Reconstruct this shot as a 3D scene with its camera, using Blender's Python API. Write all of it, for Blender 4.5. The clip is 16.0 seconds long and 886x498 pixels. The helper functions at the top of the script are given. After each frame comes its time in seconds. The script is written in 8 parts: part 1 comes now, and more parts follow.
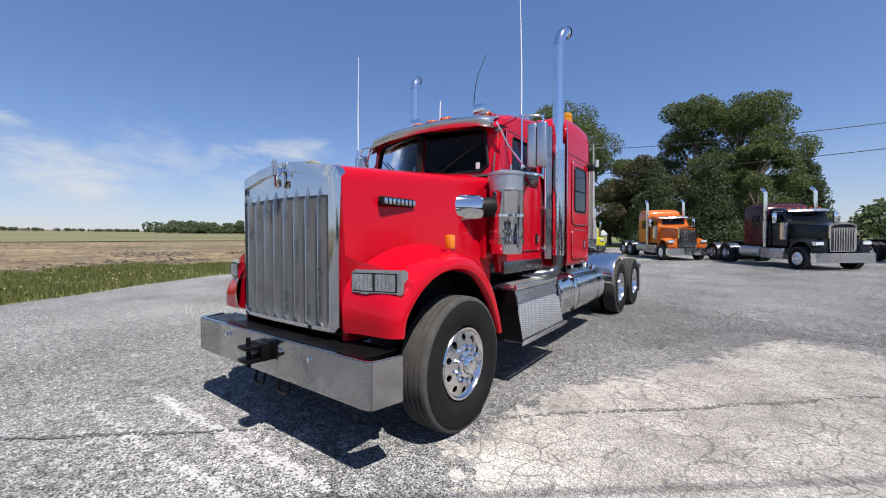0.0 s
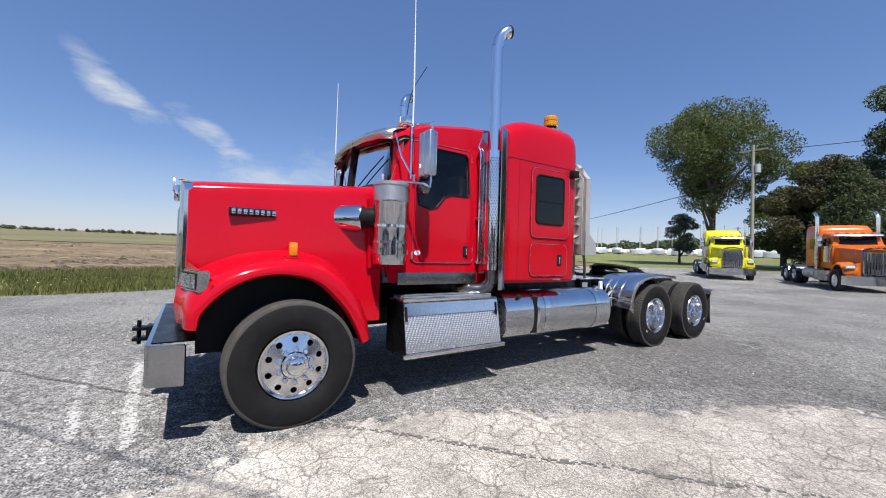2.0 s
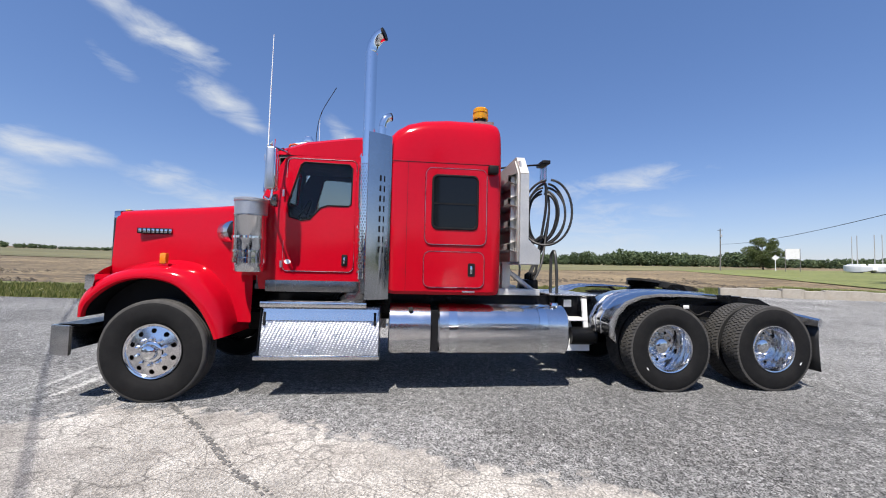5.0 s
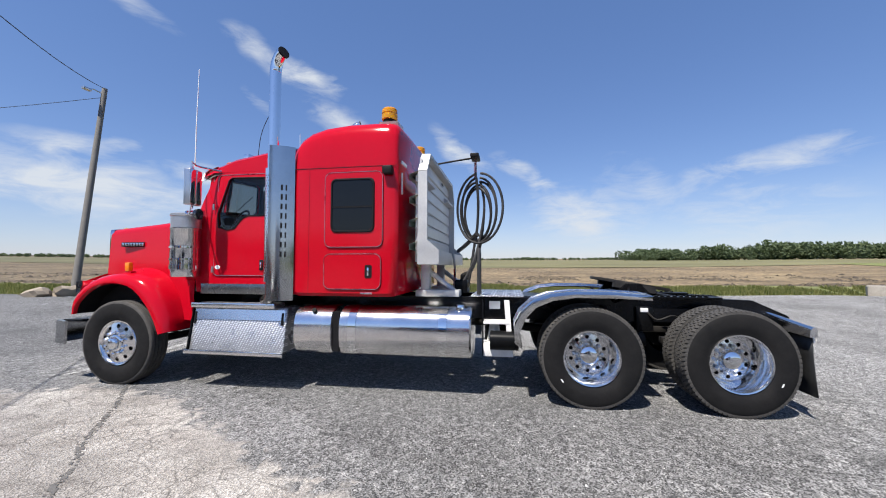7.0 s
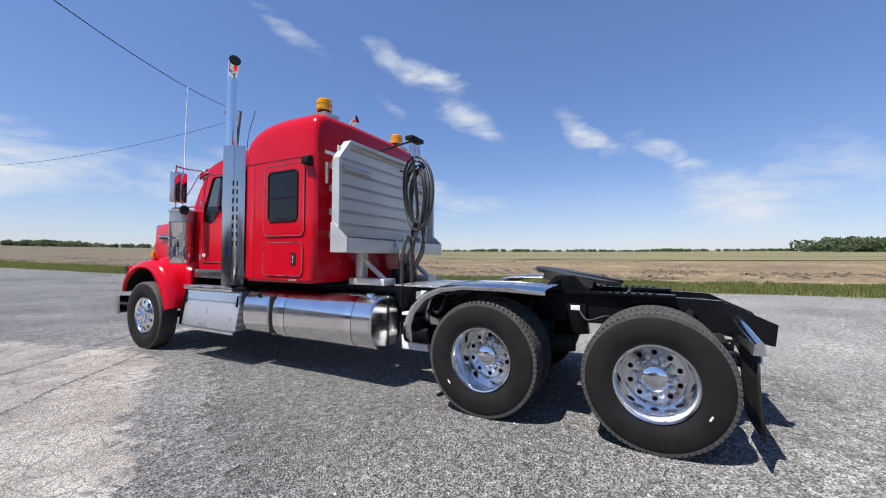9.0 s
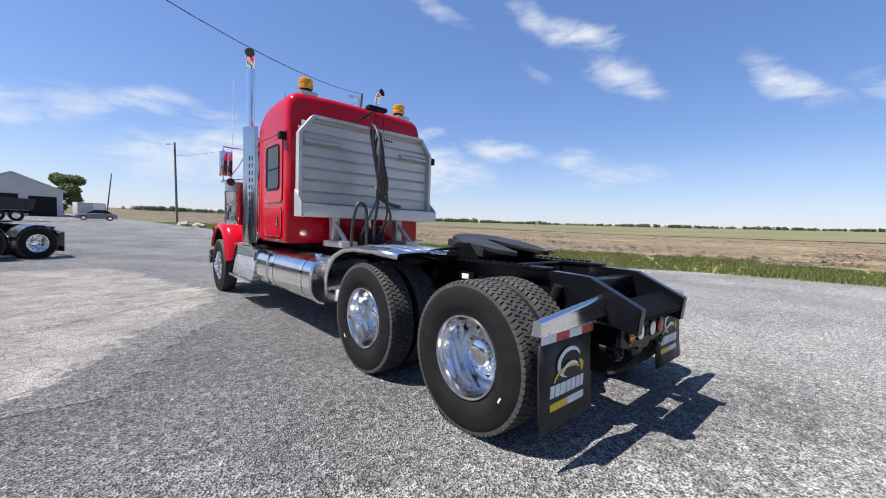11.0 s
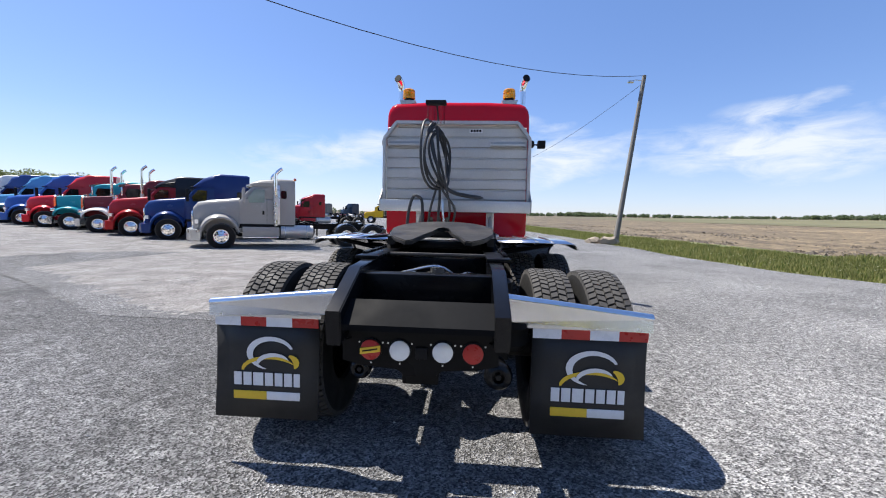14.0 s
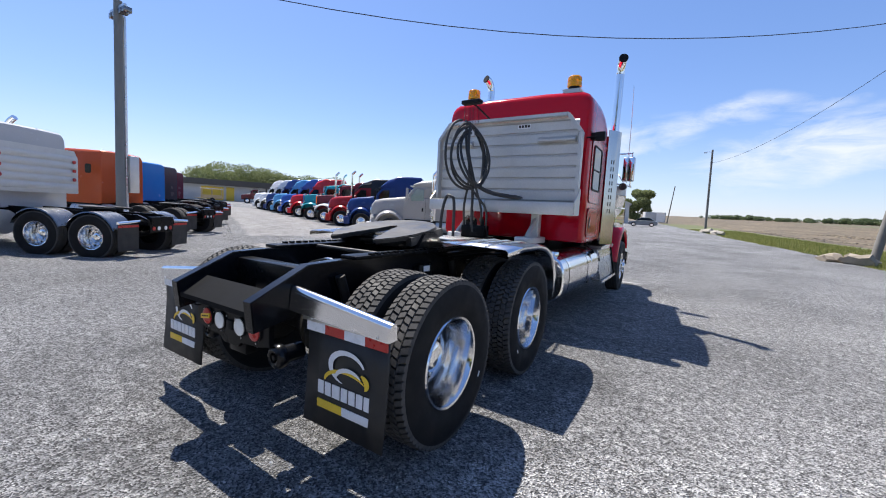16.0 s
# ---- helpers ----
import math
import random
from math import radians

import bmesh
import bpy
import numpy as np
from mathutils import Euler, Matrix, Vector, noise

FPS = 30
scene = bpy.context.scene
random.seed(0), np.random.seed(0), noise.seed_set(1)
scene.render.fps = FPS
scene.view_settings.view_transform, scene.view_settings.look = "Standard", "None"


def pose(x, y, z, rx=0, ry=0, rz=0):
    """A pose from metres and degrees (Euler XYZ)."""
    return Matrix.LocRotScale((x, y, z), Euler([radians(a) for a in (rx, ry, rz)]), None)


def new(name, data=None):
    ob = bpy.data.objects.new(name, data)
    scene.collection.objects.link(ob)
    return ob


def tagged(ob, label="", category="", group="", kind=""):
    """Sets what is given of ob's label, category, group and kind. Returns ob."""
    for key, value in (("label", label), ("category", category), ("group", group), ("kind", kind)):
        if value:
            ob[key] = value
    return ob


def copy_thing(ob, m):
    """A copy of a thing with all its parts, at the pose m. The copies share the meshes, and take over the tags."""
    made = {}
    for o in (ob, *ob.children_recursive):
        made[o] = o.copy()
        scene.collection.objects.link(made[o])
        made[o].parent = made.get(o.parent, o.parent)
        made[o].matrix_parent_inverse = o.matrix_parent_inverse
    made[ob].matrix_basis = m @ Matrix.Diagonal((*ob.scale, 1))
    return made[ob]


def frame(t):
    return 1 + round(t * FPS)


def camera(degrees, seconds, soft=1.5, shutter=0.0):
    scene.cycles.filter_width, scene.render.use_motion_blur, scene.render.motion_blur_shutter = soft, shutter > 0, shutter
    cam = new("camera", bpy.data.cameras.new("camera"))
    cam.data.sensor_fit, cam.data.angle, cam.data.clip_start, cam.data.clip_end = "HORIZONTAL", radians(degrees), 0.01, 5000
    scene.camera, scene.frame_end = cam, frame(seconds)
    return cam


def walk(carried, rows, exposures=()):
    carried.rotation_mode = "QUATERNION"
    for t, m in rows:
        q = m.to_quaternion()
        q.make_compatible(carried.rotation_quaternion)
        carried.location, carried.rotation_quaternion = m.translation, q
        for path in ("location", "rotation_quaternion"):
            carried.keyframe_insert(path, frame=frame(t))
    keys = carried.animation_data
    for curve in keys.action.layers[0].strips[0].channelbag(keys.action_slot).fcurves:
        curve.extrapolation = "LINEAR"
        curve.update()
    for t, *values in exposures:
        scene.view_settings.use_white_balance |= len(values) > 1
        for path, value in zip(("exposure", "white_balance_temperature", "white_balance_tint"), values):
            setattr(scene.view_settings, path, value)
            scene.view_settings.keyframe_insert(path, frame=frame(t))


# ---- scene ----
cam = camera(98.1, 16.0, soft=1.05)
METRES, EYE, TURN = 19.62, 1.55, 36.43
ROWS = [
    (0.0, 0.0, 0.0, 0.0, -0.0, -1.35, 0.09),
    (0.5, 0.0318, 0.0021, 0.001, 5.13, -1.05, -0.98),
    (1.0, 0.0671, 0.0027, 0.0002, 10.42, -0.57, -1.72),
    (1.5, 0.0992, 0.0124, -0.0003, 15.34, -0.06, -1.92),
    (2.0, 0.1297, 0.0232, -0.0001, 20.11, 0.44, -1.74),
    (2.5, 0.1584, 0.0369, 0.0003, 25.01, 0.77, -1.51),
    (3.0, 0.1845, 0.0556, 0.0022, 30.13, 0.92, -1.42),
    (5.5, 0.2977, 0.1601, -0.003, 51.52, 3.12, -1.34),
    (6.0, 0.3174, 0.1862, -0.0024, 55.38, 3.25, -1.25),
    (6.5, 0.3305, 0.2153, 0.0003, 59.19, 3.16, -0.87),
    (7.0, 0.347, 0.2439, -0.0006, 63.42, 2.66, -0.06),
    (7.5, 0.3565, 0.275, -0.0022, 68.16, 2.17, 0.56),
    (8.0, 0.3667, 0.3062, -0.0033, 72.78, 1.99, 0.45),
    (8.5, 0.3723, 0.337, -0.004, 77.17, 1.88, -0.01),
    (9.0, 0.3735, 0.3689, -0.0024, 81.69, 1.37, -0.32),
    (9.5, 0.3773, 0.4008, -0.0025, 86.19, 0.45, -0.69),
    (12.0, 0.3465, 0.5452, -0.0052, 115.77, -4.24, -1.88),
    (12.5, 0.3267, 0.5689, -0.0043, 123.83, -3.96, -1.74),
    (13.0, 0.3089, 0.594, -0.0038, 131.98, -3.48, -1.72),
    (13.5, 0.2846, 0.612, -0.0051, 139.9, -3.56, -1.6),
    (14.0, 0.2593, 0.6304, -0.0065, 147.63, -4.19, -1.28),
    (14.5, 0.2333, 0.6447, -0.0064, 155.26, -4.81, -1.15),
    (15.0, 0.2061, 0.6566, -0.0048, 162.54, -5.31, -1.67),
    (15.5, 0.1786, 0.6683, -0.0039, 169.43, -5.63, -2.48),
    (16.0, 0.1497, 0.6701, -0.002, 175.98, -5.37, -3.03),
]
walk(cam, [(t, pose(3.0, -2.644, EYE, 0, 0, TURN) @ pose(METRES * x, METRES * y, METRES * z, 90 + pitch, roll, yaw)) for t, x, y, z, yaw, pitch, roll in ROWS], exposures=((0.0, 0.6), (3.0, 0.63), (6.0, 0.7), (9.5, 0.76), (12.0, 0.97), (16.0, 1.05)))

# ---- light ----
SUN_DIR = Vector((0.51, -0.234, 1.0)).normalized()
SUN_ELEV = math.asin(SUN_DIR.z)
sun_data = bpy.data.lights.new("sun", "SUN")
sun_data.energy, sun_data.angle, sun_data.color = 5.0, radians(0.53), (1.0, 0.945, 0.87)
sun = new("sun", sun_data)
sun.matrix_world = Matrix.Translation((20, -10, 40)) @ SUN_DIR.to_track_quat("Z", "Y").to_matrix().to_4x4()

world = bpy.data.worlds.new("sky")
scene.world = world
world.use_nodes = True


def node(tree, kind, **values):
    n = tree.nodes.new(kind)
    for key, value in values.items():
        n.inputs[key].default_value = value
    return n


# azimuth and height of both ends in degrees, half width, strength
CLOUDS = (
    (-169.5, 20.0, -176.5, 14.2, 1.5, 1.0), (-178.3, 15.8, 173.5, 10.8, 1.2, 0.9), (-141.0, 28.9, -146.0, 26.6, 1.2, 0.8),
    (-145.2, 26.7, -153.4, 24.2, 1.5, 1.0), (-149.9, 22.1, -159.5, 17.3, 1.3, 0.85), (-133.5, 11.3, -144.5, 11.3, 1.3, 0.85),
    (-146.5, 10.6, -153.0, 10.0, 1.3, 0.85), (-111.0, 9.4, -140.0, 6.9, 2.5, 1.0), (159.0, 10.2, 139.5, 13.8, 1.5, 0.9),
    (160.0, 7.6, 143.0, 6.3, 3.6, 0.7), (164.5, 10.7, 159.0, 9.7, 1.9, 0.7), (178.0, 9.4, 162.5, 5.2, 2.9, 0.95),
    (-98.0, 12.6, -103.6, 12.9, 0.8, 0.8), (-89.0, 6.7, -113.5, 9.2, 2.5, 1.0), (-122.8, 30.7, -133.8, 27.3, 0.8, 0.7),
    (-57.0, 6.4, -91.5, 12.3, 2.1, 0.9), (-82.0, 11.5, -100.4, 13.4, 1.2, 0.9), (-122.0, 12.7, -130.6, 12.0, 1.2, 0.9),
    (-146.0, 10.4, -160.6, 6.7, 1.4, 0.8), (-142.9, 22.4, -145.6, 20.6, 0.7, 0.6), (168.0, 10.9, 160.0, 6.7, 3.6, 0.55))


def build_sky():
    t = world.node_tree
    t.nodes.clear()
    link = t.links.new
    sky = t.nodes.new("ShaderNodeTexSky")
    sky.sky_type, sky.sun_disc = "NISHITA", False
    sky.sun_elevation = SUN_ELEV
    sky.sun_rotation = math.atan2(SUN_DIR.x, SUN_DIR.y)
    sky.air_density, sky.dust_density, sky.ozone_density = 1.0, 0.25, 3.0
    coord = t.nodes.new("ShaderNodeTexCoord")
    sep = t.nodes.new("ShaderNodeSeparateXYZ")
    link(coord.outputs["Generated"], sep.inputs[0])
    # soft streaks of cirrus, each along an arc of the sky, frayed by noise
    def maths(op, a, b=None, c=None, clamp=False):
        n = t.nodes.new("ShaderNodeMath")
        n.operation, n.use_clamp = op, clamp
        for socket, v in zip(n.inputs, (a, b, c)):
            if v is None:
                continue
            if isinstance(v, (int, float)):
                socket.default_value = v
            else:
                link(v, socket)
        return n.outputs[0]

    def along(axis):
        n = t.nodes.new("ShaderNodeVectorMath"); n.operation = "DOT_PRODUCT"
        n.inputs[1].default_value = axis
        link(blown.outputs[0], n.inputs[0])
        return n.outputs["Value"]

    def sky_way(az, el):
        az, el = radians(az), radians(el)
        return Vector((math.cos(el) * math.cos(az), math.cos(el) * math.sin(az), math.sin(el)))

    fray_map = t.nodes.new("ShaderNodeMapping")
    fray_map.inputs["Scale"].default_value = (0.8, 0.8, 2.6)
    link(coord.outputs["Generated"], fray_map.inputs["Vector"])
    fray = node(t, "ShaderNodeTexNoise", Scale=11.0, Detail=10.0, Roughness=0.62, Distortion=0.45)
    link(fray_map.outputs[0], fray.inputs["Vector"])
    gust = node(t, "ShaderNodeTexNoise", Scale=5.0, Detail=3.0, Roughness=0.5)
    link(coord.outputs["Generated"], gust.inputs["Vector"])
    blown = t.nodes.new("ShaderNodeVectorMath"); blown.operation = "MULTIPLY_ADD"
    blown.inputs[1].default_value = (0.10, 0.10, 0.10)
    shifted = t.nodes.new("ShaderNodeVectorMath"); shifted.operation = "ADD"
    shifted.inputs[1].default_value = (-0.05, -0.05, -0.05)
    link(gust.outputs["Color"], blown.inputs[0]); link(shifted.outputs[0], blown.inputs[2])
    link(coord.outputs["Generated"], shifted.inputs[0])
    broad = node(t, "ShaderNodeTexNoise", Scale=3.2, Detail=4.0, Roughness=0.55, Distortion=0.4)
    link(fray_map.outputs[0], broad.inputs["Vector"])
    cover = None
    for az0, el0, az1, el1, half, strength in CLOUDS:
        p, q = sky_way(az0, el0), sky_way(az1, el1)
        mid = (p + q).normalized()
        u = (q - p).normalized()
        v = mid.cross(u).normalized()
        reach, wide = 0.5 * (q - p).length * 1.25 + 0.02, radians(half) * 1.7
        du = maths("MULTIPLY", along(u), 1 / reach)
        dv = maths("MULTIPLY", along(v), 1 / wide)
        r2 = maths("MULTIPLY_ADD", du, du, maths("MULTIPLY", dv, dv))
        body = maths("MULTIPLY", maths("SUBTRACT", 1.0, r2, clamp=True), strength)
        cover = body if cover is None else maths("MAXIMUM", cover, body)
    frayed = maths("MULTIPLY_ADD", fray.outputs["Fac"], 2.4, maths("MULTIPLY_ADD", broad.outputs["Fac"], 0.8, -1.75))
    torn = maths("MULTIPLY", maths("MULTIPLY_ADD", cover, 0.75, frayed, clamp=True), cover)
    thick = maths("MULTIPLY", torn, 1.25, clamp=True)
    # a thin veil low down
    veil = t.nodes.new("ShaderNodeMapRange")
    veil.inputs["From Min"].default_value, veil.inputs["From Max"].default_value = 0.20, 0.06
    veil.inputs["To Max"].default_value = 0.14
    link(sep.outputs["Z"], veil.inputs["Value"])
    thin = maths("MULTIPLY", veil.outputs[0], maths("MULTIPLY_ADD", broad.outputs["Fac"], 3.0, -1.2, clamp=True))
    clouds = maths("MAXIMUM", maths("MULTIPLY", thick, 0.92), thin)
    deep = t.nodes.new("ShaderNodeHueSaturation")
    deep.inputs["Saturation"].default_value = 1.12
    # the violet cast of high dry air
    cast = t.nodes.new("ShaderNodeMix"); cast.data_type, cast.blend_type = "RGBA", "MULTIPLY"
    cast.inputs["Factor"].default_value = 1.0
    cast.inputs[7].default_value = (1.08, 0.97, 1.02, 1)
    link(sky.outputs[0], cast.inputs[6])
    link(cast.outputs[2], deep.inputs["Color"])
    # milky haze low on the horizon
    haze = t.nodes.new("ShaderNodeMapRange")
    haze.inputs["From Min"].default_value, haze.inputs["From Max"].default_value = 0.20, 0.0
    haze.inputs["To Max"].default_value = 0.38
    link(sep.outputs["Z"], haze.inputs["Value"])
    hz = t.nodes.new("ShaderNodeMix"); hz.data_type = "RGBA"
    # light scattered evenly round the sky
    even = t.nodes.new("ShaderNodeMix"); even.data_type = "RGBA"
    even.inputs["Factor"].default_value = 0.35
    even.inputs[7].default_value = (0.72, 1.50, 3.5, 1)
    link(deep.outputs[0], even.inputs[6])
    link(haze.outputs[0], hz.inputs["Factor"]); link(even.outputs[2], hz.inputs[6])
    hz.inputs[7].default_value = (3.3, 4.0, 4.9, 1)
    mix = t.nodes.new("ShaderNodeMix"); mix.data_type = "RGBA"
    link(clouds, mix.inputs["Factor"])
    link(hz.outputs[2], mix.inputs[6])
    mix.inputs[7].default_value = (4.7, 5.0, 5.4, 1)
    bg = node(t, "ShaderNodeBackground", Strength=0.095)
    link(mix.outputs[2], bg.inputs["Color"])
    out = t.nodes.new("ShaderNodeOutputWorld")
    link(bg.outputs[0], out.inputs[0])


build_sky()


# ---- materials ----
def material(name, color, rough=0.5, metal=0.0, vary=0.12, scale=6.0, bump=0.0, bump_scale=60.0, dirt=0.0, coat=0.0, dirt_color=(0.12, 0.10, 0.08)):
    """A surface with colour variation at two scales, fine relief and an even film of dust."""
    m = bpy.data.materials.new(name)
    m.use_nodes = True
    t = m.node_tree
    link = t.links.new
    b = t.nodes["Principled BSDF"]
    b.inputs["Roughness"].default_value, b.inputs["Metallic"].default_value = rough, metal
    b.inputs["Coat Weight"].default_value = coat
    b.inputs["Coat Roughness"].default_value = 0.04
    coord = t.nodes.new("ShaderNodeTexCoord")
    big = node(t, "ShaderNodeTexNoise", Scale=scale, Detail=3.0)
    fine = node(t, "ShaderNodeTexNoise", Scale=scale * 14, Detail=4.0)
    for n in (big, fine):
        link(coord.outputs["Object"], n.inputs["Vector"])
    add = t.nodes.new("ShaderNodeMath"); add.operation = "ADD"
    link(big.outputs["Fac"], add.inputs[0]); link(fine.outputs["Fac"], add.inputs[1])
    rng = t.nodes.new("ShaderNodeMapRange")
    rng.inputs["From Min"].default_value, rng.inputs["From Max"].default_value = 0.6, 1.4
    rng.inputs["To Min"].default_value, rng.inputs["To Max"].default_value = 1 - vary, 1 + vary
    link(add.outputs[0], rng.inputs["Value"])
    hsv = t.nodes.new("ShaderNodeHueSaturation")
    hsv.inputs["Color"].default_value = (*color, 1)
    link(rng.outputs[0], hsv.inputs["Value"])
    last = hsv.outputs[0]
    if dirt:
        d = node(t, "ShaderNodeTexNoise", Scale=scale * 0.8, Detail=8.0, Roughness=0.65)
        link(coord.outputs["Object"], d.inputs["Vector"])
        r = t.nodes.new("ShaderNodeMapRange")
        r.inputs["From Min"].default_value, r.inputs["From Max"].default_value = 0.42, 0.75
        r.inputs["To Min"].default_value, r.inputs["To Max"].default_value = 0.0, dirt
        link(d.outputs["Fac"], r.inputs["Value"])
        mix = t.nodes.new("ShaderNodeMix"); mix.data_type = "RGBA"
        link(r.outputs[0], mix.inputs["Factor"]); link(last, mix.inputs[6])
        mix.inputs[7].default_value = (*dirt_color, 1)
        last = mix.outputs[2]
    link(last, b.inputs["Base Color"])
    rr = t.nodes.new("ShaderNodeMapRange")
    rr.inputs["From Min"].default_value, rr.inputs["From Max"].default_value = 0.3, 0.7
    rr.inputs["To Min"].default_value, rr.inputs["To Max"].default_value = max(0.02, rough * 0.8), min(1, rough * 1.2 + 0.02)
    link(big.outputs["Fac"], rr.inputs["Value"]); link(rr.outputs[0], b.inputs["Roughness"])
    if bump:
        bn = node(t, "ShaderNodeTexNoise", Scale=bump_scale, Detail=5.0)
        link(coord.outputs["Object"], bn.inputs["Vector"])
        bp = node(t, "ShaderNodeBump", Strength=bump, Distance=0.01)
        link(bn.outputs["Fac"], bp.inputs["Height"]); link(bp.outputs[0], b.inputs["Normal"])
    return m


def paint(name, color, dirt=0.03, rough=0.22):
    m = material(name, color, rough=rough, vary=0.05, scale=1.5, dirt=dirt, dirt_color=(0.2, 0.17, 0.14))
    m.node_tree.nodes["Principled BSDF"].inputs["Specular IOR Level"].default_value = 0.31
    return m


def tread_plate():
    """Bright aluminium with the raised lozenges of tread plate."""
    m = material("tread_plate", (0.50, 0.50, 0.51), 0.30, 0.7, 0.1, 5.0, dirt=0.2)
    t = m.node_tree
    coord = t.nodes.new("ShaderNodeTexCoord")
    mp = t.nodes.new("ShaderNodeMapping")
    mp.inputs["Rotation"].default_value = (radians(14), 0, 0)
    mp.inputs["Scale"].default_value = (6, 26, 46)
    t.links.new(coord.outputs["Object"], mp.inputs["Vector"])
    v = t.nodes.new("ShaderNodeTexVoronoi")
    v.inputs["Scale"].default_value, v.inputs["Randomness"].default_value = 1.0, 0.15
    t.links.new(mp.outputs[0], v.inputs["Vector"])
    r = t.nodes.new("ShaderNodeMapRange")
    r.inputs["From Min"].default_value, r.inputs["From Max"].default_value = 0.42, 0.28
    t.links.new(v.outputs["Distance"], r.inputs["Value"])
    worn = t.nodes.new("ShaderNodeMix"); worn.data_type = "RGBA"
    worn.inputs[6].default_value, worn.inputs[7].default_value = (0.35, 0.35, 0.355, 1), (0.82, 0.82, 0.83, 1)
    t.links.new(r.outputs[0], worn.inputs["Factor"])
    t.links.new(worn.outputs[2], t.nodes["Principled BSDF"].inputs["Base Color"])
    b = node(t, "ShaderNodeBump", Strength=0.4, Distance=0.004)
    t.links.new(r.outputs[0], b.inputs["Height"])
    t.links.new(b.outputs[0], t.nodes["Principled BSDF"].inputs["Normal"])
    return m


def glass(name, color, rough=0.02):
    m = bpy.data.materials.new(name)
    m.use_nodes = True
    b = m.node_tree.nodes["Principled BSDF"]
    b.inputs["Base Color"].default_value = (*color, 1)
    b.inputs["Transmission Weight"].default_value = 1.0
    b.inputs["Roughness"].default_value, b.inputs["IOR"].default_value = rough, 1.45
    return m


RED = paint("red_paint", (0.42, 0.0021, 0.012), 0.015, 0.10)
DARKRED = paint("trim_red", (0.16, 0.004, 0.008), 0.1)
CHROME = material("chrome", (0.86, 0.87, 0.88), 0.06, 1.0, 0.03, 2.0, dirt=0.06)
POLISHED = material("polished_aluminium", (0.80, 0.80, 0.81), 0.16, 1.0, 0.06, 3.0, dirt=0.10)
STEEL = material("dull_stainless", (0.62, 0.63, 0.64), 0.3, 1.0, 0.08, 4.0, dirt=0.12)
WHEELALU = material("mirror_aluminium", (0.80, 0.80, 0.81), 0.13, 1.0, 0.05, 4.0, dirt=0.06)
SATIN = material("brushed_aluminium", (0.56, 0.55, 0.53), 0.45, 0.6, 0.10, 3.0, bump=0.06, dirt=0.22, dirt_color=(0.35, 0.34, 0.33))
TREAD = tread_plate()
BLACK = material("black_frame_paint", (0.0045, 0.0048, 0.0055), 0.28, 0.0, 0.3, 4.0, bump=0.03, dirt=0.04, dirt_color=(0.06, 0.055, 0.05))
GLOSSBLACK = material("gloss_black_enamel", (0.0045, 0.005, 0.0065), 0.20, 0.0, 0.3, 3.0, bump=0.04, bump_scale=9.0, dirt=0.03, dirt_color=(0.06, 0.055, 0.05))
MATTBLACK = material("matt_black_plate", (0.0045, 0.005, 0.006), 0.62, 0.0, 0.3, 3.0, bump=0.05, bump_scale=30.0)
GREASE = material("greasy_steel", (0.016, 0.015, 0.014), 0.5, 0.1, 0.4, 5.0, bump=0.15, dirt=0.3, dirt_color=(0.045, 0.04, 0.034))
PLASTIC = material("black_plastic", (0.012, 0.012, 0.013), 0.5, 0.0, 0.2, 8.0)
RUBBER = material("tyre_rubber", (0.010, 0.010, 0.0105), 0.75, 0.0, 0.2, 6.0, bump=0.1, bump_scale=120, dirt=0.14, dirt_color=(0.05, 0.047, 0.043))
TREADRUB = material("tread_rubber", (0.042, 0.040, 0.038), 0.88, 0.0, 0.25, 9.0, bump=0.1, dirt=0.5, dirt_color=(0.10, 0.093, 0.083))
FLAP = material("flap_rubber", (0.012, 0.0122, 0.0128), 0.55, 0.0, 0.2, 5.0, bump=0.12, bump_scale=25, dirt=0.12, dirt_color=(0.05, 0.048, 0.045))
HOSE = material("hose_rubber", (0.02, 0.02, 0.021), 0.5, 0.0, 0.2, 9.0, dirt=0.2, dirt_color=(0.08, 0.075, 0.07))
WHITE = material("white_paint", (0.78, 0.78, 0.77), 0.4, 0.0, 0.06, 3.0, dirt=0.2)
YELLOW = material("yellow_print", (0.80, 0.52, 0.03), 0.5, 0.0, 0.06, 5.0, dirt=0.15)
WHITEPRINT = material("white_print", (0.76, 0.76, 0.76), 0.5, 0.0, 0.06, 5.0, dirt=0.15)
REFRED = material("red_reflector", (0.42, 0.018, 0.015), 0.3, 0.0, 0.12, 20.0)
REFWHITE = material("white_reflector", (0.72, 0.73, 0.75), 0.3, 0.0, 0.08, 20.0)
AMBERMID = material("amber_marker", (0.70, 0.20, 0.008), 0.15, 0.0, 0.15, 20.0, coat=0.6)
BUMPERSTEEL = material("bumper_chrome", (0.50, 0.505, 0.51), 0.10, 1.0, 0.06, 3.0, bump=0.02, bump_scale=3.0, dirt=0.12)
SHELLSTEEL = material("grille_chrome", (0.66, 0.67, 0.69), 0.06, 1.0, 0.05, 3.0, dirt=0.08)
DRUM = material("intake_drum", (0.50, 0.50, 0.505), 0.36, 0.85, 0.1, 5.0, bump=0.3, bump_scale=160)
VISORSTEEL = material("dark_steel", (0.20, 0.205, 0.21), 0.25, 0.95, 0.1, 4.0, dirt=0.1)
BEACON = glass("amber_dome", (0.90, 0.42, 0.02), 0.1)
BEACON.node_tree.nodes["Principled BSDF"].inputs["Transmission Weight"].default_value = 0.5
AMBERDARK = material("orange_lens", (0.50, 0.085, 0.012), 0.15, 0.0, 0.08, 20.0, coat=0.6)
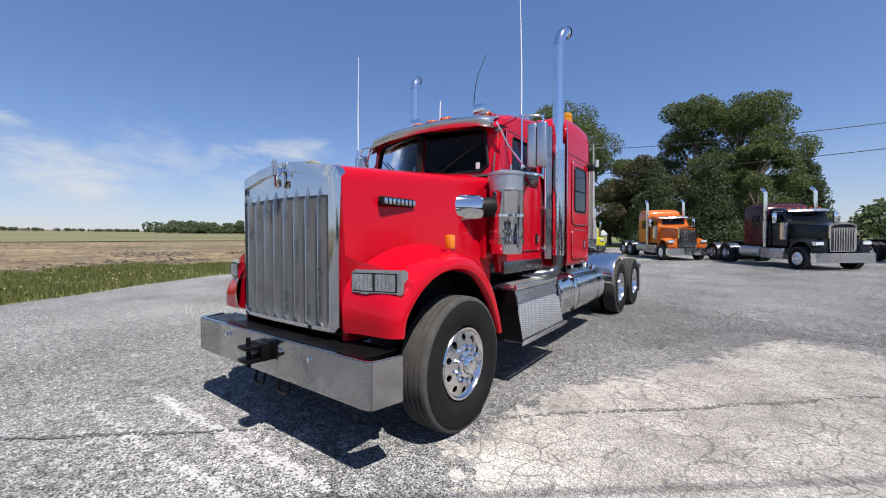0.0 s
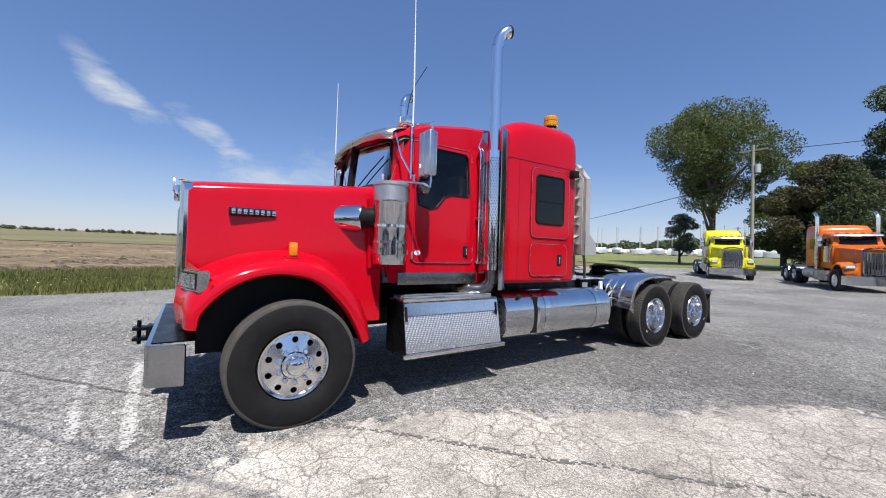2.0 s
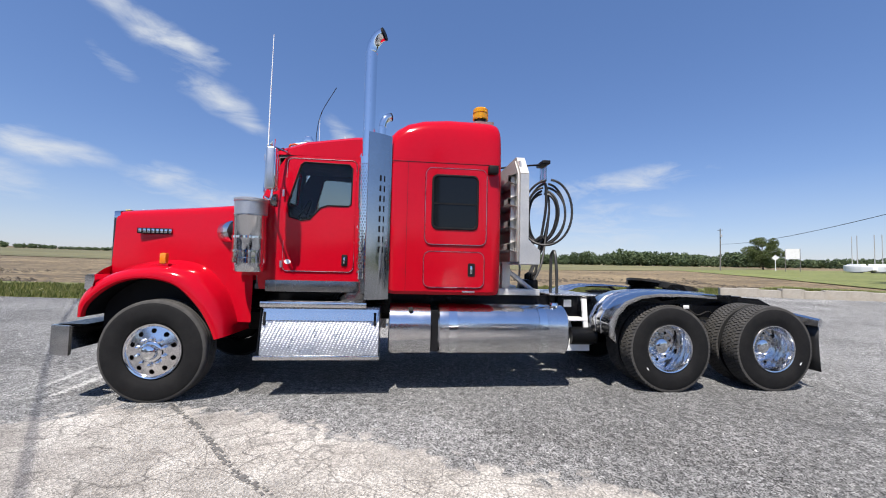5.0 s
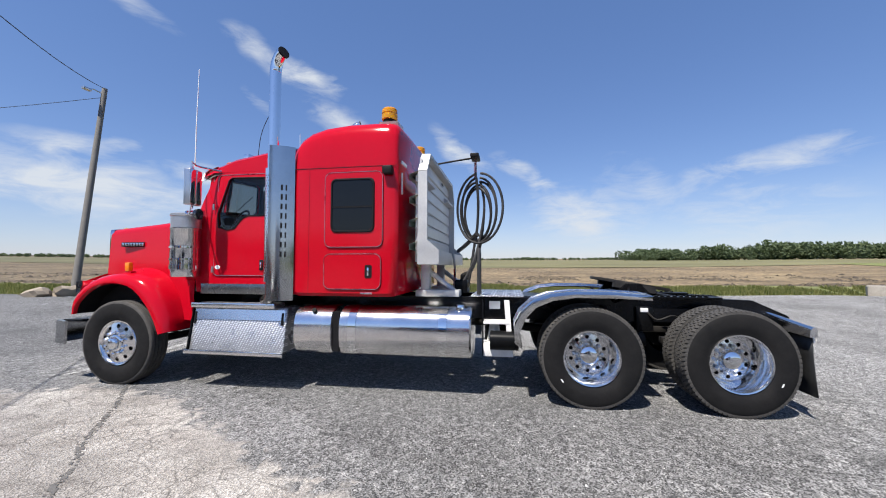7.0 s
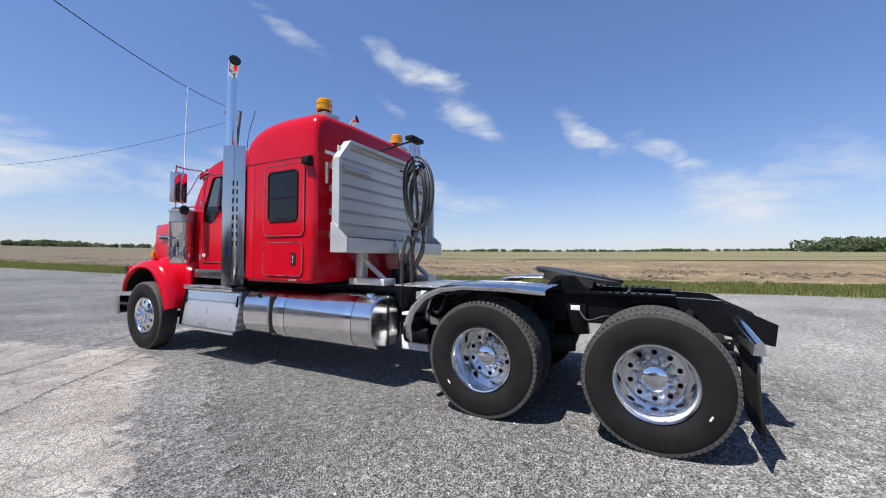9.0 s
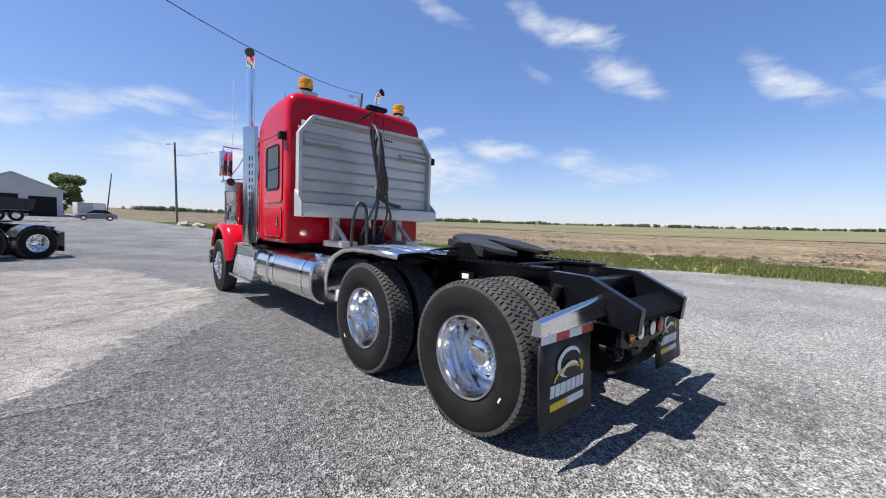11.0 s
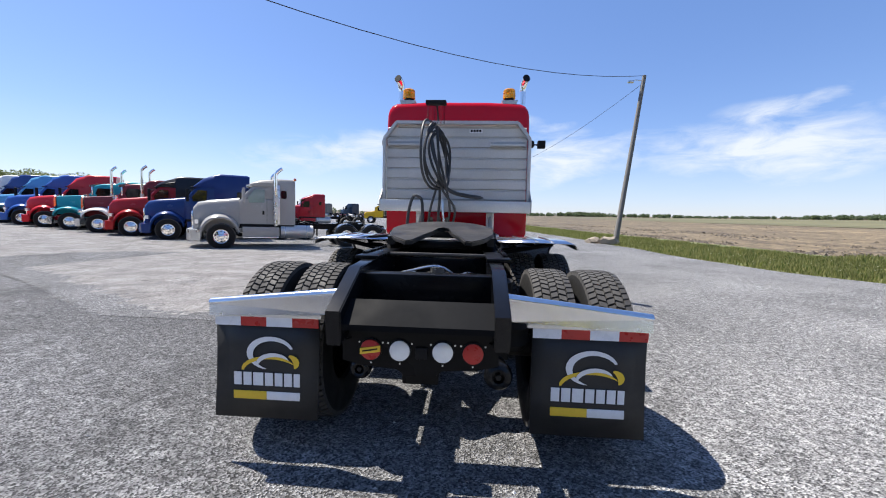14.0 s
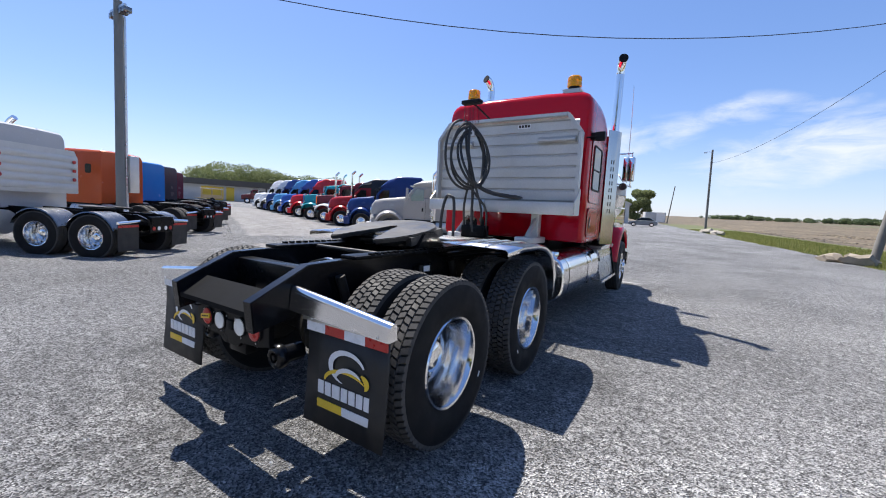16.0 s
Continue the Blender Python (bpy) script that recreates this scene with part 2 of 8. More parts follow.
LENSWHITE = material("clear_lens", (0.75, 0.78, 0.8), 0.08, 0.2, 0.05, 30.0, coat=0.8)
GLASS = glass("window_glass", (0.25, 0.30, 0.30))
DARKGLASS = glass("windscreen_glass", (0.10, 0.12, 0.12))
DARKGLASS.node_tree.nodes["Principled BSDF"].inputs["IOR"].default_value = 1.22
LAMPGLASS = material("lamp_glass", (0.58, 0.60, 0.62), 0.08, 0.9, 0.6, 9.0, bump=0.9, bump_scale=9, coat=1.0)
TINT = material("tinted_glass", (0.006, 0.007, 0.008), 0.05, 0.0, 0.1, 2.0, coat=0.08)
PALEGLASS = material("pale_glass", (0.16, 0.22, 0.23), 0.06, 0.0, 0.2, 2.0, coat=1.0)
MIRROR = material("mirror_glass", (0.9, 0.9, 0.9), 0.02, 1.0, 0.01, 2.0)
INSIDE = material("cab_trim", (0.10, 0.095, 0.09), 0.8, 0.0, 0.15, 5.0)
FW = material("fifth_wheel_steel", (0.020, 0.019, 0.018), 0.46, 0.35, 0.5, 5.0, bump=0.3, bump_scale=14.0, dirt=0.5, dirt_color=(0.085, 0.076, 0.064))
GRILLE = material("grille_mesh", (0.15, 0.15, 0.145), 0.55, 0.3, 0.12, 4.0, bump=0.5, bump_scale=260, dirt=0.15)
GLOSSBLACK.node_tree.nodes["Principled BSDF"].inputs["Specular IOR Level"].default_value = 0.24
MATTBLACK.node_tree.nodes["Principled BSDF"].inputs["Specular IOR Level"].default_value = 0.07
TINT.node_tree.nodes["Principled BSDF"].inputs["Specular IOR Level"].default_value = 0.28
for flat in (BLACK, PLASTIC):
    flat.node_tree.nodes["Principled BSDF"].inputs["Specular IOR Level"].default_value = 0.11
for flat in (GREASE, RUBBER):
    flat.node_tree.nodes["Principled BSDF"].inputs["Specular IOR Level"].default_value = 0.16
WOODPOLE = material("weathered_pole", (0.155, 0.148, 0.136), 0.9, 0.0, 0.25, 3.0, bump=0.3, bump_scale=30)
CABLE = material("cable", (0.02, 0.02, 0.02), 0.6, 0.0, 0.1, 3.0)
CONCRETE = material("concrete", (0.36, 0.33, 0.285), 0.9, 0.0, 0.3, 2.0, bump=0.5, bump_scale=14, dirt=0.55, dirt_color=(0.17, 0.145, 0.11))
BARK = material("bark", (0.10, 0.08, 0.06), 0.95, 0.0, 0.3, 2.0, bump=0.5, bump_scale=14)


# ---- shaping helpers ----
def box(bm, x0, x1, y0, y1, z0, z1, bevel=0.0, seg=2):
    v = [bm.verts.new(p) for p in ((x0, y0, z0), (x1, y0, z0), (x1, y1, z0), (x0, y1, z0), (x0, y0, z1), (x1, y0, z1), (x1, y1, z1), (x0, y1, z1))]
    f = [bm.faces.new([v[i] for i in q]) for q in ((3, 2, 1, 0), (4, 5, 6, 7), (0, 1, 5, 4), (1, 2, 6, 5), (2, 3, 7, 6), (3, 0, 4, 7))]
    if bevel:
        edges = list({e for face in f for e in face.edges})
        bmesh.ops.bevel(bm, geom=edges, offset=bevel, segments=seg, affect="EDGES", profile=0.5)
    return bm


def boxed(x0, x1, y0, y1, z0, z1, bevel=0.0, seg=2):
    return box(bmesh.new(), x0, x1, y0, y1, z0, z1, bevel, seg)


def rings(bm, sections, closed=True, caps=True):
    """Skin over a row of sections with equal numbers of points."""
    rows = [[bm.verts.new(p) for p in s] for s in sections]
    n = len(rows[0])
    for a, b in zip(rows, rows[1:]):
        for i in range(n if closed else n - 1):
            j = (i + 1) % n
            bm.faces.new((a[i], a[j], b[j], b[i]))
    if caps and closed:
        bm.faces.new(rows[0][::-1])
        bm.faces.new(rows[-1])
    return bm


def tube(bm, points, r, seg=8, caps=True):
    """A round bar along a line; r a number or one for each point."""
    pts = [Vector(p) for p in points]
    radii = r if isinstance(r, (list, tuple)) else [r] * len(pts)
    side = None
    out = []
    for i, p in enumerate(pts):
        d = (pts[min(i + 1, len(pts) - 1)] - pts[max(i - 1, 0)]).normalized()
        if side is None:
            side = d.orthogonal().normalized()
        side = (side - d * side.dot(d)).normalized()
        up = d.cross(side)
        out.append([p + (side * math.cos(a) + up * math.sin(a)) * radii[i] for a in (2 * math.pi * k / seg for k in range(seg))])
    return rings(bm, out, True, caps)


def tubed(points, r, seg=8):
    return tube(bmesh.new(), points, r, seg)


def smooth_line(points, n=6):
    """A Catmull-Rom curve through points."""
    pts = [Vector(p) for p in points]
    pts = [pts[0] * 2 - pts[1]] + pts + [pts[-1] * 2 - pts[-2]]
    out = []
    for i in range(1, len(pts) - 2):
        a, b, c, d = pts[i - 1:i + 3]
        for k in range(n):
            t = k / n
            out.append(0.5 * (2 * b + (c - a) * t + (2 * a - 5 * b + 4 * c - d) * t * t + (3 * b - a - 3 * c + d) * t ** 3))
    out.append(pts[-2])
    return out


def revolve(bm, profile, seg=48):
    """A turned form about the x axis from (x, radius) pairs."""
    return rings(bm, [[(x, r * math.cos(a), r * math.sin(a)) for a in (2 * math.pi * k / seg for k in range(seg))] for x, r in profile], True, False)


def turned(profile, seg=48):
    return revolve(bmesh.new(), profile, seg)


def upright(profile, x, y, seg=32):
    """A turned form about an upright axis from (z, radius) pairs."""
    return rings(bmesh.new(), [[(x + r * math.cos(a), y + r * math.sin(a), z) for a in (2 * math.pi * k / seg for k in range(seg))] for z, r in profile], True, True)


def prism(bm, outline, axis, a, b, bevel=0.0):
    """An outline of pairs pushed from a to b along an axis."""
    def at(u, v, w):
        return {"x": (w, u, v), "y": (u, w, v), "z": (u, v, w)}[axis]
    top = [bm.verts.new(at(u, v, b)) for u, v in outline]
    low = [bm.verts.new(at(u, v, a)) for u, v in outline]
    n = len(outline)
    f = [bm.faces.new(top), bm.faces.new(low[::-1])]
    for i in range(n):
        j = (i + 1) % n
        f.append(bm.faces.new((low[i], low[j], top[j], top[i])))
    if bevel:
        bmesh.ops.bevel(bm, geom=list({e for face in f[:2] for e in face.edges}), offset=bevel, segments=2, affect="EDGES")
    return bm


def prismed(outline, axis, a, b, bevel=0.0):
    return prism(bmesh.new(), outline, axis, a, b, bevel)


def rounded(u0, u1, v0, v1, r, n=5):
    """A rectangle with round corners, anticlockwise."""
    out = []
    for cu, cv, start in ((u1 - r, v1 - r, 0), (u0 + r, v1 - r, 90), (u0 + r, v0 + r, 180), (u1 - r, v0 + r, 270)):
        for k in range(n + 1):
            a = radians(start + 90 * k / n)
            out.append((cu + r * math.cos(a), cv + r * math.sin(a)))
    return out


def resample(loop, n):
    """n even points along a closed loop."""
    pts = [Vector(p) for p in loop]
    pts.append(pts[0])
    lengths = [(b - a).length for a, b in zip(pts, pts[1:])]
    total = sum(lengths)
    out = []
    for k in range(n):
        s = total * k / n
        i = 0
        while s > lengths[i] and i < len(lengths) - 1:
            s -= lengths[i]
            i += 1
        out.append(tuple(pts[i].lerp(pts[i + 1], s / max(lengths[i], 1e-9))))
    return out


def sheet_with_hole(bm, outer, inner, place, thick, n=96):
    """A curved sheet between two loops of (u, v); place(u, v, depth) gives the point. Loops are matched by angle."""
    cu, cv = sum(p[0] for p in inner) / len(inner), sum(p[1] for p in inner) / len(inner)

    def by_angle(loop):
        dense = resample(loop, 720)
        want = [2 * math.pi * k / n for k in range(n)]
        have = [(math.atan2(v - cv, u - cu) % (2 * math.pi), u, v) for u, v in dense]
        have.sort()
        got = []
        for w in want:
            best = min(have, key=lambda h: min(abs(h[0] - w), 2 * math.pi - abs(h[0] - w)))
            got.append((best[1], best[2]))
        return got

    o, i = by_angle(outer), by_angle(inner)
    mid = [((a[0] + b[0]) / 2, (a[1] + b[1]) / 2) for a, b in zip(o, i)]
    loops = [[place(u, v, thick) for u, v in o], [place(u, v, 0) for u, v in o], [place(u, v, 0) for u, v in mid], [place(u, v, 0) for u, v in i], [place(u, v, thick) for u, v in i]]
    return rings(bm, loops, True, False)


def mirrored(bm):
    other = bm.copy()
    for v in other.verts:
        v.co.x = -v.co.x
    bmesh.ops.reverse_faces(other, faces=other.faces[:])
    return other


def mesh_from(bm, name, mat, sharp=35, fix=True):
    if fix:
        bmesh.ops.recalc_face_normals(bm, faces=bm.faces[:])
    me = bpy.data.meshes.new(name)
    bm.to_mesh(me)
    bm.free()
    me.materials.append(mat)
    if sharp:
        me.shade_smooth()
        me.set_sharp_from_angle(angle=radians(sharp))
    return me


def part(name, bm, mat, parent, label="", sharp=35, at=None, fix=True):
    """Links a bmesh (or a mesh) as one mesh object under a thing or a part."""
    me = bm if isinstance(bm, bpy.types.Mesh) else mesh_from(bm, name, mat, sharp, fix)
    ob = new(name, me)
    ob.parent = parent
    if at is not None:
        ob.matrix_basis = at
    if label:
        ob["label"] = label
    return ob


def pair(name, bm, mat, parent, label="", sharp=35):
    """The same part on both sides of the truck."""
    other = mirrored(bm)
    return part(name, bm, mat, parent, label, sharp), part(name, other, mat, parent, label, sharp)


def thing(name, m, label, category, group="", kind=""):
    ob = new(name)
    ob.empty_display_size = 0.2
    ob.matrix_basis = m
    return tagged(ob, label, category, group, kind)


def single(name, bm, mat, label, category, group="", kind="", sharp=35, fix=True):
    ob = new(name, mesh_from(bm, name, mat, sharp, fix))
    return tagged(ob, label, category, group, kind)


# ---- ground ----
def ground_colour(t, vec, stops, scale, detail=10.0, streak=None, stains=None, speck=None, cracks=None):
    """Nodes for one kind of ground: its colour and its fine height."""
    link = t.links.new

    def scaled(colour, factor):
        mul = t.nodes.new("ShaderNodeVectorMath"); mul.operation = "SCALE"
        link(colour, mul.inputs[0]); link(factor, mul.inputs["Scale"])
        return mul.outputs[0]

    base_vec = vec
    if streak:
        mp = t.nodes.new("ShaderNodeMapping")
        mp.inputs["Scale"].default_value = streak[:3]
        mp.inputs["Rotation"].default_value = (0, 0, radians(streak[3]))
        link(vec, mp.inputs["Vector"])
        base_vec = mp.outputs[0]
    n = node(t, "ShaderNodeTexNoise", Scale=scale, Detail=detail, Roughness=0.62)
    link(base_vec, n.inputs["Vector"])
    ramp = t.nodes.new("ShaderNodeValToRGB")
    cr = ramp.color_ramp
    while len(cr.elements) < len(stops):
        cr.elements.new(0.5)
    for e, (pos, col) in zip(cr.elements, stops):
        e.position, e.color = pos, (*col, 1)
    link(n.outputs["Fac"], ramp.inputs[0])
    last, height = ramp.outputs[0], n.outputs["Fac"]
    if stains:
        q = node(t, "ShaderNodeTexNoise", Scale=stains[0], Detail=6.0, Roughness=0.6)
        link(vec, q.inputs["Vector"])
        r = t.nodes.new("ShaderNodeMapRange")
        r.inputs["From Min"].default_value, r.inputs["From Max"].default_value = 0.35, 0.7
        r.inputs["To Min"].default_value, r.inputs["To Max"].default_value = stains[1], stains[2]
        link(q.outputs["Fac"], r.inputs["Value"])
        last = scaled(last, r.outputs[0])
    if speck:
        v = t.nodes.new("ShaderNodeTexVoronoi")
        v.inputs["Scale"].default_value = speck[0]
        link(vec, v.inputs["Vector"])
        r = t.nodes.new("ShaderNodeMapRange")
        r.inputs["From Min"].default_value = 0.15
        r.inputs["To Min"].default_value, r.inputs["To Max"].default_value = speck[1], speck[2]
        sepc = t.nodes.new("ShaderNodeSeparateColor")
        link(v.outputs["Color"], sepc.inputs[0]); link(sepc.outputs[0], r.inputs["Value"])
        last = scaled(last, r.outputs[0])
        height = v.outputs["Distance"]
    if cracks:
        warp = node(t, "ShaderNodeTexNoise", Scale=cracks[0] * 0.8, Detail=4.0)
        link(vec, warp.inputs["Vector"])
        off = t.nodes.new("ShaderNodeVectorMath"); off.operation = "MULTIPLY_ADD"
        off.inputs[1].default_value = (0.16, 0.16, 0.0)
        link(warp.outputs["Color"], off.inputs[0]); link(vec, off.inputs[2])
        for scale_c, width in ((cracks[0], cracks[1]), (cracks[0] * 2.3, cracks[1] * 0.8)):
            v = t.nodes.new("ShaderNodeTexVoronoi")
            v.feature = "DISTANCE_TO_EDGE"
            v.inputs["Scale"].default_value = scale_c
            link(off.outputs[0], v.inputs["Vector"])
            gate = node(t, "ShaderNodeTexNoise", Scale=0.9, Detail=3.0)
            link(vec, gate.inputs["Vector"])
            wide = t.nodes.new("ShaderNodeMapRange")
            wide.inputs["From Min"].default_value, wide.inputs["From Max"].default_value = 0.35, 0.62
            wide.inputs["To Min"].default_value, wide.inputs["To Max"].default_value = 0.004, width
            link(gate.outputs["Fac"], wide.inputs["Value"])
            r = t.nodes.new("ShaderNodeMapRange")
            link(v.outputs["Distance"], r.inputs["Value"]); link(wide.outputs[0], r.inputs["From Max"])
            r.inputs["To Min"].default_value = cracks[2]
            last = scaled(last, r.outputs[0])
        plates = t.nodes.new("ShaderNodeTexVoronoi")
        plates.inputs["Scale"].default_value = cracks[0] * 2.3
        link(off.outputs[0], plates.inputs["Vector"])
        return last, height, plates.outputs["Color"]
    return last, height, None


def ground_material(name, stops, scale, bump, bump_scale, streak=None, stains=None, speck=None, cracks=None, under=None):
    """Ground of one kind or, with under, ground worn away in plates to the kind below where the mesh's 'worn' runs out."""
    m = bpy.data.materials.new(name)
    m.use_nodes = True
    t = m.node_tree
    link = t.links.new
    b = t.nodes["Principled BSDF"]
    b.inputs["Roughness"].default_value, b.inputs["Diffuse Roughness"].default_value = 0.8, 1.0
    vec = t.nodes.new("ShaderNodeTexCoord").outputs["Object"]
    last, height, plates = ground_colour(t, vec, stops, scale, streak=streak, stains=stains, speck=speck, cracks=cracks)
    if under:
        below, low_height, _ = ground_colour(t, vec, **under)
        worn = t.nodes.new("ShaderNodeAttribute"); worn.attribute_name = "worn"
        cell = t.nodes.new("ShaderNodeSeparateColor")
        link(plates, cell.inputs[0])
        cloud = node(t, "ShaderNodeTexNoise", Scale=1.1, Detail=8.0, Roughness=0.65)
        link(vec, cloud.inputs["Vector"])
        sums = []
        for src, k in ((cell.outputs[0], 0.40), (cloud.outputs["Fac"], 1.3)):
            mul = t.nodes.new("ShaderNodeMath"); mul.operation = "MULTIPLY_ADD"
            mul.inputs[1].default_value, mul.inputs[2].default_value = k, -k / 2
            link(src, mul.inputs[0])
            sums.append(mul.outputs[0])
        add = t.nodes.new("ShaderNodeMath"); add.operation = "ADD"
        link(sums[0], add.inputs[0]); link(sums[1], add.inputs[1])
        add2 = t.nodes.new("ShaderNodeMath"); add2.operation = "ADD"
        link(add.outputs[0], add2.inputs[0]); link(worn.outputs["Fac"], add2.inputs[1])
        gate = t.nodes.new("ShaderNodeMapRange")
        gate.inputs["From Min"].default_value, gate.inputs["From Max"].default_value = 0.44, 0.58
        link(add2.outputs[0], gate.inputs["Value"])
        mix = t.nodes.new("ShaderNodeMix"); mix.data_type = "RGBA"
        link(gate.outputs[0], mix.inputs["Factor"]); link(below, mix.inputs[6]); link(last, mix.inputs[7])
        last = mix.outputs[2]
    link(last, b.inputs["Base Color"])
    if not speck:
        bn = node(t, "ShaderNodeTexNoise", Scale=bump_scale, Detail=4.0)
        link(vec, bn.inputs["Vector"])
        height = bn.outputs["Fac"]
    bp = node(t, "ShaderNodeBump", Strength=bump, Distance=0.02)
    link(height, bp.inputs["Height"])
    link(bp.outputs[0], b.inputs["Normal"])
    return m


CHIP_KIND = dict(stops=[(0.28, (0.100, 0.100, 0.101)), (0.50, (0.220, 0.219, 0.218)), (0.74, (0.40, 0.395, 0.388))], scale=14.0, stains=(0.35, 0.72, 1.36), speck=(95.0, 0.21, 2.0))
CHIP = ground_material("chip_seal", bump=1.0, bump_scale=90.0, **CHIP_KIND)
FIELD = ground_material("stubble_field", [(0.30, (0.074, 0.050, 0.028)), (0.46, (0.158, 0.115, 0.060)), (0.70, (0.235, 0.180, 0.098))], 0.5, 0.7, 3.0, streak=(1.0, 0.35, 1.0, -20), stains=(0.05, 0.68, 1.22), speck=(3.0, 0.5, 1.4))
GRASSGROUND = ground_material("rough_grass_soil", [(0.3, (0.065, 0.08, 0.02)), (0.5, (0.125, 0.142, 0.036)), (0.72, (0.20, 0.19, 0.075))], 1.4, 0.7, 12.0, stains=(0.1, 0.8, 1.2))
PALE = ground_material("pale_worn_base", [(0.30, (0.23, 0.213, 0.193)), (0.48, (0.355, 0.332, 0.305)), (0.70, (0.48, 0.457, 0.424))], 1.6, 0.6, 50.0, stains=(0.9, 0.72, 1.18), speck=(90.0, 0.62, 1.38), cracks=(4.2, 0.05, 0.5), under={**CHIP_KIND, "stops": [(p, tuple(0.75 * v for v in c)) for p, c in CHIP_KIND["stops"]]})
# chip-seal colours scaled to 0.70, fading back to the full ones at the rim
DARKCHIP = ground_material("dark_chip", bump=1.0, bump_scale=90.0, under=CHIP_KIND, cracks=(2.0, 0.0, 1.0), **{**CHIP_KIND, "stops": [(p, tuple(0.70 * v for v in c)) for p, c in CHIP_KIND["stops"]]})


def rise(x, y):
    """The land lifts gently with distance from the red truck, whose front stands in a slight hollow."""
    dip = 0.045 * math.exp(-((x - 0.6) ** 2 + (y + 0.2) ** 2) / 9.7)
    return 0.0205 * max(0.0, math.hypot(x, y - 4.0) - 13.0) - dip


def stand(x, y, turn=0.0, z=0.0):
    """A pose on the lot that leans with the land."""
    d = 0.5
    n = Vector((rise(x - d, y) - rise(x + d, y), rise(x, y - d) - rise(x, y + d), 2 * d)).normalized()
    lean = Vector((0, 0, 1)).rotation_difference(n).to_matrix().to_4x4()
    return Matrix.Translation((x, y, rise(x, y) + z)) @ lean @ pose(0, 0, 0, 0, 0, turn)


def sheet(name, outline, z, mat, label, category, step=5.0, fine=False):
    """A flat outline cut into a grid and laid on the land."""
    bm = bmesh.new()
    bm.faces.new([bm.verts.new((x, y, 0)) for x, y in outline])
    for axis in (0, 1):
        lo, hi = min(p[axis] for p in outline), max(p[axis] for p in outline)
        cuts = {k * step for k in range(math.ceil(lo / step), math.ceil(hi / step))}
        cuts |= {float(k) for k in range(-7, 8) if fine and lo < k < hi}
        for k in sorted(cuts):
            co, no = [0, 0, 0], [0, 0, 0]
            co[axis], no[axis] = k, 1
            bmesh.ops.bisect_plane(bm, geom=bm.verts[:] + bm.edges[:] + bm.faces[:], plane_co=co, plane_no=no)
    for v in bm.verts:
        v.co.z = rise(v.co.x, v.co.y) + z
    bmesh.ops.recalc_face_normals(bm, faces=bm.faces[:])
    if sum(f.normal.z for f in bm.faces) < 0:
        bmesh.ops.reverse_faces(bm, faces=bm.faces[:])
    return single(name, bm, mat, label, category, kind="structure", sharp=0, fix=False)


bm = bmesh.new()
radii = (0.01, 8, 12.9, 13.1, 20, 30, 45, 70, 110, 180, 300, 500, 900, 1800, 4000)
rings(bm, [[(r * math.cos(a), 4 + r * math.sin(a), 0.0205 * max(0.0, r - 13) - 0.14) for a in (2 * math.pi * k / 72 for k in range(72))] for r in radii], True, False)
single("ground", bm, FIELD, "tilled stubble field of pale dry soil reaching the horizon", "field", kind="structure", sharp=0)

CROP = ground_material("young_crop", [(0.3, (0.080, 0.078, 0.030)), (0.5, (0.122, 0.114, 0.048)), (0.72, (0.165, 0.148, 0.070))], 0.2, 0.4, 3.0, streak=(1.0, 0.15, 1.0, -20), stains=(0.02, 0.8, 1.2))
sheet("far_crop", [(-62, -420), (-74, -120), (-84, 40), (-112, 130), (-190, 200), (-520, 260), (-560, 0), (-500, -300), (-300, -480)], -0.07, CROP, "band of green young crop beyond the stubble", "field", 40.0)

EDGE = [(3.5, -95), (0.0, -72), (-3.2, -54), (-5.6, -37), (-8.0, -24), (-9.2, -14), (-10.0, -6), (-11.2, -1.3), (-13.3, 2.1), (-14.7, 5.3), (-15.2, 10), (-15.5, 15), (-15.6, 20.5), (-14.2, 24.5), (-13.2, 28), (-15.5, 34), (-18, 40)]
edge_line = [(p.x, p.y) for p in smooth_line([(x, y, 0) for x, y in EDGE], 7)]
rough_edge = []
for i, (x, y) in enumerate(edge_line):
    rough_edge.append((x + 0.35 * noise.noise((x * 0.5, y * 0.35, 3.1)), y))


def strip_sheet(name, line, inner, outer, z, mat, label, category, cols=10):
    """A strip of uneven ground that follows a line, from inner to outer metres to its left."""
    rows = []
    for i, (x, y) in enumerate(line):
        (x0, y0), (x1, y1) = line[max(i - 1, 0)], line[min(i + 1, len(line) - 1)]
        d = Vector((x1 - x0, y1 - y0)).normalized()
        rows.append([(x - d.y * w, y + d.x * w, rise(x - d.y * w, y + d.x * w) + z + 0.05 * noise.noise((x * 0.6 + w, y * 0.6, 5.0))) for w in (inner + (outer - inner) * k / cols for k in range(cols + 1))])
    return single(name, rings(bmesh.new(), rows, False, False), mat, label, category, kind="structure", sharp=0)


strip_sheet("verge", edge_line, -0.5, 8.0, -0.05, GRASSGROUND, "strip of rough green grass beside the gravel lot", "verge")
lot = rough_edge + [(-14, 44), (40, 46), (110, 40), (130, -60), (70, -130), (15, -120)]
sheet("lot", lot, 0.0, CHIP, "grey chip-seal truck lot with loose stone and tyre marks", "lot", fine=True)
sheet("lawn", [(-110, 88), (-48, 58), (-19, 40.5), (-14, 44.5), (40, 46.5), (110, 41), (150, 150), (-130, 150)], -0.05, GRASSGROUND, "mown grass under the trees behind the parked trucks", "lawn", 10.0)

